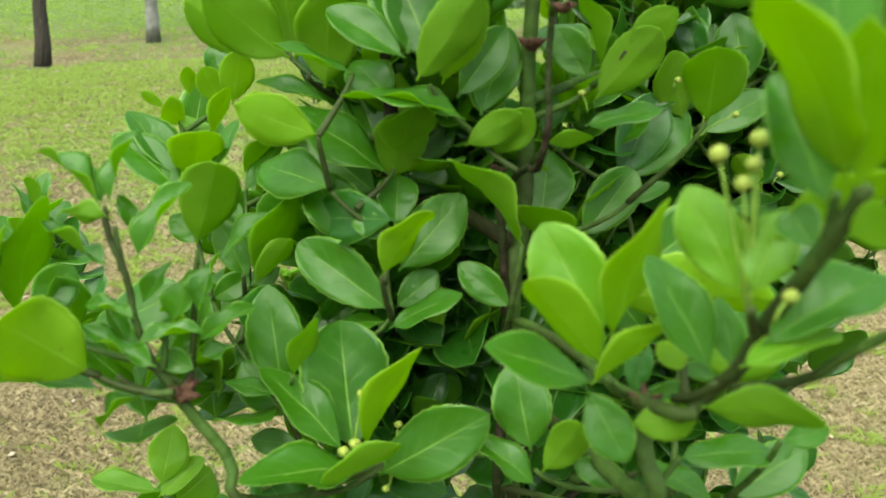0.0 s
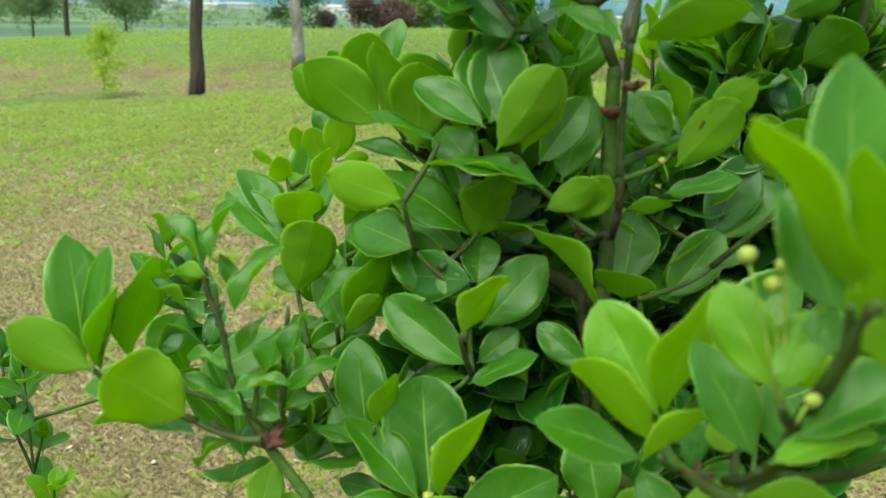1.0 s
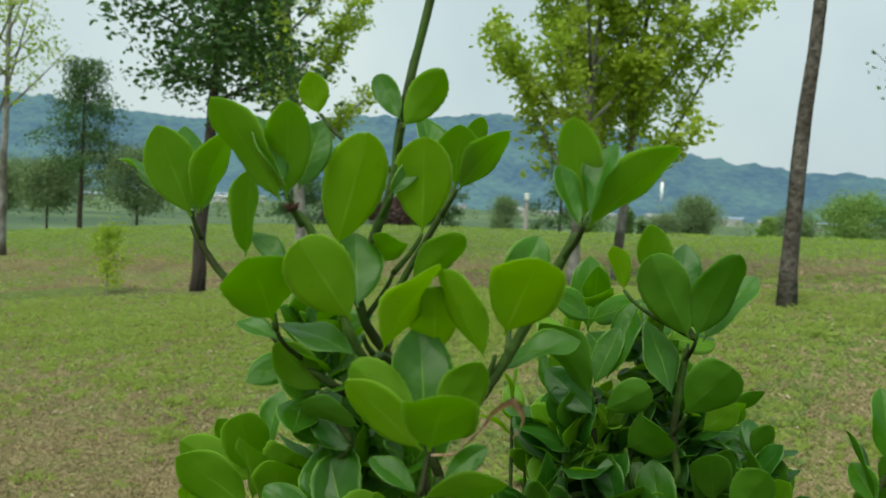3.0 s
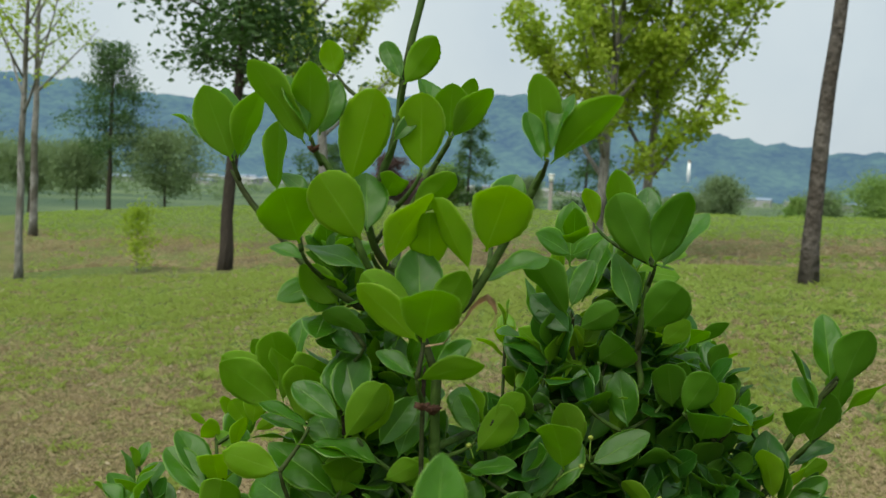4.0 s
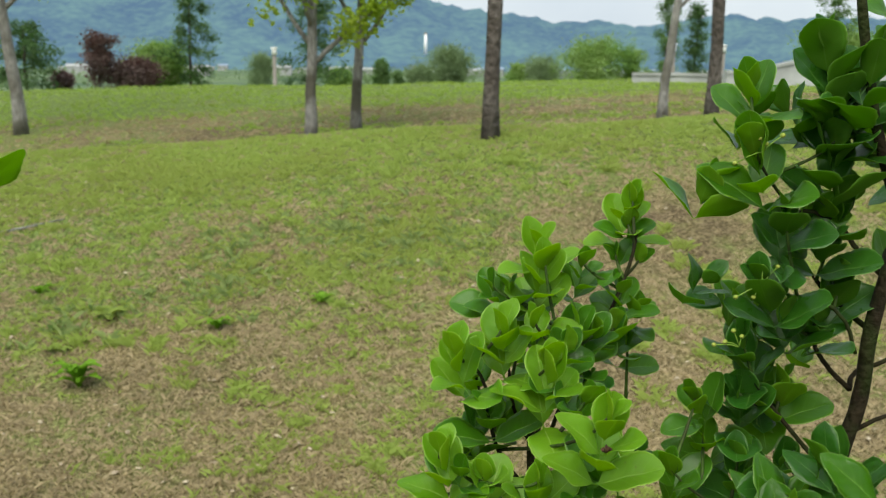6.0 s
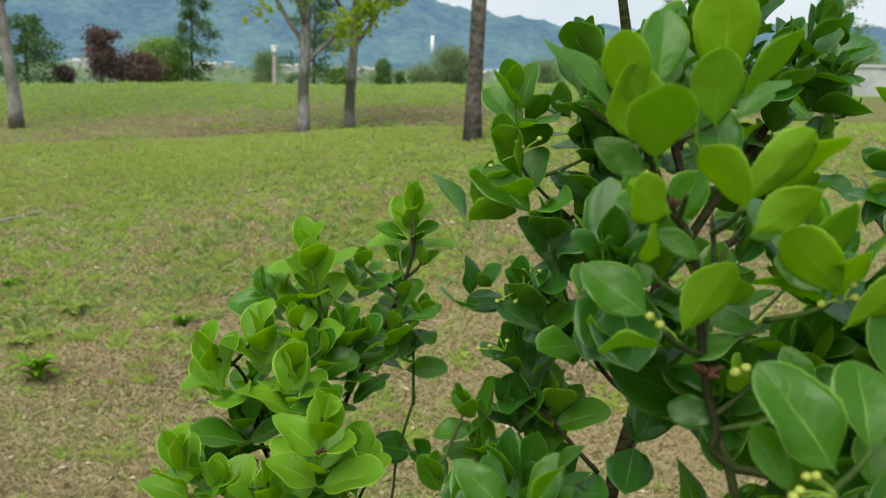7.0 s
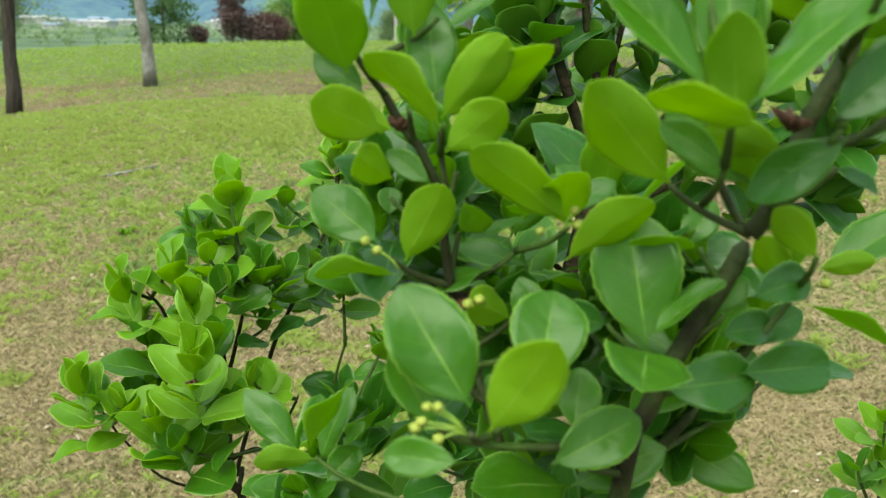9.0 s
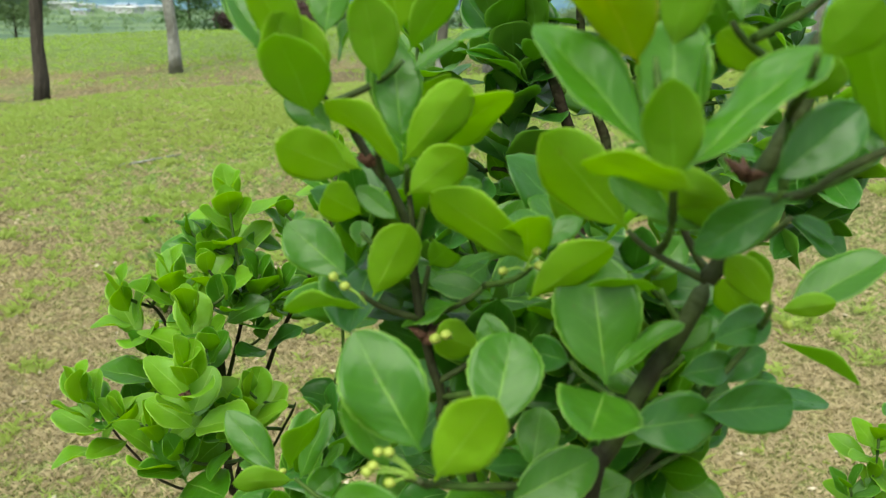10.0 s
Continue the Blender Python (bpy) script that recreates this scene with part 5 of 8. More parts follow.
s1.leaf_at(-0.0184, 0.3640, 1.3279, -77, -9, 0.0329, 0.0151, -7)
s1.leaf_at(-0.0194, 0.4186, 1.3731, 74, 29, 0.0281, 0.0162, 72)
s1.leaf_at(0.0325, 0.3640, 1.3372, -73, 34, 0.0299, 0.0146, -67)
s1.leaf_at(-0.0315, 0.3367, 1.2795, -23, 65, 0.0552, 0.0379, -15)
s1.leaf_at(-0.0341, 0.3276, 1.2844, -71, 42, 0.0491, 0.0226, -15)
s1.leaf_at(-0.0254, 0.3185, 1.2925, 122, 67, 0.0539, 0.0248, -2, "young")
s1.leaf_at(-0.0270, 0.3276, 1.2770, -126, 16, 0.0535, 0.0246, -15)
s1.leaf_at(-0.0194, 0.3185, 1.2803, 104, 38, 0.0528, 0.0271, 73)
s1.leaf_at(-0.0429, 0.3094, 1.2774, 106, 37, 0.0426, 0.0196, -42)
s1.leaf_at(-0.0645, 0.3549, 1.2948, -35, 73, 0.0482, 0.0245, -22)
s1.leaf_at(-0.0565, 0.3367, 1.3129, 130, 71, 0.0316, 0.0145, -2)
s1.leaf_at(-0.0636, 0.3640, 1.2793, -70, 43, 0.0334, 0.0203, -51)
s1.leaf_at(-0.0669, 0.3549, 1.2947, -76, 10, 0.0253, 0.0116, -11)
s1.leaf_at(-0.0572, 0.3640, 1.2655, -77, -1, 0.0264, 0.0128, -59)
s1.leaf_at(0.0406, 0.3185, 1.2938, -44, 70, 0.0361, 0.0235, -45)
s1.leaf_at(0.0438, 0.3049, 1.2932, 116, 61, 0.0298, 0.0151, -90)
s1.leaf_at(0.0427, 0.3094, 1.2842, -73, 34, 0.0316, 0.0146, -21)
s1.leaf_at(0.0525, 0.2593, 1.3667, -64, 55, 0.0406, 0.0236, -67, "young")
s1.leaf_at(0.0497, 0.2457, 1.3641, -109, 48, 0.0387, 0.0178, 47, "young")
s1.leaf_at(0.0533, 0.2548, 1.3686, 155, 75, 0.0506, 0.0233, 16, "young")
s1.leaf_at(0.0487, 0.2503, 1.3559, -107, 24, 0.0384, 0.0177, -33)
s1.leaf_at(0.0462, 0.2412, 1.3593, 112, 50, 0.0311, 0.0143, -34, "young")
s1.leaf_at(0.0644, 0.2639, 1.3460, 29, 74, 0.0185, 0.0091, 14, "dark")
s1.leaf_at(0.0763, 0.2275, 1.3711, -63, 57, 0.0363, 0.0167, -43)
s1.leaf_at(0.0857, 0.2366, 1.3675, -40, 71, 0.0220, 0.0101, -18)
s1.leaf_at(0.0472, 0.2503, 1.3536, 129, -50, 0.0244, 0.0146, 53)
s1.leaf_at(0.0601, 0.2457, 1.3453, 105, 16, 0.0199, 0.0122, -115)
s1.leaf_at(0.0700, 0.2138, 1.3674, 106, 6, 0.0302, 0.0139, -72)
s1.leaf_at(0.0657, 0.2548, 1.3505, 77, 4, 0.0152, 0.0070, 59)
s1.leaf_at(0.0845, 0.2730, 1.3196, 77, 2, 0.0383, 0.0176, 19)
s1.leaf_at(0.0774, 0.3003, 1.2930, -75, 9, 0.0230, 0.0111, -61)
s1.leaf_at(0.1143, 0.3003, 1.2890, 74, 30, 0.0365, 0.0192, 45)
s1.leaf_at(0.0762, 0.2912, 1.3065, 77, -26, 0.0381, 0.0175, 18)
s1.leaf_at(0.1177, 0.2730, 1.3279, 77, 9, 0.0191, 0.0095, 55)
s1.leaf_at(0.0755, 0.2548, 1.3699, -143, -17, 0.0154, 0.0103, 151, "young")
s1.leaf_at(0.0725, 0.2048, 1.4018, -63, 57, 0.0287, 0.0155, -75, "young")
s1.leaf_at(0.0735, 0.2002, 1.4035, 52, 66, 0.0213, 0.0132, 30, "young")
s1.leaf_at(0.0763, 0.1747, 1.4309, -59, 62, 0.0286, 0.0132, -60)
s1.leaf_at(0.0784, 0.1729, 1.4366, -115, 56, 0.0460, 0.0212, 6, "young")
s1.leaf_at(0.0808, 0.1729, 1.4356, -146, 73, 0.0344, 0.0158, -24, "young")
s1.leaf_at(0.0801, 0.1865, 1.4189, -6, 25, 0.0134, 0.0097, -40)
s1.leaf_at(0.0780, 0.2002, 1.3909, 74, 30, 0.0378, 0.0174, 22)
s1.leaf_at(0.0718, 0.1956, 1.3868, 76, 19, 0.0272, 0.0125, 7, "young")
s1.leaf_at(0.0804, 0.1729, 1.4253, 155, 34, 0.0134, 0.0098, -79)
s1.leaf_at(-0.1297, 0.3822, 1.2269, -77, -1, 0.0354, 0.0163, -10, "young")
s1.leaf_at(-0.1282, 0.3822, 1.2301, 31, 70, 0.0294, 0.0197, 43, "young")
s1.leaf_at(-0.1298, 0.3822, 1.2238, 71, 41, 0.0286, 0.0132, 36, "young")
s1.leaf_at(-0.1217, 0.3822, 1.2211, 22, 4, 0.0316, 0.0242, 44, "young")
s1.leaf_at(-0.0924, 0.3738, 1.5883, -132, 67, 0.0468, 0.0255, 74)
s1.leaf_at(-0.0946, 0.3827, 1.5885, -42, 72, 0.0492, 0.0226, 6)
s1.leaf_at(-0.0889, 0.3738, 1.5901, 123, 64, 0.0454, 0.0209, 6)
s1.leaf_at(-0.1034, 0.3738, 1.5963, -75, 37, 0.0385, 0.0177, -3)
s1.leaf_at(-0.0910, 0.3827, 1.5903, 27, 74, 0.0288, 0.0133, 17)
s1.leaf_at(-0.0275, 0.3266, 1.5999, 168, 75, 0.0427, 0.0203, 7)
s1.leaf_at(-0.0300, 0.3266, 1.5983, -119, 57, 0.0515, 0.0237, 37)
s1.leaf_at(-0.0257, 0.3364, 1.6035, 43, 71, 0.0331, 0.0170, 64)
s1.leaf_at(-0.0565, 0.3560, 1.5716, 157, 75, 0.0408, 0.0188, 42)
s1.leaf_at(-0.0252, 0.3167, 1.6053, -64, 59, 0.0351, 0.0162, -6)
s1.leaf_at(-0.0295, 0.3738, 1.6396, -143, 71, 0.0211, 0.0144, 54, "young")
s1.leaf_at(-0.0133, 0.3560, 1.5783, 130, 68, 0.0563, 0.0285, -35, "young")
s1.leaf_at(0.0230, 0.3738, 1.5865, 177, 76, 0.0456, 0.0277, 10, "young")
s1.leaf_at(0.0085, 0.3649, 1.6032, 67, 51, 0.0212, 0.0097, 73)
s1.leaf_at(0.0153, 0.3560, 1.6338, 113, 51, 0.0333, 0.0167, -57)
s1.leaf_at(0.0120, 0.3649, 1.6378, -66, 56, 0.0252, 0.0120, -61)
s1.leaf_at(0.0247, 0.4370, 1.6110, -64, 59, 0.0435, 0.0200, -15)
s1.leaf_at(0.0334, 0.4005, 1.6092, 168, 71, 0.0323, 0.0216, -1)
s1.leaf_at(0.0352, 0.4005, 1.6076, 113, 51, 0.0399, 0.0183, -38)
s1.leaf_at(0.0331, 0.4370, 1.6255, 124, 64, 0.0244, 0.0115, -48)
s1.leaf_at(0.0170, 0.3827, 1.5617, 109, 44, 0.0386, 0.0178, -54)
s1.leaf_at(0.0020, 0.3738, 1.5710, 147, 36, 0.0281, 0.0169, -30)
s1.leaf_at(-0.0388, 0.3471, 1.5441, -179, 44, 0.0490, 0.0334, 31)
s1.leaf_at(-0.0362, 0.3560, 1.5693, -74, 36, 0.0249, 0.0115, -40)
s1.leaf_at(0.0006, 0.3348, 1.5486, -134, 52, 0.0427, 0.0291, 69, "young")
s1.leaf_at(0.0001, 0.3471, 1.5526, -20, 60, 0.0393, 0.0248, -4)
s1.leaf_at(0.0034, 0.3382, 1.5323, -77, 19, 0.0423, 0.0195, -18)
s1.leaf_at(-0.0383, 0.3560, 1.5339, -77, 17, 0.0252, 0.0116, -25)
s1.leaf_at(-0.0256, 0.3827, 1.5054, -110, 44, 0.0334, 0.0203, 94)
s1.leaf_at(0.0143, 0.3382, 1.5355, 117, 60, 0.0497, 0.0229, -13, "young")
s1.leaf_at(0.0341, 0.3560, 1.5320, 172, 54, 0.0400, 0.0250, 4, "young")
s1.leaf_at(0.0596, 0.3382, 1.5353, -118, 59, 0.0434, 0.0200, 30, "young")
s1.leaf_at(0.0669, 0.3427, 1.5459, 152, 51, 0.0503, 0.0318, -27, "young")
s1.leaf_at(0.0666, 0.3649, 1.5522, 50, 68, 0.0395, 0.0220, 58)
s1.leaf_at(0.0628, 0.3560, 1.5276, 74, 26, 0.0403, 0.0185, 23)
s1.leaf_at(0.0962, 0.3364, 1.5947, -159, 75, 0.0452, 0.0208, -1)
s1.leaf_at(0.0992, 0.3364, 1.5934, 110, 44, 0.0498, 0.0229, -27)
s1.leaf_at(0.0964, 0.3167, 1.5942, -59, 63, 0.0265, 0.0122, -23)
s1.leaf_at(0.1000, 0.3213, 1.5986, 38, 72, 0.0331, 0.0152, -4)
s1.leaf_at(0.0351, 0.3348, 1.5038, -26, 74, 0.0454, 0.0271, -14)
s1.leaf_at(0.0407, 0.3167, 1.4997, 162, 44, 0.0508, 0.0307, -11)
s1.leaf_at(0.0378, 0.3167, 1.4995, -110, 43, 0.0437, 0.0201, 66, "young")
s1.leaf_at(0.0328, 0.3303, 1.5103, -108, 37, 0.0362, 0.0185, 94)
s1.leaf_at(0.0412, 0.3348, 1.5042, 116, 59, 0.0393, 0.0198, -61)
s1.leaf_at(0.0386, 0.3167, 1.4798, 104, 21, 0.0389, 0.0179, -46)
s1.leaf_at(0.0455, 0.3258, 1.4851, 71, 39, 0.0234, 0.0107, 67)
s1.leaf_at(0.0352, 0.3258, 1.4782, -75, 28, 0.0268, 0.0123, -25)
s1.leaf_at(-0.0033, 0.3738, 1.4915, -106, 25, 0.0306, 0.0141, 66, "dark")
s1.leaf_at(-0.0069, 0.3827, 1.4761, -73, 39, 0.0330, 0.0189, -59, "dark")
s1.leaf_at(-0.0140, 0.3827, 1.4773, -77, 8, 0.0279, 0.0128, -23)
s1.leaf_at(-0.0303, 0.4005, 1.4815, -67, 36, 0.0207, 0.0126, -56)
s1.leaf_at(-0.0872, 0.4560, 1.4319, -106, 28, 0.0481, 0.0236, 104)
s1.leaf_at(-0.0869, 0.4607, 1.4329, -170, 63, 0.0455, 0.0278, 37)
s1.leaf_at(-0.0829, 0.4655, 1.4464, 18, 75, 0.0376, 0.0173, -2)
s1.leaf_at(-0.1034, 0.4750, 1.4427, -115, 55, 0.0252, 0.0130, 94)
s1.leaf_at(-0.0753, 0.4465, 1.4312, 140, 38, 0.0564, 0.0294, -42)
s1.leaf_at(-0.0169, 0.3738, 1.4414, 1, 59, 0.0365, 0.0254, 17)
s1.leaf_at(-0.0175, 0.3649, 1.4403, -75, 29, 0.0383, 0.0176, -45)
s1.leaf_at(-0.0124, 0.3605, 1.4319, 112, 55, 0.0427, 0.0215, -67)
s1.leaf_at(-0.0232, 0.3738, 1.4220, -42, 30, 0.0313, 0.0202, -30)
s1.leaf_at(0.0028, 0.3560, 1.4216, -77, 7, 0.0467, 0.0215, 2)
s1.leaf_at(-0.0394, 0.3738, 1.4324, -77, 13, 0.0364, 0.0168, -4)
s1.leaf_at(0.0045, 0.3738, 1.4248, 65, 54, 0.0353, 0.0173, 72)
s1.leaf_at(-0.0181, 0.3827, 1.3990, 171, 43, 0.0388, 0.0239, 18)
s1.leaf_at(0.0087, 0.3738, 1.4048, 105, 34, 0.0286, 0.0140, -91)
s1.leaf_at(0.0722, 0.3738, 1.4466, 109, 46, 0.0257, 0.0149, -82)
s1.leaf_at(0.0582, 0.3916, 1.4406, -32, 28, 0.0331, 0.0222, -31)
s1.leaf_at(0.1192, 0.4512, 1.4102, -122, 64, 0.0383, 0.0228, 69)
s1.leaf_at(0.1224, 0.4655, 1.4102, 51, 67, 0.0517, 0.0286, 49)
s1.leaf_at(0.1270, 0.4465, 1.4043, 74, 30, 0.0438, 0.0201, 47)
s1.leaf_at(0.1404, 0.4655, 1.4197, 132, 70, 0.0298, 0.0157, -55)
s1.leaf_at(0.0871, 0.4370, 1.3814, 58, 62, 0.0469, 0.0262, 57, "dark")
s1.leaf_at(0.1001, 0.4560, 1.4183, -45, 40, 0.0326, 0.0224, -44)
s1.leaf_at(0.1063, 0.4690, 1.4959, -115, 56, 0.0539, 0.0248, 44, "dark")
s1.leaf_at(0.1088, 0.4690, 1.4847, -72, 38, 0.0381, 0.0211, -70, "dark")
s1.leaf_at(0.1077, 0.4732, 1.5012, 56, 64, 0.0360, 0.0165, 34)
s1.leaf_at(0.1149, 0.4732, 1.5055, 52, 67, 0.0509, 0.0234, 6)
s1.leaf_at(0.1143, 0.4647, 1.4896, 119, 32, 0.0309, 0.0194, -81, "dark")
s1.leaf_at(0.1559, 0.4512, 1.5346, -118, 59, 0.0508, 0.0272, 66, "dark")
s1.leaf_at(0.1593, 0.4512, 1.5348, 128, 67, 0.0533, 0.0245, -43, "dark")
s1.leaf_at(0.1639, 0.4560, 1.5329, 66, 53, 0.0478, 0.0220, 16)
s1.leaf_at(0.1413, 0.4655, 1.5583, -135, 70, 0.0391, 0.0191, 46)
s1.leaf_at(0.1525, 0.4655, 1.5515, 8, 76, 0.0340, 0.0190, 6, "dark")
s1.leaf_at(0.1499, 0.4560, 1.5010, -51, 67, 0.0437, 0.0201, -18)
s1.leaf_at(0.1553, 0.4465, 1.4955, 143, 43, 0.0429, 0.0271, -57, "dark")
s1.leaf_at(0.1669, 0.4560, 1.4840, 110, 45, 0.0248, 0.0152, -85)
s1.leaf_at(0.1214, 0.4647, 1.5572, -134, 70, 0.0271, 0.0125, 22, "young")
s1.leaf_at(0.1283, 0.4750, 1.4661, 147, 31, 0.0433, 0.0265, -64, "dark")
s1.leaf_at(0.1628, 0.4750, 1.4461, -34, 24, 0.0380, 0.0263, -48, "dark")
s1.leaf_at(0.1778, 0.4750, 1.4398, -160, 60, 0.0384, 0.0225, 21, "dark")
s1.leaf_at(0.1822, 0.4394, 1.4454, 134, 57, 0.0345, 0.0211, -64, "dark")
s1.leaf_at(0.2064, 0.4563, 1.4397, -165, 65, 0.0307, 0.0180, 9)
s1.leaf_at(0.1944, 0.4478, 1.4263, 178, 41, 0.0464, 0.0285, -18, "dark")
s1.leaf_at(0.2146, 0.4750, 1.4282, 165, 33, 0.0290, 0.0218, -53, "young")
s1.leaf_at(0.2899, 0.5092, 1.4558, 138, 71, 0.0447, 0.0264, -38, "dark")
s1.leaf_at(0.2849, 0.5198, 1.4564, -18, 75, 0.0473, 0.0231, -11)
s1.leaf_at(0.2936, 0.5250, 1.4599, 120, 62, 0.0326, 0.0150, -3, "dark")
s1.leaf_at(0.2756, 0.5145, 1.4380, -56, 64, 0.0428, 0.0197, 22, "dark")
s1.leaf_at(0.2764, 0.5145, 1.4361, -66, 54, 0.0264, 0.0156, -59)
s1.leaf_at(0.2624, 0.5092, 1.4177, 171, 50, 0.0435, 0.0260, 0, "dark")
s1.leaf_at(0.3043, 0.5775, 1.4201, 175, 76, 0.0400, 0.0198, -1, "dark")
s1.leaf_at(0.3060, 0.5775, 1.4181, 111, 49, 0.0494, 0.0227, -12)
s1.leaf_at(0.2830, 0.5565, 1.4022, 154, 69, 0.0461, 0.0281, -22, "dark")
s1.leaf_at(0.2737, 0.5670, 1.3812, 73, 32, 0.0367, 0.0169, 17, "dark")
s1.leaf_at(0.2780, 0.5670, 1.3729, 107, 40, 0.0258, 0.0132, -85)
s1.leaf_at(0.2475, 0.4987, 1.3778, -11, 76, 0.0445, 0.0259, 0, "dark")
s1.leaf_at(0.2477, 0.4883, 1.3803, -137, 71, 0.0403, 0.0185, 8, "young")
s1.leaf_at(0.2532, 0.4883, 1.3805, 121, 64, 0.0392, 0.0180, -4, "young")
s1.leaf_at(0.2404, 0.4883, 1.3800, -70, 44, 0.0363, 0.0167, -2, "dark")
s1.leaf_at(0.2550, 0.4883, 1.3787, 74, 29, 0.0332, 0.0152, 72)
s1.leaf_at(0.2672, 0.5040, 1.3618, 74, 24, 0.0309, 0.0195, 73, "dark")
s1.leaf_at(0.2540, 0.4935, 1.3565, 108, 22, 0.0350, 0.0221, 85, "dark")
s1.leaf_at(0.2578, 0.4935, 1.3529, 108, -13, 0.0333, 0.0170, 66)
s1.leaf_at(0.2657, 0.5145, 1.3352, 74, 25, 0.0341, 0.0157, 43, "dark")
s1.leaf_at(0.2580, 0.5145, 1.3309, 62, -62, 0.0346, 0.0159, 50, "dark")
s1.leaf_at(0.2521, 0.5040, 1.3379, 25, -30, 0.0308, 0.0189, 103, "dark")
s1.leaf_at(0.2367, 0.5250, 1.4142, 175, 38, 0.0382, 0.0229, 14)
s1.leaf_at(0.1854, 0.6090, 1.4681, 139, 72, 0.0317, 0.0180, -29, "dark")
s1.leaf_at(0.1810, 0.6090, 1.4659, -124, 64, 0.0364, 0.0167, 52, "dark")
s1.leaf_at(0.1943, 0.5985, 1.4585, 162, 36, 0.0365, 0.0220, -8)
s1.leaf_at(0.2027, 0.6090, 1.4601, 108, 42, 0.0324, 0.0149, -42, "dark")
s1.leaf_at(0.2092, 0.5985, 1.4398, 108, 42, 0.0323, 0.0149, -23, "young")
s1.leaf_at(0.1901, 0.5565, 1.4318, -177, 38, 0.0441, 0.0281, 33, "dark")
s1.leaf_at(0.1955, 0.5670, 1.4265, 130, 25, 0.0365, 0.0204, -69)
s1.leaf_at(0.1719, 0.4883, 1.4311, 131, 70, 0.0432, 0.0237, -34, "dark")
s1.leaf_at(0.1613, 0.4725, 1.3756, 59, 37, 0.0383, 0.0270, 72, "dark")
s1.leaf_at(0.1685, 0.4620, 1.3731, -110, 44, 0.0300, 0.0138, 60, "young")
s1.leaf_at(0.1505, 0.4620, 1.3652, 75, -2, 0.0321, 0.0148, 70)
s1.leaf_at(0.1920, 0.4515, 1.3339, -31, 55, 0.0334, 0.0228, -13, "dark")
s1.leaf_at(0.1938, 0.4515, 1.3339, 111, 54, 0.0368, 0.0169, -19, "dark")
s1.leaf_at(0.1935, 0.4462, 1.3285, -76, 16, 0.0181, 0.0089, -60)
s1.leaf_at(0.1954, 0.4515, 1.3286, 107, -13, 0.0345, 0.0208, 60, "dark")
s1.leaf_at(0.1250, 0.4043, 1.3106, -114, 52, 0.0396, 0.0250, 106)
s1.leaf_at(0.1174, 0.4200, 1.3071, 58, 62, 0.0503, 0.0298, 74)
s1.leaf_at(0.1088, 0.4305, 1.3024, -69, 44, 0.0479, 0.0305, -41)
s1.leaf_at(0.1167, 0.4095, 1.2942, 75, 8, 0.0408, 0.0235, 68)
s1.leaf_at(0.1434, 0.4305, 1.3074, 73, 30, 0.0379, 0.0174, 47)
s1.leaf_at(0.0994, 0.4200, 1.2852, -78, 4, 0.0357, 0.0200, -59)
s1.leaf_at(0.2588, 0.5618, 1.2276, 171, 55, 0.0613, 0.0349, 0, "dark")
s1.leaf_at(0.2563, 0.5775, 1.2249, -21, 75, 0.0439, 0.0270, -11)
s1.leaf_at(0.2623, 0.5670, 1.2230, 71, 39, 0.0419, 0.0197, 64, "dark")
s1.leaf_at(0.2528, 0.5723, 1.2225, -112, 53, 0.0500, 0.0242, 96, "dark")
s1.leaf_at(0.1922, 0.5250, 1.2753, 73, -37, 0.0394, 0.0199, 73, "dark")
s1.leaf_at(0.1840, 0.5040, 1.3588, 104, 26, 0.0327, 0.0188, -91)
s1.leaf_at(0.1973, 0.5145, 1.4223, 25, 8, 0.0367, 0.0263, 67, "dark")
s1.leaf_at(0.0811, 0.4935, 1.3463, 60, 60, 0.0379, 0.0224, 79)
s1.leaf_at(0.1062, 0.5040, 1.3284, 4, 14, 0.0304, 0.0224, 42)
s1.leaf_at(0.1434, 0.4830, 1.3890, 27, 1, 0.0190, 0.0141, 73)
s1.leaf_at(0.2035, 0.5460, 1.3061, 63, 2, 0.0294, 0.0204, 71, "dark")
s1.leaf_at(0.2175, 0.5565, 1.2858, 128, 37, 0.0317, 0.0167, -74, "dark")
s1.leaf_at(0.0759, 0.1800, 1.4437, 4, 76, 0.0405, 0.0202, 25)
s1.leaf_at(0.0821, 0.1850, 1.4427, 62, 58, 0.0186, 0.0113, 75)
s1.leaf_at(0.0736, 0.3300, 1.3653, 72, 34, 0.0475, 0.0253, 72)
s1.leaf_at(0.0636, 0.3250, 1.3579, 103, 11, 0.0616, 0.0283, -71, "young")
s1.leaf_at(0.0978, 0.3500, 1.3299, 75, 21, 0.0559, 0.0322, 67)
s1.leaf_at(0.1069, 0.3400, 1.3278, 109, 12, 0.0337, 0.0199, -110)
s1.leaf_at(-0.0508, 0.3600, 1.4083, -106, 18, 0.0354, 0.0208, 106, "young")
s1.leaf_at(-0.0470, 0.3700, 1.3843, -52, 6, 0.0478, 0.0248, -50)
s1.leaf_at(-0.0188, 0.3600, 1.3747, -56, -9, 0.0498, 0.0243, -71, "dark")
s1.leaf_at(0.0752, 0.2000, 1.4157, 106, 40, 0.0326, 0.0150, -65, "young")
s1.leaf_at(-0.1677, 0.3000, 1.3458, -40, 71, 0.0533, 0.0245, 6)
s1.leaf_at(-0.1610, 0.2950, 1.3473, 8, 76, 0.0488, 0.0224, -20)
s1.leaf_at(-0.1611, 0.3000, 1.3428, 126, 70, 0.0444, 0.0204, 36)
s1.leaf_at(-0.1581, 0.2900, 1.3485, -108, 32, 0.0355, 0.0202, 116)
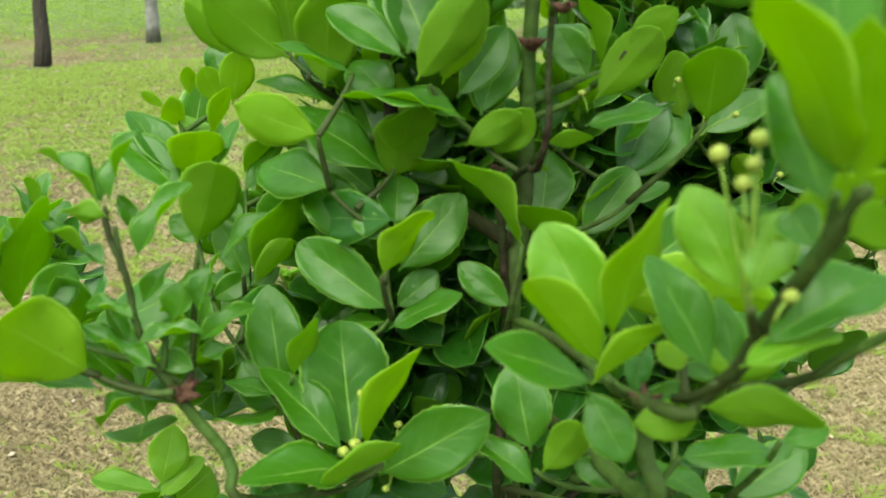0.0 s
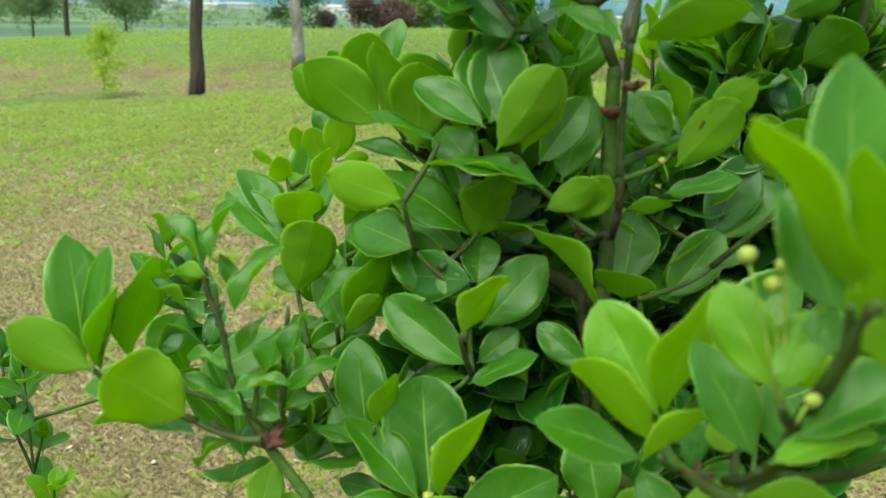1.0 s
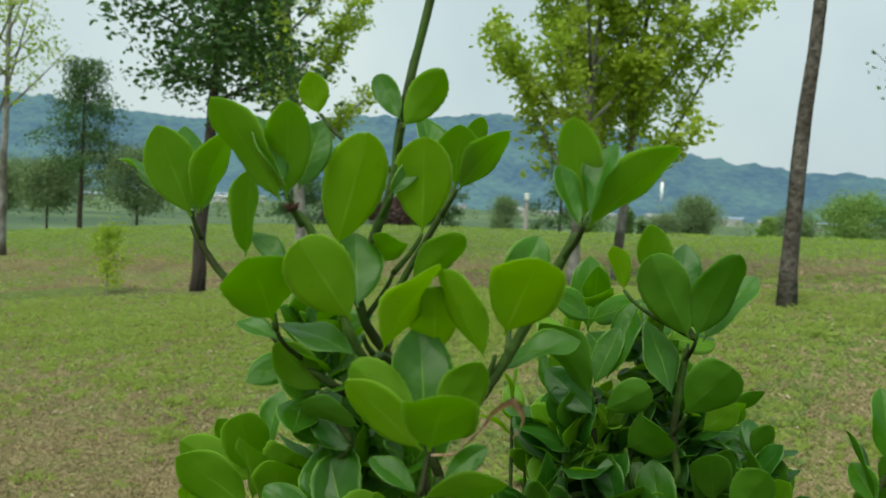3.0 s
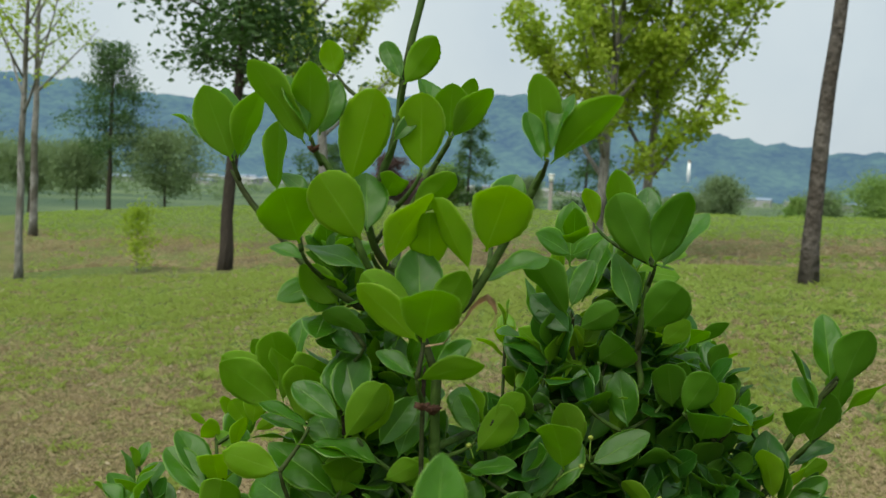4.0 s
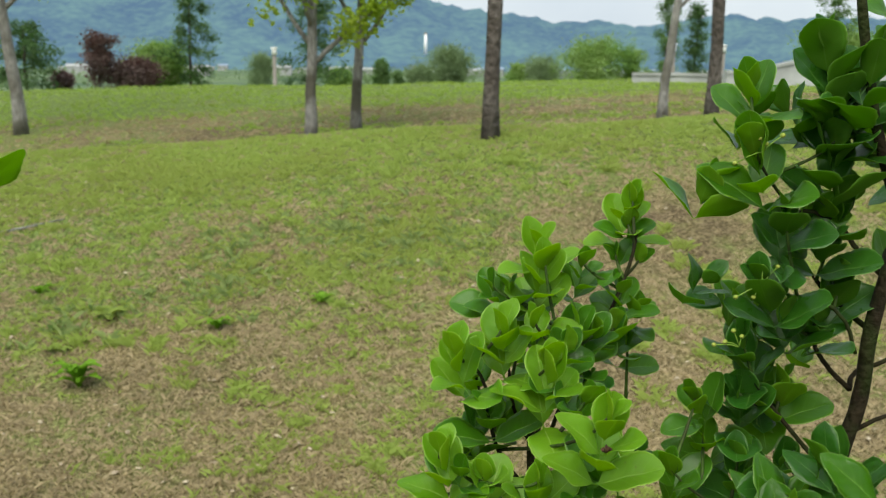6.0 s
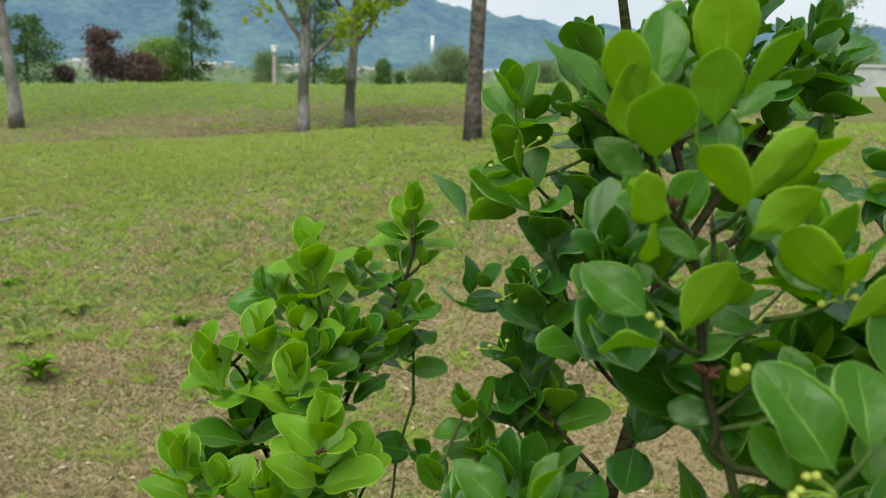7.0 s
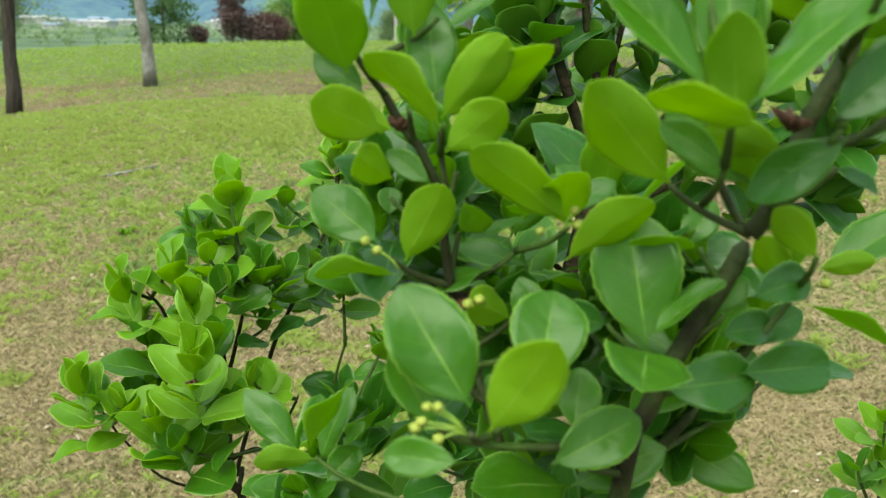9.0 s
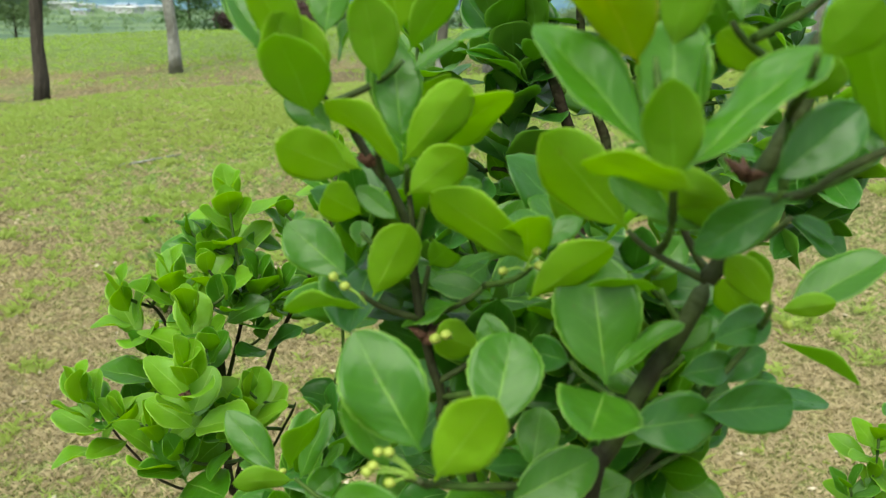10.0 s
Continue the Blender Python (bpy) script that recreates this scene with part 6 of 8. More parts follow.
s1.twig(0.258, 0.570, 1.225, 0.137, 0.494, 1.209)
s1.twig(-0.127, 0.382, 1.225, 0.050, 0.427, 1.179)
s1.twig(-0.057, 0.364, 1.266, -0.092, 0.391, 1.216)
s1.twig(0.192, 0.525, 1.275, 0.206, 0.525, 1.260)
s1.twig(-0.043, 0.309, 1.277, -0.015, 0.356, 1.265)
s1.twig(-0.028, 0.326, 1.283, -0.034, 0.337, 1.267)
s1.twig(0.099, 0.420, 1.285, 0.043, 0.409, 1.245)
s1.twig(0.217, 0.557, 1.286, 0.206, 0.525, 1.260)
s1.twig(0.114, 0.300, 1.289, 0.034, 0.382, 1.239)
s1.twig(-0.065, 0.358, 1.290, -0.057, 0.364, 1.266)
s1.twig(0.042, 0.311, 1.290, 0.082, 0.333, 1.269)
s1.twig(0.077, 0.296, 1.300, 0.058, 0.320, 1.282)
s1.twig(0.109, 0.430, 1.302, 0.099, 0.420, 1.285)
s1.twig(0.120, 0.411, 1.304, 0.099, 0.420, 1.285)
s1.twig(0.203, 0.546, 1.306, 0.217, 0.557, 1.286)
s1.twig(0.143, 0.430, 1.307, 0.099, 0.420, 1.285)
s1.twig(-0.057, 0.337, 1.313, -0.065, 0.358, 1.290)
s1.twig(0.085, 0.273, 1.320, 0.075, 0.273, 1.304)
s1.twig(-0.106, 0.400, 1.320, -0.063, 0.359, 1.285)
s1.twig(-0.093, 0.419, 1.324, -0.089, 0.384, 1.306)
s1.twig(-0.120, 0.328, 1.325, -0.096, 0.328, 1.309)
s1.twig(-0.115, 0.301, 1.326, -0.094, 0.309, 1.313)
s1.twig(-0.094, 0.322, 1.327, -0.094, 0.309, 1.313)
s1.twig(0.118, 0.273, 1.328, 0.114, 0.300, 1.289)
s1.twig(0.106, 0.504, 1.328, 0.140, 0.494, 1.307)
s1.twig(0.102, 0.345, 1.329, 0.098, 0.317, 1.279)
s1.twig(-0.019, 0.364, 1.330, -0.060, 0.345, 1.304)
s1.twig(0.194, 0.450, 1.331, 0.143, 0.430, 1.307)
s1.twig(-0.164, 0.337, 1.333, -0.110, 0.328, 1.318)
s1.twig(0.262, 0.514, 1.333, 0.222, 0.525, 1.301)
s1.twig(-0.089, 0.391, 1.337, -0.091, 0.405, 1.317)
s1.twig(0.032, 0.364, 1.337, 0.032, 0.382, 1.318)
s1.twig(-0.100, 0.312, 1.339, -0.101, 0.309, 1.325)
s1.twig(0.038, 0.400, 1.344, 0.036, 0.391, 1.323)
s1.twig(0.064, 0.264, 1.346, 0.073, 0.273, 1.334)
s1.twig(-0.162, 0.296, 1.346, -0.121, 0.300, 1.326)
s1.twig(0.081, 0.493, 1.346, 0.106, 0.504, 1.328)
s1.twig(-0.116, 0.411, 1.352, -0.106, 0.400, 1.320)
s1.twig(0.258, 0.499, 1.352, 0.262, 0.514, 1.333)
s1.twig(-0.023, 0.350, 1.353, -0.019, 0.364, 1.330)
s1.twig(0.053, 0.250, 1.358, 0.066, 0.266, 1.344)
s1.twig(0.184, 0.504, 1.359, 0.180, 0.523, 1.318)
s1.twig(0.054, 0.403, 1.361, 0.057, 0.407, 1.347)
s1.twig(0.069, 0.327, 1.362, 0.049, 0.326, 1.338)
s1.twig(-0.020, 0.370, 1.363, -0.022, 0.353, 1.349)
s1.twig(-0.101, 0.452, 1.364, -0.093, 0.419, 1.324)
s1.twig(0.035, 0.364, 1.365, 0.032, 0.364, 1.337)
s1.twig(0.077, 0.226, 1.369, 0.072, 0.244, 1.355)
s1.twig(0.075, 0.255, 1.370, 0.074, 0.241, 1.358)
s1.twig(0.160, 0.466, 1.371, 0.159, 0.480, 1.356)
s1.twig(-0.116, 0.420, 1.373, -0.116, 0.411, 1.352)
s1.twig(-0.029, 0.410, 1.373, -0.019, 0.364, 1.330)
s1.twig(0.276, 0.567, 1.377, 0.256, 0.567, 1.359)
s1.twig(-0.068, 0.455, 1.377, -0.099, 0.445, 1.356)
s1.twig(0.085, 0.400, 1.378, 0.054, 0.404, 1.358)
s1.twig(-0.119, 0.317, 1.378, -0.114, 0.309, 1.364)
s1.twig(0.249, 0.490, 1.379, 0.258, 0.499, 1.352)
s1.twig(-0.016, 0.419, 1.380, -0.027, 0.400, 1.365)
s1.twig(0.089, 0.437, 1.381, 0.098, 0.437, 1.350)
s1.twig(-0.047, 0.370, 1.384, -0.020, 0.370, 1.363)
s1.twig(0.143, 0.483, 1.389, 0.160, 0.466, 1.371)
s1.twig(-0.021, 0.385, 1.391, -0.036, 0.370, 1.376)
s1.twig(-0.113, 0.437, 1.392, -0.116, 0.420, 1.373)
s1.twig(-0.033, 0.428, 1.395, -0.016, 0.419, 1.380)
s1.twig(-0.134, 0.452, 1.396, -0.116, 0.420, 1.373)
s1.twig(0.074, 0.200, 1.400, 0.082, 0.215, 1.387)
s1.twig(0.048, 0.437, 1.401, 0.091, 0.437, 1.375)
s1.twig(0.283, 0.557, 1.402, 0.277, 0.567, 1.388)
s1.twig(0.043, 0.382, 1.406, 0.037, 0.391, 1.393)
s1.twig(-0.115, 0.460, 1.406, -0.130, 0.446, 1.392)
s1.twig(0.015, 0.378, 1.407, 0.032, 0.371, 1.395)
s1.twig(0.123, 0.454, 1.408, 0.147, 0.479, 1.385)
s1.twig(-0.051, 0.360, 1.408, -0.047, 0.370, 1.384)
s1.twig(-0.013, 0.419, 1.414, -0.024, 0.410, 1.398)
s1.twig(0.237, 0.525, 1.414, 0.256, 0.525, 1.398)
s1.twig(-0.055, 0.437, 1.417, -0.033, 0.428, 1.395)
s1.twig(0.262, 0.509, 1.418, 0.256, 0.525, 1.398)
s1.twig(0.100, 0.456, 1.418, 0.128, 0.459, 1.404)
s1.twig(0.112, 0.387, 1.418, 0.085, 0.400, 1.378)
s1.twig(0.305, 0.578, 1.419, 0.288, 0.567, 1.402)
s1.twig(0.197, 0.514, 1.422, 0.200, 0.502, 1.360)
s1.twig(0.145, 0.460, 1.424, 0.128, 0.459, 1.404)
s1.twig(-0.064, 0.415, 1.426, -0.050, 0.435, 1.413)
s1.twig(0.215, 0.475, 1.428, 0.198, 0.510, 1.397)
s1.twig(0.193, 0.562, 1.429, 0.198, 0.510, 1.397)
s1.twig(-0.007, 0.368, 1.430, 0.015, 0.378, 1.407)
s1.twig(0.061, 0.384, 1.431, 0.036, 0.391, 1.415)
s1.twig(-0.039, 0.374, 1.432, -0.051, 0.360, 1.408)
s1.twig(0.200, 0.452, 1.433, 0.208, 0.489, 1.416)
s1.twig(0.079, 0.178, 1.433, 0.082, 0.185, 1.420)
s1.twig(-0.083, 0.457, 1.436, -0.055, 0.437, 1.417)
s1.twig(0.276, 0.514, 1.437, 0.269, 0.525, 1.421)
s1.twig(0.124, 0.455, 1.439, 0.145, 0.460, 1.424)
s1.twig(0.171, 0.479, 1.439, 0.141, 0.460, 1.420)
s1.twig(0.209, 0.598, 1.440, 0.194, 0.551, 1.423)
s1.twig(-0.103, 0.475, 1.443, -0.115, 0.460, 1.406)
s1.twig(0.182, 0.439, 1.445, 0.200, 0.452, 1.433)
s1.twig(0.072, 0.374, 1.447, 0.061, 0.384, 1.431)
s1.twig(0.289, 0.518, 1.457, 0.282, 0.525, 1.444)
s1.twig(0.191, 0.606, 1.463, 0.209, 0.598, 1.440)
s1.twig(0.128, 0.475, 1.466, 0.133, 0.475, 1.442)
s1.twig(0.037, 0.321, 1.479, 0.037, 0.340, 1.461)
s1.twig(-0.030, 0.400, 1.482, -0.035, 0.410, 1.457)
s1.twig(-0.008, 0.380, 1.482, -0.035, 0.410, 1.457)
s1.twig(0.157, 0.453, 1.493, 0.153, 0.470, 1.477)
s1.twig(0.110, 0.470, 1.495, 0.108, 0.489, 1.481)
s1.twig(0.039, 0.327, 1.500, 0.037, 0.321, 1.479)
s1.twig(-0.026, 0.383, 1.505, -0.008, 0.380, 1.482)
s1.twig(0.034, 0.356, 1.532, 0.055, 0.349, 1.517)
s1.twig(0.160, 0.453, 1.534, 0.157, 0.470, 1.520)
s1.twig(0.063, 0.346, 1.536, 0.058, 0.349, 1.521)
s1.twig(-0.039, 0.352, 1.539, -0.035, 0.383, 1.520)
s1.twig(0.005, 0.340, 1.542, 0.005, 0.360, 1.530)
s1.twig(0.067, 0.365, 1.552, 0.068, 0.349, 1.537)
s1.twig(0.147, 0.465, 1.555, 0.160, 0.453, 1.534)
s1.twig(0.121, 0.465, 1.557, 0.160, 0.453, 1.534)
s1.twig(0.009, 0.378, 1.566, -0.002, 0.374, 1.545)
s1.twig(-0.046, 0.356, 1.570, -0.039, 0.352, 1.539)
s1.twig(-0.013, 0.356, 1.578, -0.004, 0.370, 1.565)
s1.twig(0.023, 0.374, 1.586, 0.009, 0.378, 1.566)
s1.twig(-0.094, 0.377, 1.591, -0.091, 0.383, 1.577)
s1.twig(0.098, 0.328, 1.595, 0.090, 0.349, 1.580)
s1.twig(-0.027, 0.327, 1.602, -0.025, 0.340, 1.588)
s1.twig(0.009, 0.365, 1.603, 0.003, 0.370, 1.591)
s1.twig(0.034, 0.400, 1.608, 0.026, 0.406, 1.594)
s1.twig(0.029, 0.437, 1.618, 0.029, 0.406, 1.599)
s1.twig(0.014, 0.360, 1.636, 0.010, 0.370, 1.621)
s1.twig(-0.029, 0.374, 1.640, 0.009, 0.370, 1.614)
s1.buds((-0.0299, 0.3140, 1.2874), [(-0.0263, 0.3139, 1.3173), (-0.0288, 0.3140, 1.2961), (-0.0331, 0.3140, 1.2922)], .0022)
s1.buds((-0.0152, 0.3276, 1.2698), [(-0.0127, 0.3276, 1.2979), (-0.0113, 0.3276, 1.2909), (-0.0168, 0.3276, 1.2684)], .0018)
s1.buds((0.0758, 0.2048, 1.3933), [(0.0627, 0.2048, 1.4352), (0.0711, 0.2048, 1.4333), (0.0693, 0.2048, 1.4286), (0.0715, 0.2048, 1.4392)], .0021)
s1.buds((0.0743, 0.1865, 1.4017), [(0.0770, 0.1865, 1.4078)], .0021)
s1.buds((0.0600, 0.3822, 1.4200), [(0.0568, 0.3822, 1.4282)], .0018)
s1.buds((0.1015, 0.4095, 1.4286), [(0.1034, 0.4095, 1.4332)], .0018)
s1.buds((0.1090, 0.3822, 1.4129), [(0.1226, 0.3822, 1.4226)], .0018)
s1.buds((0.1262, 0.4410, 1.4080), [(0.1262, 0.4410, 1.4232)], .002)
s1.buds((0.1248, 0.4043, 1.3071), [(0.1271, 0.4043, 1.3191), (0.1439, 0.4043, 1.3316), (0.1448, 0.4042, 1.3165)], .002)
s1.buds((0.1447, 0.4410, 1.3177), [(0.1452, 0.4410, 1.3303)], .0018)
s1.buds((0.1688, 0.4515, 1.3794), [(0.1718, 0.4515, 1.3847)], .0018)
s1.scar((-0.094, 0.309, 1.315), 0.006)
s1.scar((0.034, 0.382, 1.446), 0.005)
s1.scar((0.066, 0.255, 1.348), 0.004)
s1.scar((0.025, 0.400, 1.389), 0.004)
s1.scar((0.039, 0.326, 1.463), 0.004)
s1.scar((-0.025, 0.325, 1.595), 0.003)
s1.thicken(130, 0.045, ("mature", "mature", "dark"), (0.02, 0.09), (0.0, 0.06), 0.03, 1.47, 1.36, 0.24, 0.36, -0.05)
# low inner shoots all dark: the shrub's shade is put into their colour
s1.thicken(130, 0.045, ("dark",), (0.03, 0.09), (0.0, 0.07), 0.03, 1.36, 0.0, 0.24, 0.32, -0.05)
s1.thicken(14, 0.042, ("mature",), (0.02, 0.05), (0.0, 0.04), 0.015, 1.42, 0.0, -0.05, 0.28)
s1.thicken(36, 0.042, ("mature", "mature", "young"), (0.01, 0.06), (0.01, 0.06), 0.02, 1.56, 1.46, 0.24, 0.39)
# dark leaf colour stands in for the shaded core of the shrub
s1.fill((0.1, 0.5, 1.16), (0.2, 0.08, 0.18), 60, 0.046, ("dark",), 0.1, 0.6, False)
s1.skirt(0.2, 0.3, 1.0, 90, 4)
s1.thicken(50, 0.042, ("dark",), (0.01, 0.07), (0.0, 0.06), 0.015, 1.5, 1.28, 0.19, 0.3, 0.12)
s1.thicken(26, 0.042, ("mature",), (0.01, 0.05), (0.0, 0.06), 0.02, 1.56, 1.46, 0.0, 0.30, -0.12)
s1.thicken(12, 0.042, ("mature", "dark"), (0.01, 0.05), (0.0, 0.06), 0.02, 1.56, 1.46, 0.24, 0.30, 0.1)
s1.thicken(26, 0.042, ("mature", "mature", "young"), (0.01, 0.05), (0.0, 0.05), 0.03, 1.48, 1.36, 0.24, 0.33, -0.06)
s1.fill((0.20, 0.47, 1.38), (0.07, 0.05, 0.10), 46, 0.044, ("dark",), 0.1, 0.6, False)
# shoots that close the gap between its two leaders
for x, y, z, size, pairs, tone, tilt in ((0.095, 0.480, 1.477, 0.050, 3, "dark", -0.3), (0.084, 0.460, 1.441, 0.048, 3, "dark", 0.2), (0.058, 0.530, 1.478, 0.040, 3, "young", -0.1),
                                         (0.091, 0.550, 1.521, 0.040, 2, "young", 0.2), (0.121, 0.470, 1.442, 0.050, 3, "dark", 0.1), (0.056, 0.450, 1.428, 0.048, 3, "mature", -0.2),
                                         (0.080, 0.470, 1.420, 0.048, 3, "dark", 0.1), (0.069, 0.520, 1.450, 0.046, 3, "mature", 0.0), (0.086, 0.520, 1.499, 0.046, 3, "mature", 0.1),
                                         (0.135, 0.500, 1.468, 0.048, 3, "dark", 0.2)):
    s1.twig(x, y, z, 0.07 + (x - 0.07) * 0.3, 0.47, z - 0.12)
    s1.shoot(x, y, z, size, pairs, tone, tilt, 0.8)
s1.dry_leaf([(0.0405, 0.3220, 1.4960), (0.0520, 0.3120, 1.5000), (0.0643, 0.3004, 1.5148), (0.0673, 0.3004, 1.5198), (0.0709, 0.2986, 1.5233), (0.0747, 0.2977, 1.5255), (0.0781, 0.2977, 1.5226), (0.0794, 0.3004, 1.5185), (0.0778, 0.3022, 1.5140), (0.0757, 0.3032, 1.5116)], 0.0036)
s1.close()

s0 = Shrub((-0.42, 0.64, 0.0), "low spindle shrub with dark leaves at the row's end", (-0.42, 0.62, 0.95), 4)
s0.twig(-0.408, 0.600, 1.197, -0.420, 0.620, 0.950)
s0.shoot(-0.408, 0.600, 1.197, 0.040, 4, "mature", .2)
s0.twig(-0.425, 0.600, 1.156, -0.413, 0.608, 1.098)
s0.shoot(-0.425, 0.600, 1.156, 0.040, 3, "dark", 0)
s0.twig(-0.410, 0.620, 1.127, -0.413, 0.608, 1.098)
s0.shoot(-0.410, 0.620, 1.127, 0.035, 3, "mature", .3)
s0.twig(-0.390, 0.600, 1.093, -0.420, 0.620, 0.950)
s0.shoot(-0.390, 0.600, 1.093, 0.040, 3, "young", .3)
s0.twig(-0.441, 0.620, 1.201, -0.425, 0.600, 1.156)
s0.shoot(-0.441, 0.620, 1.201, 0.045, 3, "dark", 0)
s0.twig(-0.273, 0.620, 1.277, -0.408, 0.600, 1.197)
s0.shoot(-0.273, 0.620, 1.277, 0.050, 4, "dark", .2)
s0.twig(-0.251, 0.600, 1.236, -0.410, 0.604, 1.148)
s0.shoot(-0.251, 0.600, 1.236, 0.050, 4, "dark", .2)
s0.twig(-0.289, 0.620, 1.309, -0.273, 0.620, 1.277)
s0.shoot(-0.289, 0.620, 1.309, 0.050, 4, "mature", .1)
s0.skirt(0.12, 0.35, 0.95, 26, 3)
s0.close()

s2 = Shrub((0.72, 0.64, 0.0), "small spindle shrub with fresh yellow-green leaf rosettes", (0.69, 0.64, 1.08), 6)
s2.round = True
s2.limb([(0.690, 0.640, 1.080), (0.686, 0.647, 1.104), (0.682, 0.634, 1.127), (0.681, 0.634, 1.167), (0.680, 0.634, 1.219), (0.678, 0.634, 1.257)], 0.0037, 0.0031, BROWN_STEM)
s2.limb([(0.680, 0.634, 1.215), (0.666, 0.634, 1.243), (0.661, 0.634, 1.280)], 0.0019, 0.0011, BROWN_STEM)
s2.limb([(0.683, 0.634, 1.215), (0.693, 0.634, 1.252), (0.705, 0.634, 1.297)], 0.0019, 0.0011, BROWN_STEM)
s2.limb([(0.670, 0.624, 1.187), (0.650, 0.624, 1.220), (0.643, 0.624, 1.262), (0.626, 0.624, 1.289)], 0.0019, 0.0011, BROWN_STEM)
s2.limb([(0.685, 0.642, 1.113), (0.682, 0.666, 1.119), (0.679, 0.670, 1.125), (0.710, 0.670, 1.225), (0.730, 0.670, 1.270), (0.757, 0.670, 1.329), (0.769, 0.670, 1.376)], 0.0022, 0.0014, BROWN_STEM)
s2.limb([(0.686, 0.647, 1.104), (0.716, 0.674, 1.115), (0.746, 0.680, 1.126), (0.759, 0.680, 1.190), (0.772, 0.680, 1.237)], 0.0014, 0.0011, GREEN_STEM)
s2.limb([(0.682, 0.634, 1.143), (0.699, 0.639, 1.152), (0.716, 0.624, 1.161), (0.733, 0.624, 1.189), (0.742, 0.624, 1.208)], 0.0015, 0.0010, BROWN_STEM)
s2.limb([(0.684, 0.640, 1.118), (0.664, 0.637, 1.125), (0.644, 0.614, 1.132), (0.609, 0.614, 1.162), (0.587, 0.614, 1.195)], 0.0014, 0.0009, BROWN_STEM)
s2.twig(0.767, 0.680, 1.402, 0.767, 0.670, 1.367)
s2.shoot(0.767, 0.680, 1.402, 0.037, 5, "young", .05, 0.92)
s2.twig(0.764, 0.680, 1.381, 0.767, 0.670, 1.367)
s2.shoot(0.764, 0.680, 1.381, 0.032, 2, "mature", 0, 0.92)
s2.twig(0.755, 0.680, 1.355, 0.759, 0.670, 1.338)
s2.shoot(0.755, 0.680, 1.355, 0.031, 2, "mature", -.3, 0.92)
s2.twig(0.775, 0.680, 1.352, 0.759, 0.670, 1.338)
s2.shoot(0.775, 0.680, 1.352, 0.031, 1, "mature", .4, 0.92)
s2.twig(0.759, 0.670, 1.329, 0.746, 0.670, 1.305)
s2.shoot(0.759, 0.670, 1.329, 0.036, 3, "mature", 0, 0.92)
s2.twig(0.777, 0.680, 1.312, 0.741, 0.670, 1.294)
s2.shoot(0.777, 0.680, 1.312, 0.031, 3, "mature", .4, 0.92)
s2.twig(0.751, 0.660, 1.300, 0.735, 0.670, 1.282)
s2.shoot(0.751, 0.660, 1.300, 0.047, 3, "mature", .1, 0.92)
s2.twig(0.769, 0.680, 1.280, 0.770, 0.680, 1.228)
s2.shoot(0.769, 0.680, 1.280, 0.034, 3, "mature", .3, 0.92)
s2.twig(0.725, 0.670, 1.352, 0.757, 0.670, 1.329)
s2.shoot(0.725, 0.670, 1.352, 0.036, 4, "mature", .1, 0.92)
s2.twig(0.689, 0.645, 1.357, 0.702, 0.634, 1.288)
s2.shoot(0.689, 0.645, 1.357, 0.047, 5, "young", .05, 0.92)
s2.twig(0.686, 0.655, 1.373, 0.689, 0.645, 1.357)
s2.shoot(0.686, 0.655, 1.373, 0.039, 3, "young", 0, 0.92)
s2.twig(0.715, 0.630, 1.311, 0.702, 0.634, 1.288)
s2.shoot(0.715, 0.630, 1.311, 0.047, 4, "mature", .2, 0.92)
s2.twig(0.729, 0.640, 1.301, 0.702, 0.634, 1.288)
s2.shoot(0.729, 0.640, 1.301, 0.039, 3, "mature", .4, 0.92)
s2.twig(0.665, 0.660, 1.332, 0.710, 0.632, 1.302)
s2.shoot(0.665, 0.660, 1.332, 0.039, 3, "mature", -.1, 0.92)
s2.twig(0.651, 0.660, 1.336, 0.683, 0.649, 1.320)
s2.shoot(0.651, 0.660, 1.336, 0.039, 3, "mature", -.2, 0.92)
s2.twig(0.651, 0.610, 1.316, 0.629, 0.624, 1.283)
s2.shoot(0.651, 0.610, 1.316, 0.044, 4, "young", -.1, 0.92)
s2.twig(0.677, 0.620, 1.318, 0.702, 0.634, 1.288)
s2.shoot(0.677, 0.620, 1.318, 0.043, 3, "young", 0, 0.92)
s2.twig(0.679, 0.570, 1.303, 0.663, 0.634, 1.265)
s2.shoot(0.679, 0.570, 1.303, 0.044, 5, "young", 0, 0.92)
s2.twig(0.697, 0.600, 1.304, 0.673, 0.596, 1.288)
s2.shoot(0.697, 0.600, 1.304, 0.042, 3, "mature", .2, 0.92)
s2.twig(0.702, 0.500, 1.291, 0.654, 0.624, 1.214)
s2.shoot(0.702, 0.500, 1.291, 0.044, 5, "young", .05, 0.92)
s2.twig(0.700, 0.550, 1.283, 0.683, 0.550, 1.260)
s2.shoot(0.700, 0.550, 1.283, 0.042, 3, "mature", .2, 0.92)
s2.twig(0.616, 0.600, 1.303, 0.629, 0.624, 1.283)
s2.shoot(0.616, 0.600, 1.303, 0.043, 4, "young", -.2, 0.92)
s2.twig(0.638, 0.590, 1.262, 0.647, 0.624, 1.237)
s2.shoot(0.638, 0.590, 1.262, 0.042, 3, "mature", -.2, 0.92)
s2.twig(0.601, 0.550, 1.250, 0.591, 0.614, 1.188)
s2.shoot(0.601, 0.550, 1.250, 0.043, 5, "young", -.2, 0.92)
s2.twig(0.631, 0.550, 1.229, 0.596, 0.614, 1.182)
s2.shoot(0.631, 0.550, 1.229, 0.037, 3, "young", -.1, 0.92)
s2.twig(0.615, 0.550, 1.233, 0.624, 0.563, 1.219)
s2.shoot(0.615, 0.550, 1.233, 0.036, 2, "mature", 0, 0.92)
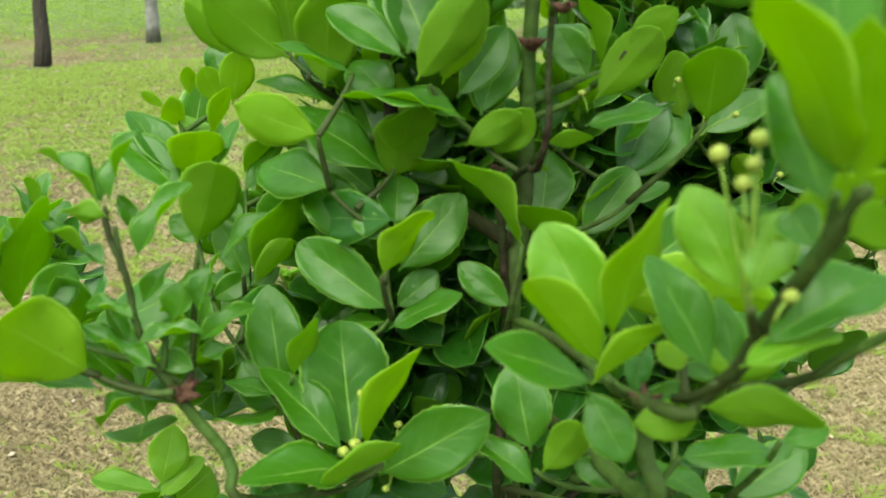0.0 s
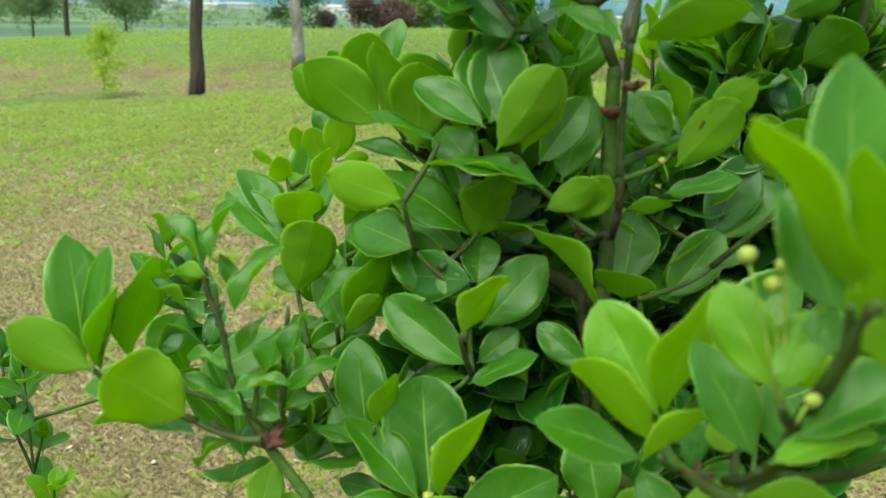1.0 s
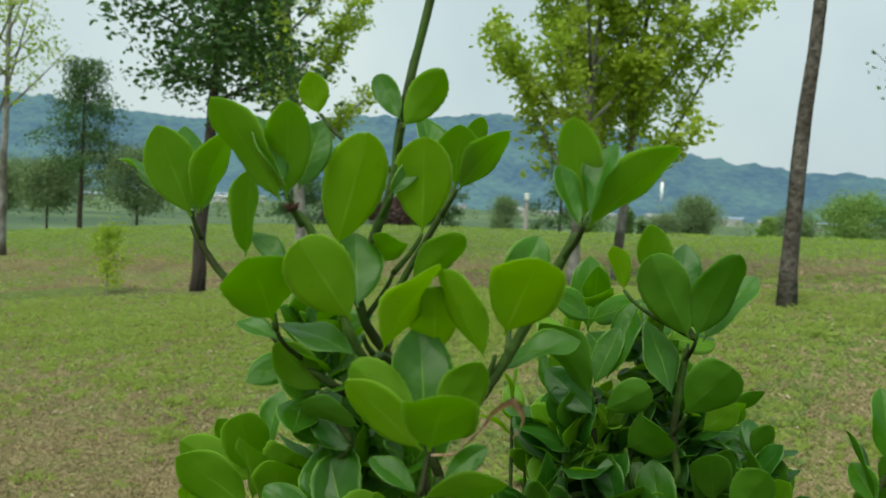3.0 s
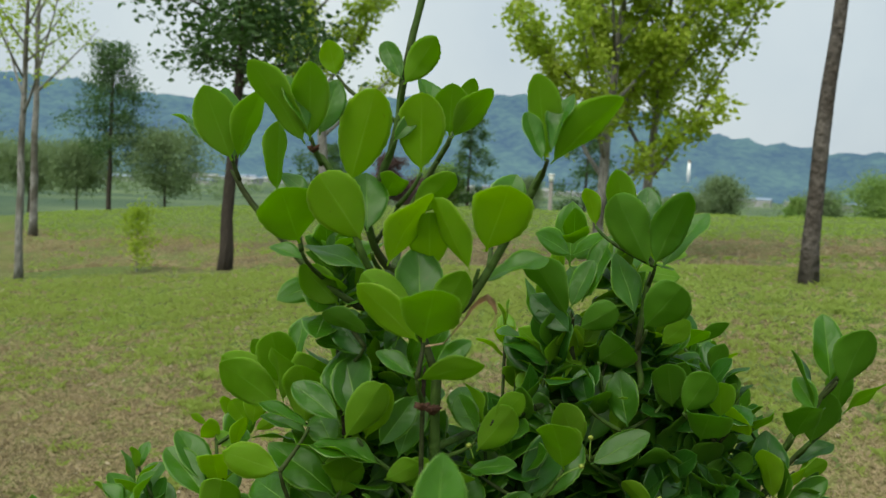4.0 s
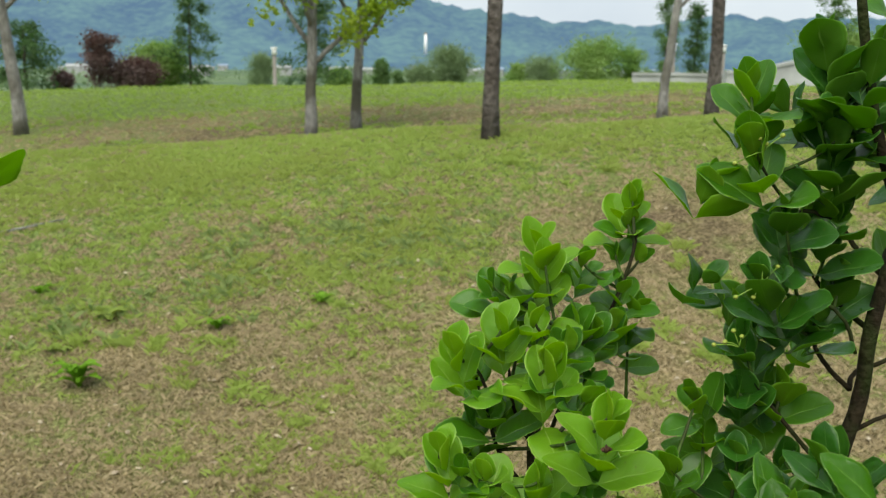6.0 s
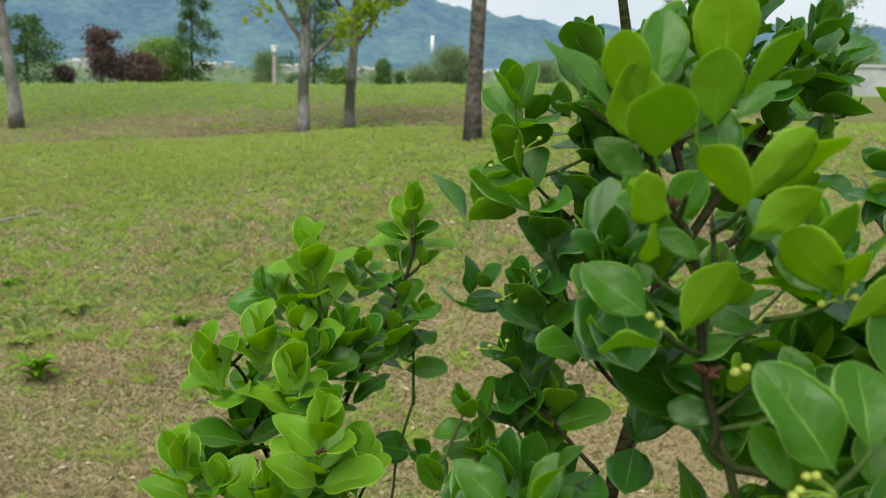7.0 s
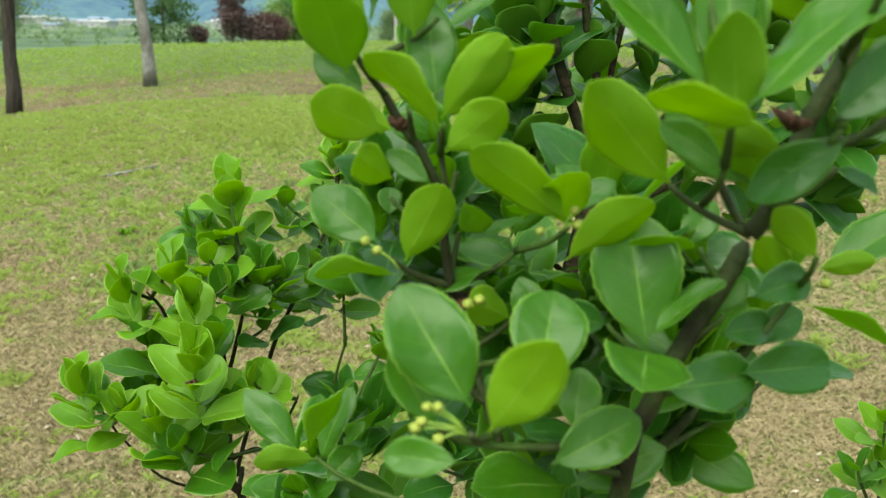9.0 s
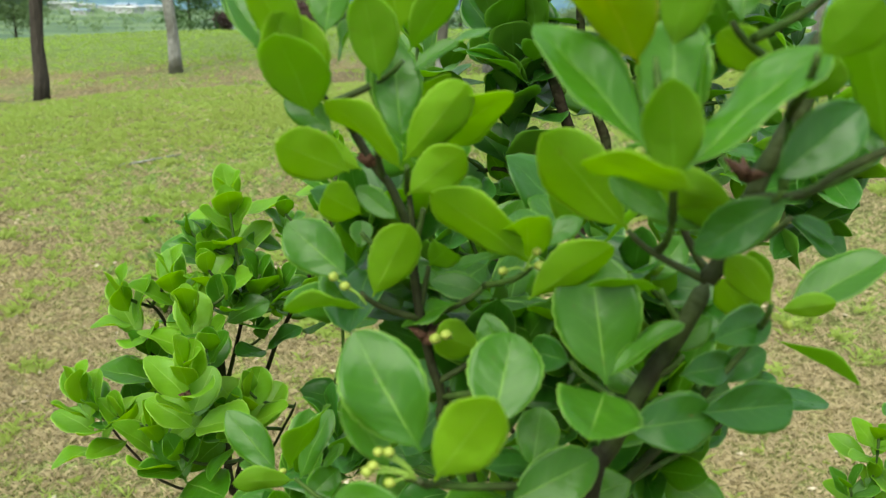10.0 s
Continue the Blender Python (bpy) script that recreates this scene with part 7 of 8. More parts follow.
s2.twig(0.665, 0.530, 1.233, 0.624, 0.563, 1.219)
s2.shoot(0.665, 0.530, 1.233, 0.044, 4, "young", 0, 0.92)
s2.twig(0.721, 0.570, 1.241, 0.740, 0.624, 1.204)
s2.shoot(0.721, 0.570, 1.241, 0.043, 4, "young", .1, 0.92)
s2.twig(0.700, 0.570, 1.221, 0.729, 0.624, 1.184)
s2.shoot(0.700, 0.570, 1.221, 0.039, 3, "mature", .1, 0.92)
s2.twig(0.719, 0.620, 1.266, 0.691, 0.634, 1.244)
s2.shoot(0.719, 0.620, 1.266, 0.036, 2, "dark", 0, 0.92)
s2.twig(0.685, 0.520, 1.215, 0.716, 0.624, 1.161)
s2.shoot(0.685, 0.520, 1.215, 0.043, 3, "mature", 0, 0.92)
s2.twig(0.691, 0.680, 1.301, 0.730, 0.670, 1.270)
s2.shoot(0.691, 0.680, 1.301, 0.039, 3, "mature", 0, 0.92)
s2.twig(0.675, 0.670, 1.289, 0.663, 0.634, 1.265)
s2.shoot(0.675, 0.670, 1.289, 0.039, 3, "mature", 0, 0.92)
s2.twig(0.639, 0.660, 1.262, 0.647, 0.624, 1.237)
s2.shoot(0.639, 0.660, 1.262, 0.039, 3, "mature", 0, 0.92)
s2.twig(0.651, 0.630, 1.245, 0.649, 0.624, 1.229)
s2.shoot(0.651, 0.630, 1.245, 0.039, 3, "mature", 0, 0.92)
s2.scar((0.701, 0.500, 1.268), 0.004)
s2.thicken(7, 0.038, ("mature", "dark"), (0.03, 0.08), (0.01, 0.06), 0.02, 1.33)
s2.skirt(0.13, 0.35, 1.0, 40, 3)
s2.close()

s3 = Shrub((0.92, 0.64, 0.0), "spindle shrub with a thick brown stem and dark leaves", (0.92, 0.63, 1.12), 7)
s3.round = True
s3.limb([(0.920, 0.630, 1.120), (0.922, 0.637, 1.136), (0.923, 0.624, 1.152), (0.934, 0.624, 1.206), (0.944, 0.624, 1.249), (0.946, 0.624, 1.295), (0.953, 0.624, 1.341), (0.961, 0.624, 1.376), (0.960, 0.624, 1.406)], 0.0066, 0.0056, BROWN_STEM)
s3.limb([(0.961, 0.624, 1.393), (0.940, 0.624, 1.445), (0.926, 0.624, 1.490), (0.914, 0.624, 1.542), (0.908, 0.624, 1.573)], 0.0046, 0.0033, BROWN_STEM)
s3.limb([(0.968, 0.634, 1.396), (0.974, 0.634, 1.414), (0.963, 0.634, 1.448), (0.952, 0.634, 1.490), (0.949, 0.634, 1.535)], 0.0040, 0.0026, BROWN_STEM)
s3.limb([(0.956, 0.624, 1.355), (0.966, 0.644, 1.361), (0.976, 0.645, 1.367), (0.991, 0.645, 1.363), (1.022, 0.645, 1.380)], 0.0040, 0.0033, BROWN_STEM)
s3.limb([(0.969, 0.643, 1.340), (0.946, 0.643, 1.359), (0.913, 0.643, 1.391), (0.880, 0.643, 1.395)], 0.0026, 0.0015, BROWN_STEM)
s3.limb([(0.959, 0.643, 1.298), (0.928, 0.643, 1.322), (0.903, 0.643, 1.346)], 0.0026, 0.0015, BROWN_STEM)
s3.limb([(0.939, 0.632, 1.253), (0.913, 0.632, 1.279), (0.899, 0.632, 1.303), (0.880, 0.632, 1.312)], 0.0022, 0.0013, BROWN_STEM)
s3.limb([(0.939, 0.632, 1.253), (0.953, 0.649, 1.261), (0.968, 0.645, 1.269), (0.991, 0.645, 1.278), (1.024, 0.645, 1.287)], 0.0022, 0.0016, BROWN_STEM)
s3.limb([(0.932, 0.624, 1.195), (0.948, 0.644, 1.205), (0.964, 0.645, 1.216), (0.987, 0.645, 1.225), (1.021, 0.645, 1.234)], 0.0022, 0.0016, BROWN_STEM)
s3.limb([(0.915, 0.621, 1.193), (0.879, 0.621, 1.233), (0.849, 0.621, 1.271)], 0.0020, 0.0013, BROWN_STEM)
s3.limb([(0.936, 0.624, 1.286), (0.914, 0.624, 1.323), (0.877, 0.624, 1.333)], 0.0016, 0.0013, GREEN_STEM)
s3.limb([(0.983, 0.655, 1.371), (1.011, 0.655, 1.418), (1.036, 0.655, 1.458), (1.055, 0.655, 1.494), (1.073, 0.655, 1.537)], 0.0040, 0.0026, BROWN_STEM)
s3.limb([(0.973, 0.655, 1.448), (0.976, 0.655, 1.474), (0.986, 0.655, 1.517)], 0.0026, 0.0020, BROWN_STEM)
s3.twig(0.783, 0.600, 1.204, 0.920, 0.631, 1.123)
s3.shoot(0.783, 0.600, 1.204, 0.044, 3, "mature", -.3, 0.85)
s3.twig(0.808, 0.624, 1.252, 0.783, 0.600, 1.204)
s3.shoot(0.808, 0.624, 1.252, 0.038, 3, "mature", -.5, 0.85)
s3.twig(0.833, 0.610, 1.450, 0.887, 0.643, 1.394)
s3.shoot(0.833, 0.610, 1.450, 0.055, 4, "mature", -.4, 0.85)
s3.twig(0.837, 0.632, 1.494, 0.833, 0.610, 1.450)
s3.shoot(0.837, 0.632, 1.494, 0.047, 3, "mature", -.3, 0.85)
s3.twig(0.861, 0.610, 1.401, 0.884, 0.624, 1.331)
s3.shoot(0.861, 0.610, 1.401, 0.048, 4, "dark", -.2, 0.85)
s3.twig(0.847, 0.610, 1.354, 0.884, 0.624, 1.331)
s3.shoot(0.847, 0.610, 1.354, 0.048, 4, "dark", -.4, 0.85)
s3.twig(0.842, 0.621, 1.298, 0.855, 0.621, 1.263)
s3.shoot(0.842, 0.621, 1.298, 0.048, 4, "dark", -.4, 0.85)
s3.twig(0.875, 0.621, 1.316, 0.902, 0.632, 1.298)
s3.shoot(0.875, 0.621, 1.316, 0.047, 3, "dark", -.2, 0.85)
s3.twig(0.841, 0.621, 1.257, 0.873, 0.621, 1.240)
s3.shoot(0.841, 0.621, 1.257, 0.047, 4, "dark", -.3, 0.85)
s3.twig(0.820, 0.632, 1.216, 0.811, 0.606, 1.188)
s3.shoot(0.820, 0.632, 1.216, 0.044, 3, "mature", -.4, 0.85)
s3.twig(0.878, 0.624, 1.260, 0.873, 0.621, 1.240)
s3.shoot(0.878, 0.624, 1.260, 0.046, 3, "mature", 0, 0.85)
s3.twig(0.840, 0.610, 1.206, 0.838, 0.612, 1.172)
s3.shoot(0.840, 0.610, 1.206, 0.048, 4, "dark", -.3, 0.85)
s3.twig(0.888, 0.632, 1.194, 0.925, 0.624, 1.163)
s3.shoot(0.888, 0.632, 1.194, 0.048, 3, "dark", 0, 0.85)
s3.twig(0.866, 0.610, 1.172, 0.922, 0.637, 1.136)
s3.shoot(0.866, 0.610, 1.172, 0.048, 3, "dark", 0, 0.85)
s3.twig(0.902, 0.632, 1.494, 0.931, 0.624, 1.472)
s3.shoot(0.902, 0.632, 1.494, 0.058, 4, "dark", -.1, 0.85)
s3.twig(0.885, 0.621, 1.526, 0.902, 0.632, 1.494)
s3.shoot(0.885, 0.621, 1.526, 0.058, 4, "dark", -.3, 0.85)
s3.twig(0.922, 0.610, 1.518, 0.924, 0.624, 1.501)
s3.shoot(0.922, 0.610, 1.518, 0.058, 4, "dark", .1, 0.85)
s3.twig(0.900, 0.621, 1.453, 0.855, 0.623, 1.428)
s3.shoot(0.900, 0.621, 1.453, 0.053, 4, "dark", -.1, 0.85)
s3.twig(0.919, 0.632, 1.410, 0.913, 0.643, 1.391)
s3.shoot(0.919, 0.632, 1.410, 0.053, 3, "dark", 0, 0.85)
s3.twig(0.957, 0.632, 1.474, 0.961, 0.634, 1.457)
s3.shoot(0.957, 0.632, 1.474, 0.053, 3, "dark", .2, 0.85)
s3.twig(0.903, 0.621, 1.377, 0.908, 0.643, 1.341)
s3.shoot(0.903, 0.621, 1.377, 0.047, 3, "dark", 0, 0.85)
s3.twig(0.921, 0.632, 1.339, 0.914, 0.624, 1.323)
s3.shoot(0.921, 0.632, 1.339, 0.047, 3, "dark", .1, 0.85)
s3.twig(0.905, 0.632, 1.312, 0.902, 0.632, 1.298)
s3.shoot(0.905, 0.632, 1.312, 0.042, 3, "dark", 0, 0.85)
s3.twig(0.998, 0.655, 1.471, 0.973, 0.655, 1.453)
s3.shoot(0.998, 0.655, 1.471, 0.043, 4, "dark", -.2, 0.85)
s3.twig(1.041, 0.669, 1.453, 1.021, 0.655, 1.434)
s3.shoot(1.041, 0.669, 1.453, 0.043, 4, "dark", 0, 0.85)
s3.twig(1.045, 0.641, 1.494, 1.047, 0.655, 1.479)
s3.shoot(1.045, 0.641, 1.494, 0.044, 4, "dark", .1, 0.85)
s3.twig(1.086, 0.655, 1.459, 1.033, 0.663, 1.445)
s3.shoot(1.086, 0.655, 1.459, 0.047, 3, "dark", .4, 0.85)
s3.twig(1.046, 0.641, 1.532, 1.062, 0.655, 1.511)
s3.shoot(1.046, 0.641, 1.532, 0.047, 4, "dark", .1, 0.85)
s3.twig(1.008, 0.641, 1.522, 0.982, 0.655, 1.500)
s3.shoot(1.008, 0.641, 1.522, 0.047, 4, "dark", -.1, 0.85)
s3.twig(1.053, 0.669, 1.416, 1.016, 0.645, 1.377)
s3.shoot(1.053, 0.669, 1.416, 0.038, 3, "dark", 0, 0.85)
s3.twig(1.033, 0.655, 1.381, 0.997, 0.645, 1.366)
s3.shoot(1.033, 0.655, 1.381, 0.038, 3, "dark", 0, 0.85)
s3.twig(1.090, 0.655, 1.368, 1.017, 0.645, 1.285)
s3.shoot(1.090, 0.655, 1.368, 0.043, 3, "dark", .2, 0.85)
s3.twig(1.095, 0.655, 1.508, 1.086, 0.655, 1.459)
s3.shoot(1.095, 0.655, 1.508, 0.047, 3, "dark", .5, 0.85)
s3.twig(0.979, 0.655, 1.551, 1.003, 0.644, 1.518)
s3.shoot(0.979, 0.655, 1.551, 0.047, 4, "dark", -.2, 0.85)
s3.twig(1.071, 0.641, 1.549, 1.070, 0.655, 1.528)
s3.shoot(1.071, 0.641, 1.549, 0.047, 4, "dark", .3, 0.85)
s3.twig(1.021, 0.655, 1.573, 0.984, 0.653, 1.544)
s3.shoot(1.021, 0.655, 1.573, 0.047, 4, "dark", 0, 0.85)
s3.twig(0.973, 0.669, 1.500, 0.978, 0.655, 1.483)
s3.shoot(0.973, 0.669, 1.500, 0.038, 3, "dark", -.2, 0.85)
s3.twig(1.064, 0.627, 1.423, 1.038, 0.659, 1.400)
s3.shoot(1.064, 0.627, 1.423, 0.034, 3, "mature", .2, 0.85)
s3.twig(0.948, 0.627, 1.532, 0.950, 0.634, 1.517)
s3.shoot(0.948, 0.627, 1.532, 0.043, 3, "dark", -.2, 0.85)
s3.buds((0.8375, 0.6050, 1.4465), [(0.8346, 0.6050, 1.4565), (0.8391, 0.6050, 1.4525), (0.8172, 0.6050, 1.4385), (0.8512, 0.6050, 1.4586)], .002)
s3.buds((0.8452, 0.6050, 1.3468), [(0.8441, 0.6050, 1.3618), (0.8561, 0.6050, 1.3616), (0.8394, 0.6050, 1.3383), (0.8256, 0.6050, 1.3386), (0.8633, 0.6050, 1.3380)], .002)
s3.buds((0.8337, 0.6104, 1.2975), [(0.8284, 0.6104, 1.3109), (0.8353, 0.6104, 1.3063), (0.8138, 0.6104, 1.3001), (0.8224, 0.6104, 1.3022)], .002)
s3.thicken(36, 0.045, ("dark", "mature"), (0.02, 0.09), (0.0, 0.06), 0.04, 1.6)
s3.skirt(0.14, 0.35, 1.02, 45, 3)
s3.close()

s4 = Shrub((0.95, 0.34, 0.0), "spindle shrub with large glossy leaves and yellow flower buds", (0.93, 0.32, 1.1), 8)
s4.limb([(0.930, 0.320, 1.100), (0.935, 0.317, 1.213), (0.939, 0.294, 1.327), (0.946, 0.294, 1.354), (0.957, 0.294, 1.380), (0.968, 0.294, 1.401), (0.976, 0.294, 1.420)], 0.0041, 0.0034, OLD_STEM)
s4.limb([(0.972, 0.277, 1.426), (0.981, 0.277, 1.442), (0.985, 0.277, 1.459), (0.991, 0.277, 1.474), (0.997, 0.277, 1.488), (0.999, 0.277, 1.508)], 0.0034, 0.0029, OLD_STEM)
s4.limb([(0.982, 0.277, 1.445), (0.980, 0.274, 1.453), (0.979, 0.252, 1.460), (0.992, 0.252, 1.462), (1.004, 0.252, 1.470), (1.019, 0.252, 1.478)], 0.0016, 0.0014, OLD_STEM)
s4.limb([(0.939, 0.294, 1.327), (0.912, 0.320, 1.334), (0.884, 0.326, 1.342), (0.879, 0.326, 1.359), (0.873, 0.326, 1.379), (0.868, 0.326, 1.406), (0.866, 0.326, 1.422), (0.860, 0.326, 1.441), (0.851, 0.326, 1.454), (0.842, 0.326, 1.469)], 0.0022, 0.0018, OLD_STEM)
s4.limb([(0.937, 0.308, 1.259), (0.919, 0.327, 1.274), (0.902, 0.326, 1.288), (0.892, 0.326, 1.323), (0.882, 0.326, 1.352)], 0.0025, 0.0022, OLD_STEM)
s4.limb([(0.979, 0.301, 1.420), (0.969, 0.301, 1.435), (0.963, 0.301, 1.451)], 0.0016, 0.0013, OLD_STEM)
s4.limb([(0.869, 0.316, 1.421), (0.868, 0.316, 1.432), (0.865, 0.316, 1.454)], 0.0014, 0.0010, OLD_STEM)
s4.limb([(0.937, 0.303, 1.282), (0.943, 0.327, 1.294), (0.948, 0.330, 1.306), (0.959, 0.330, 1.320), (0.974, 0.330, 1.340)], 0.0025, 0.0022, OLD_STEM)
s4.leaf_at(0.8355, 0.3085, 1.4799, -120, 59, 0.0368, 0.0244, 78, "young")
s4.leaf_at(0.8105, 0.3155, 1.4958, -64, 56, 0.0301, 0.0139, -6)
s4.leaf_at(0.8395, 0.3155, 1.4923, 50, 67, 0.0242, 0.0111, -8)
s4.leaf_at(0.8376, 0.3155, 1.4672, -73, 35, 0.0261, 0.0132, -67)
s4.leaf_at(0.8483, 0.3155, 1.4535, -107, 30, 0.0243, 0.0112, 95, "young")
s4.leaf_at(0.8647, 0.3049, 1.4663, -23, 74, 0.0381, 0.0189, -16)
s4.leaf_at(0.8591, 0.3155, 1.4688, -41, 71, 0.0291, 0.0134, -15)
s4.leaf_at(0.8673, 0.2873, 1.4591, -111, 47, 0.0362, 0.0166, 36, "young")
s4.leaf_at(0.8671, 0.2943, 1.4609, 112, 50, 0.0367, 0.0172, -74, "young")
s4.leaf_at(0.8713, 0.3014, 1.4608, 108, 40, 0.0441, 0.0203, -38, "young")
s4.leaf_at(0.8693, 0.2873, 1.4502, 108, 41, 0.0284, 0.0162, -83, "young")
s4.leaf_at(0.8647, 0.3226, 1.4680, 114, 55, 0.0294, 0.0135, -34, "young")
s4.leaf_at(0.8706, 0.3155, 1.4930, 73, 32, 0.0298, 0.0137, 10)
s4.leaf_at(0.9123, 0.2943, 1.4262, -107, 38, 0.0455, 0.0209, 58, "young")
s4.leaf_at(0.8808, 0.3155, 1.4436, 74, 20, 0.0151, 0.0099, 75)
s4.leaf_at(0.8470, 0.3226, 1.4342, -151, 28, 0.0245, 0.0160, 76, "young")
s4.leaf_at(0.8624, 0.3155, 1.4341, -73, 33, 0.0215, 0.0100, -65)
s4.leaf_at(0.8423, 0.3155, 1.4105, -73, 36, 0.0340, 0.0214, -59)
s4.leaf_at(0.8535, 0.3085, 1.4051, 118, 62, 0.0365, 0.0188, -65, "young")
s4.leaf_at(0.8456, 0.3297, 1.4183, -9, 44, 0.0137, 0.0096, 1)
s4.leaf_at(0.8490, 0.3155, 1.3979, -105, 8, 0.0318, 0.0146, 42)
s4.leaf_at(0.8867, 0.3226, 1.3995, -76, -23, 0.0290, 0.0133, -17)
s4.leaf_at(0.9013, 0.3297, 1.3989, -76, 12, 0.0301, 0.0138, -29)
s4.leaf_at(0.8997, 0.3226, 1.4200, -75, -27, 0.0183, 0.0084, -28)
s4.leaf_at(0.8950, 0.3297, 1.3764, -137, 29, 0.0272, 0.0164, 90, "young")
s4.leaf_at(0.8734, 0.3297, 1.4122, 149, 36, 0.0246, 0.0138, -56)
s4.leaf_at(0.9126, 0.3014, 1.4220, -173, 54, 0.0317, 0.0180, 9, "young")
s4.leaf_at(0.9150, 0.3155, 1.4203, -24, 35, 0.0280, 0.0196, -30)
s4.leaf_at(0.9148, 0.3155, 1.4248, 73, 32, 0.0221, 0.0102, 41)
s4.leaf_at(0.9129, 0.2943, 1.4112, 108, 40, 0.0383, 0.0176, -60, "young")
s4.leaf_at(0.9416, 0.2837, 1.3839, -26, 71, 0.0480, 0.0321, -30)
s4.leaf_at(0.9603, 0.2943, 1.4170, -104, 8, 0.0284, 0.0131, 37)
s4.leaf_at(0.9421, 0.2767, 1.3902, 73, 35, 0.0320, 0.0147, 2)
s4.leaf_at(0.9401, 0.2731, 1.3853, -168, 5, 0.0410, 0.0295, -13)
s4.leaf_at(0.9489, 0.2802, 1.3682, 76, 3, 0.0377, 0.0219, 61, "dark")
s4.leaf_at(0.9016, 0.2484, 1.3815, 15, 46, 0.0356, 0.0256, 14)
s4.leaf_at(0.9082, 0.2590, 1.3487, 74, 24, 0.0351, 0.0195, 55)
s4.leaf_at(0.9157, 0.2661, 1.3583, 17, 58, 0.0220, 0.0155, 13)
s4.leaf_at(0.8804, 0.2307, 1.3816, -65, 54, 0.0428, 0.0264, -50)
s4.leaf_at(0.8862, 0.2130, 1.3823, 114, 59, 0.0372, 0.0192, -83, "young")
s4.leaf_at(0.8698, 0.2378, 1.3712, -65, 53, 0.0270, 0.0130, -48)
s4.leaf_at(0.8777, 0.2166, 1.3705, -77, -2, 0.0238, 0.0117, -57)
s4.leaf_at(0.7982, 0.3615, 1.2967, -70, 43, 0.0389, 0.0179, -46)
s4.leaf_at(0.8047, 0.3580, 1.3006, 116, 63, 0.0468, 0.0215, -8)
s4.leaf_at(0.8082, 0.3650, 1.2908, 55, 65, 0.0374, 0.0172, 16)
s4.leaf_at(0.8073, 0.3580, 1.2948, -105, 5, 0.0284, 0.0130, 90)
s4.leaf_at(0.7982, 0.3615, 1.2967, -77, 1, 0.0198, 0.0091, -13)
s4.leaf_at(0.8124, 0.3580, 1.2830, 53, 36, 0.0223, 0.0159, 52)
s4.leaf_at(0.8195, 0.3650, 1.2976, 67, 51, 0.0156, 0.0072, 23)
s4.leaf_at(0.9487, 0.2222, 1.4686, -145, 73, 0.0312, 0.0160, 27)
s4.leaf_at(0.9418, 0.2250, 1.4771, -70, 46, 0.0474, 0.0218, -28)
s4.leaf_at(0.9496, 0.2364, 1.4771, -4, 76, 0.0366, 0.0209, -14)
s4.leaf_at(0.9527, 0.2364, 1.4772, 21, 75, 0.0349, 0.0160, -39)
s4.leaf_at(0.9505, 0.2180, 1.4740, 70, 43, 0.0508, 0.0234, 9)
s4.leaf_at(0.9448, 0.2802, 1.4424, -109, 45, 0.0482, 0.0233, 80, "young")
s4.leaf_at(0.9525, 0.2151, 1.4694, -104, 18, 0.0331, 0.0152, 42, "young")
s4.leaf_at(0.9530, 0.2448, 1.4540, -73, 32, 0.0227, 0.0104, -70)
s4.leaf_at(0.9849, 0.2661, 1.4976, -104, 24, 0.0242, 0.0137, 80, "young")
s4.leaf_at(0.9829, 0.2448, 1.4912, 137, 37, 0.0170, 0.0125, -75)
s4.leaf_at(0.9830, 0.2342, 1.4641, -72, -36, 0.0318, 0.0146, -74, "dark")
s4.leaf_at(0.9768, 0.2307, 1.4694, 72, 38, 0.0322, 0.0173, 60, "dark")
s4.leaf_at(0.9801, 0.2166, 1.5036, 148, 42, 0.0204, 0.0154, -63)
s4.leaf_at(0.9959, 0.2731, 1.4497, 76, -26, 0.0186, 0.0085, 46, "dark")
s4.leaf_at(0.9953, 0.3014, 1.4035, -108, 47, 0.0250, 0.0129, 77, "young")
s4.leaf_at(0.9978, 0.3014, 1.4081, -129, 70, 0.0265, 0.0128, 41)
s4.leaf_at(1.0069, 0.3014, 1.4085, 75, 25, 0.0424, 0.0195, 22)
s4.leaf_at(1.0049, 0.3014, 1.4084, 106, 17, 0.0193, 0.0089, -96, "young")
s4.leaf_at(1.0019, 0.3367, 1.3812, -73, -37, 0.0297, 0.0145, -75, "young")
s4.leaf_at(1.0142, 0.3721, 1.3429, 74, 26, 0.0195, 0.0109, 54, "dark")
s4.leaf_at(1.0194, 0.3721, 1.3417, 77, -5, 0.0401, 0.0184, 17, "dark")
s4.leaf_at(1.0152, 0.3367, 1.3843, 107, -20, 0.0368, 0.0169, -32)
s4.leaf_at(0.9631, 0.3367, 1.4065, 68, 50, 0.0237, 0.0143, 55)
s4.leaf_at(0.9950, 0.3297, 1.3885, -33, 22, 0.0181, 0.0134, -52, "dark")
s4.leaf_at(0.9999, 0.3509, 1.3625, 175, 78, 0.0288, 0.0147, -22)
s4.leaf_at(0.9869, 0.3509, 1.3458, 56, 7, 0.0242, 0.0149, 52)
s4.leaf_at(0.9757, 0.3509, 1.3924, -145, 45, 0.0273, 0.0145, 44)
s4.leaf_at(0.9301, 0.3014, 1.3848, -40, -8, 0.0229, 0.0150, -66, "dark")
s4.leaf_at(1.0119, 0.2519, 1.4748, -24, 45, 0.0211, 0.0149, -51, "dark")
s4.leaf_at(1.0141, 0.2519, 1.4762, -123, 65, 0.0425, 0.0196, 7)
s4.leaf_at(0.8340, 0.2979, 1.4757, -167, 50, 0.0397, 0.0252, 9)
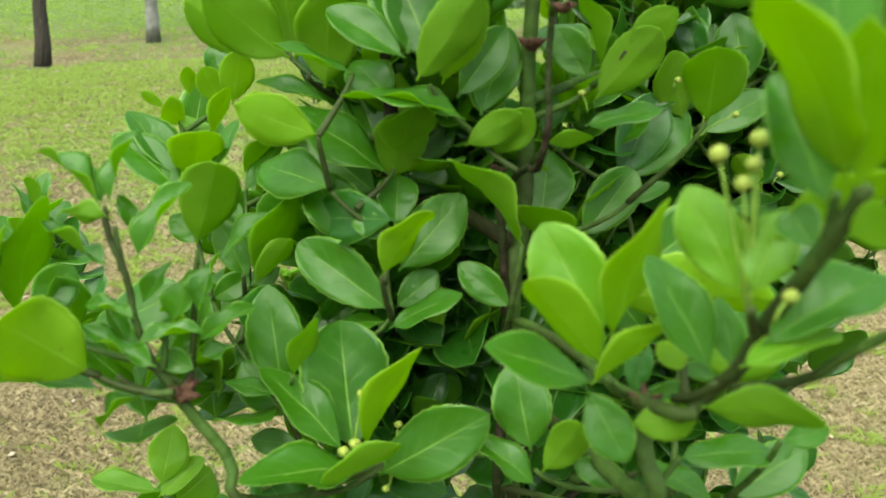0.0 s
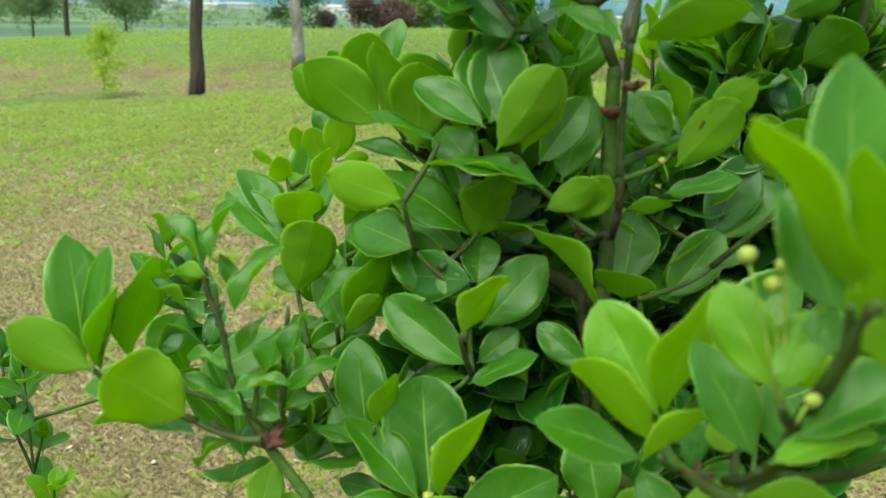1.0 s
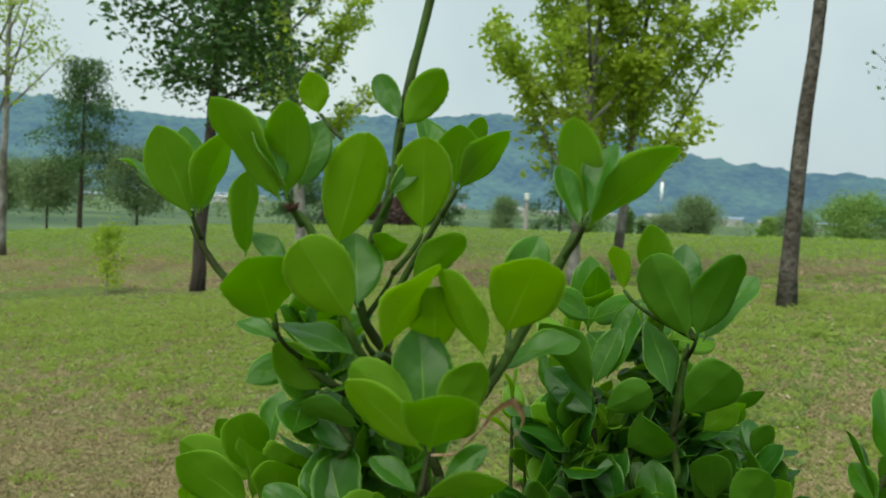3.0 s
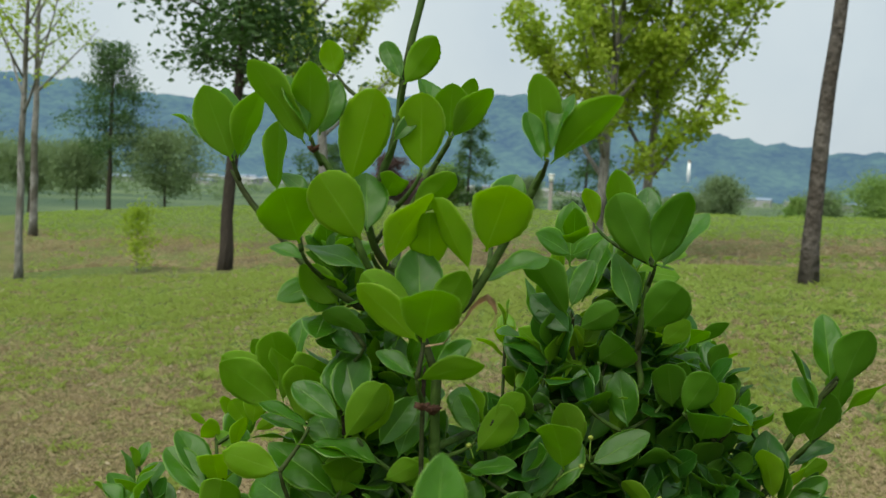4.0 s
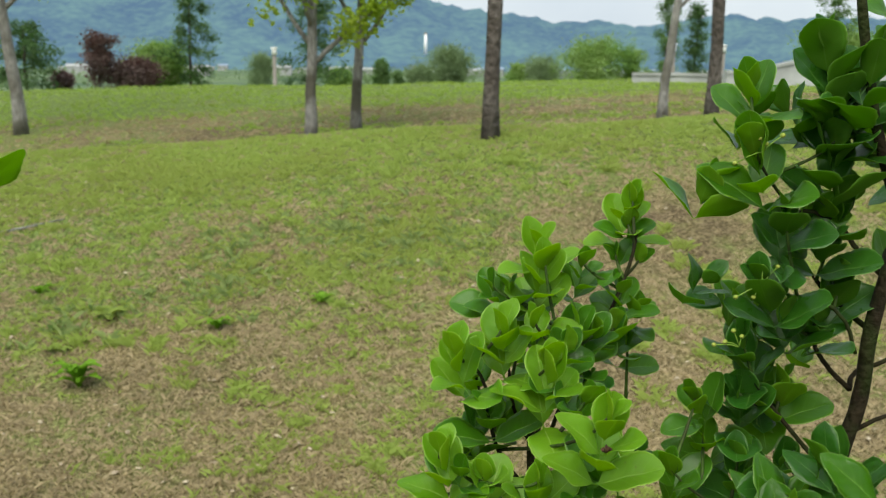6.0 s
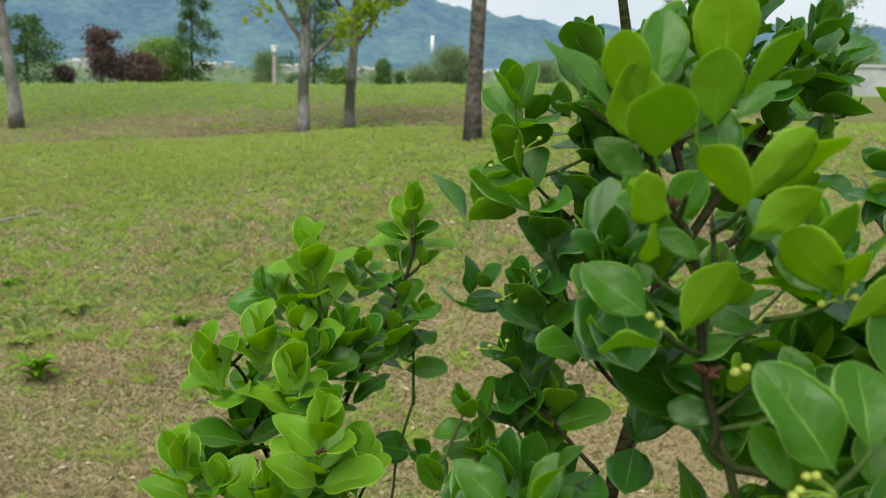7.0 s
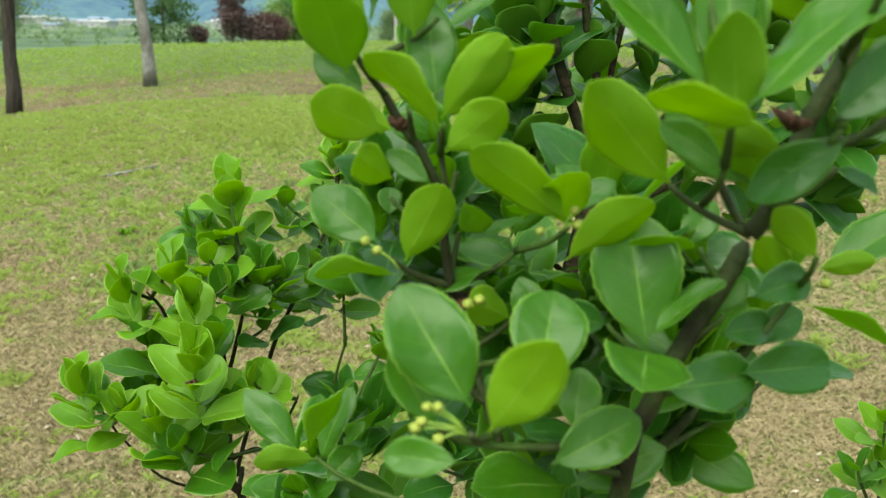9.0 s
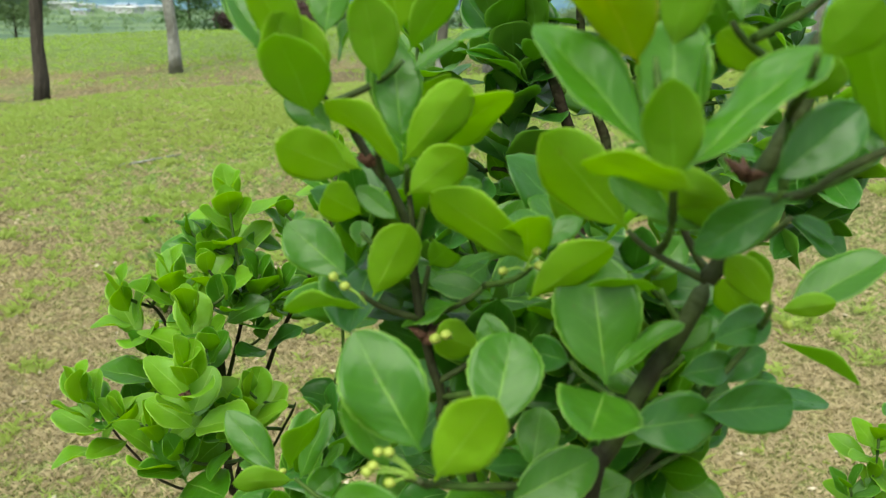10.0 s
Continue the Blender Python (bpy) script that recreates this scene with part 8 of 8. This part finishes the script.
s4.leaf_at(0.8274, 0.3014, 1.4951, -123, 63, 0.0311, 0.0180, 55, "young")
s4.leaf_at(0.8363, 0.3085, 1.5033, 29, 74, 0.0305, 0.0183, 23)
s4.leaf_at(0.8196, 0.3085, 1.4924, -68, 49, 0.0322, 0.0148, -23)
s4.leaf_at(0.8629, 0.3120, 1.5039, -158, 74, 0.0380, 0.0251, 11, "young")
s4.leaf_at(0.8573, 0.3014, 1.4885, -153, 74, 0.0309, 0.0195, 18)
s4.leaf_at(0.8672, 0.3049, 1.4980, 117, 55, 0.0338, 0.0155, -31)
s4.leaf_at(0.8683, 0.3085, 1.4914, 74, 34, 0.0200, 0.0092, 29)
s4.leaf_at(0.8448, 0.3085, 1.4538, -128, 24, 0.0332, 0.0198, 79, "young")
s4.leaf_at(0.9394, 0.2413, 1.4995, -139, 47, 0.0369, 0.0224, 19, "yellowed")
s4.leaf_at(0.9483, 0.2448, 1.5031, 149, 72, 0.0291, 0.0162, -62)
s4.leaf_at(0.9676, 0.2661, 1.4447, -70, 44, 0.0383, 0.0222, -89)
s4.leaf_at(0.9763, 0.2661, 1.4427, -106, 45, 0.0304, 0.0162, 61)
s4.leaf_at(0.9744, 0.2590, 1.4565, -102, 15, 0.0302, 0.0139, 81, "young")
s4.leaf_at(0.9762, 0.2802, 1.4036, 62, 9, 0.0293, 0.0151, 50, "dark")
s4.leaf_at(0.9768, 0.2873, 1.3727, 63, -5, 0.0425, 0.0202, 60, "dark")
s4.leaf_at(0.9681, 0.2873, 1.3871, 67, 2, 0.0259, 0.0134, 59, "dark")
s4.leaf_at(0.9680, 0.2500, 1.5110, 33, 73, 0.0222, 0.0126, 11)
s4.leaf_at(0.9923, 0.2500, 1.5203, -107, 40, 0.0228, 0.0108, 58, "young")
s4.leaf_at(0.9665, 0.2600, 1.5108, -114, 55, 0.0235, 0.0112, 51, "dark")
s4.leaf_at(0.9924, 0.2700, 1.4208, -106, 43, 0.0262, 0.0123, 71, "young")
s4.leaf_at(0.9821, 0.3000, 1.3805, 75, 25, 0.0250, 0.0138, 55, "dark")
s4.leaf_at(0.9626, 0.3000, 1.3922, 75, 28, 0.0225, 0.0136, 56)
s4.leaf_at(0.9063, 0.3000, 1.3791, -57, 63, 0.0245, 0.0137, -60)
s4.leaf_at(0.8817, 0.3300, 1.3589, -64, 10, 0.0224, 0.0150, -63, "dark")
s4.twig(0.807, 0.361, 1.294, 0.913, 0.327, 1.280)
s4.twig(1.017, 0.372, 1.342, 0.957, 0.330, 1.317)
s4.twig(0.912, 0.263, 1.353, 0.939, 0.294, 1.327)
s4.twig(0.993, 0.351, 1.354, 0.993, 0.355, 1.332)
s4.twig(0.882, 0.330, 1.359, 0.884, 0.326, 1.346)
s4.twig(0.870, 0.238, 1.371, 0.912, 0.263, 1.353)
s4.twig(0.895, 0.330, 1.376, 0.878, 0.326, 1.363)
s4.twig(0.979, 0.294, 1.377, 0.948, 0.294, 1.359)
s4.twig(0.881, 0.220, 1.378, 0.887, 0.248, 1.364)
s4.twig(0.906, 0.300, 1.379, 0.880, 0.326, 1.356)
s4.twig(0.902, 0.248, 1.382, 0.887, 0.248, 1.364)
s4.twig(0.943, 0.278, 1.382, 0.953, 0.294, 1.370)
s4.twig(1.004, 0.334, 1.385, 0.993, 0.351, 1.354)
s4.twig(0.930, 0.301, 1.385, 0.953, 0.294, 1.370)
s4.twig(0.976, 0.351, 1.392, 1.000, 0.341, 1.372)
s4.twig(0.969, 0.289, 1.394, 0.957, 0.294, 1.380)
s4.twig(0.848, 0.313, 1.405, 0.871, 0.326, 1.390)
s4.twig(0.896, 0.325, 1.406, 0.871, 0.326, 1.390)
s4.twig(0.963, 0.337, 1.406, 0.976, 0.351, 1.392)
s4.twig(1.001, 0.301, 1.407, 0.979, 0.294, 1.377)
s4.twig(0.873, 0.330, 1.412, 0.870, 0.326, 1.395)
s4.twig(0.960, 0.294, 1.417, 0.969, 0.294, 1.404)
s4.twig(0.992, 0.270, 1.421, 0.997, 0.300, 1.401)
s4.twig(0.914, 0.304, 1.421, 0.896, 0.325, 1.406)
s4.twig(0.846, 0.326, 1.426, 0.867, 0.326, 1.413)
s4.twig(0.872, 0.316, 1.439, 0.869, 0.316, 1.425)
s4.twig(0.945, 0.280, 1.442, 0.972, 0.277, 1.426)
s4.twig(0.973, 0.264, 1.448, 0.978, 0.277, 1.435)
s4.twig(0.996, 0.273, 1.450, 0.978, 0.277, 1.435)
s4.twig(0.953, 0.245, 1.454, 0.956, 0.279, 1.436)
s4.twig(0.868, 0.295, 1.459, 0.866, 0.316, 1.445)
s4.twig(0.854, 0.316, 1.461, 0.855, 0.326, 1.449)
s4.twig(0.980, 0.232, 1.467, 0.973, 0.264, 1.448)
s4.twig(0.949, 0.226, 1.474, 0.953, 0.245, 1.454)
s4.twig(1.013, 0.252, 1.475, 0.992, 0.252, 1.462)
s4.twig(0.833, 0.308, 1.487, 0.844, 0.326, 1.466)
s4.twig(0.983, 0.245, 1.491, 0.980, 0.232, 1.467)
s4.twig(0.865, 0.308, 1.495, 0.837, 0.315, 1.478)
s4.twig(0.811, 0.316, 1.496, 0.835, 0.312, 1.482)
s4.twig(0.985, 0.266, 1.498, 0.996, 0.277, 1.486)
s4.twig(0.944, 0.243, 1.501, 0.949, 0.226, 1.474)
s4.twig(0.980, 0.217, 1.504, 0.982, 0.242, 1.486)
s4.twig(0.967, 0.255, 1.511, 0.985, 0.266, 1.498)
s4.twig(0.992, 0.250, 1.520, 0.974, 0.259, 1.506)
s4.buds((0.8799, 0.2272, 1.3739), [(0.8660, 0.2272, 1.3779), (0.8677, 0.2272, 1.3827), (0.8709, 0.2272, 1.3829), (0.8642, 0.2272, 1.3758), (0.8712, 0.2272, 1.3724)], .0019)
s4.buds((0.8518, 0.3049, 1.4028), [(0.8432, 0.3049, 1.4100), (0.8389, 0.3049, 1.4136)], .002)
s4.buds((0.9545, 0.2590, 1.4633), [(0.9521, 0.2590, 1.4723), (0.9440, 0.2590, 1.4717)], .002)
s4.buds((0.9115, 0.2943, 1.4219), [(0.9152, 0.2943, 1.4295), (0.9165, 0.2943, 1.4242), (0.9033, 0.2943, 1.4216)], .002)
s4.buds((0.8008, 0.3615, 1.2924), [(0.8010, 0.3615, 1.2969)], .0022)
s4.buds((0.8845, 0.3085, 1.3891), [(0.8822, 0.3085, 1.3906), (0.8779, 0.3085, 1.3888)], .0024)
s4.buds((1.0071, 0.3014, 1.4063), [(1.0085, 0.3014, 1.4030)], .0022)
s4.scar((0.850, 0.326, 1.454), 0.005)
s4.scar((0.978, 0.266, 1.464), 0.005)
s4.scar((0.873, 0.326, 1.382), 0.006)
s4.thicken(45, 0.046, ("mature", "dark"), (0.03, 0.1), (0.01, 0.09), 0.03, 1.47, 0.0, 0.97, 0.2)
s4.fill((0.975, 0.38, 1.35), (0.045, 0.04, 0.08), 12, 0.042, ("dark", "dark", "mature"), 0.1, 0.6, False)
s4.skirt(0.13, 0.35, 1.0, 40, 3)
s4.fill((0.995, 0.35, 1.37), (0.03, 0.03, 0.04), 6, 0.036, ("dark", "dark", "mature"), 0.1, 0.6, False)
s4.fill((1.08, 0.50, 1.45), (0.03, 0.03, 0.06), 12, 0.045, ("dark", "dark", "mature"), 0.1, 0.6, False)
s4.close()

s5 = Shrub((1.2, 0.63, 0.0), "low spindle shrub with fresh green leaves", (1.2, 0.61, 1.0), 9)
s5.twig(1.180, 0.598, 1.216, 1.200, 0.610, 1.000)
s5.shoot(1.180, 0.598, 1.216, 0.034, 4, "young", -.1)
s5.twig(1.207, 0.612, 1.248, 1.180, 0.598, 1.216)
s5.shoot(1.207, 0.612, 1.248, 0.034, 3, "mature", 0)
s5.twig(1.158, 0.584, 1.185, 1.188, 0.603, 1.130)
s5.shoot(1.158, 0.584, 1.185, 0.034, 3, "mature", -.2)
s5.twig(1.203, 0.584, 1.194, 1.184, 0.601, 1.173)
s5.shoot(1.203, 0.584, 1.194, 0.034, 3, "mature", 0)
s5.twig(1.180, 0.598, 1.185, 1.184, 0.601, 1.173)
s5.shoot(1.180, 0.598, 1.185, 0.034, 4, "young", 0)
s5.skirt(0.12, 0.35, 0.95, 26, 3)
s5.close()
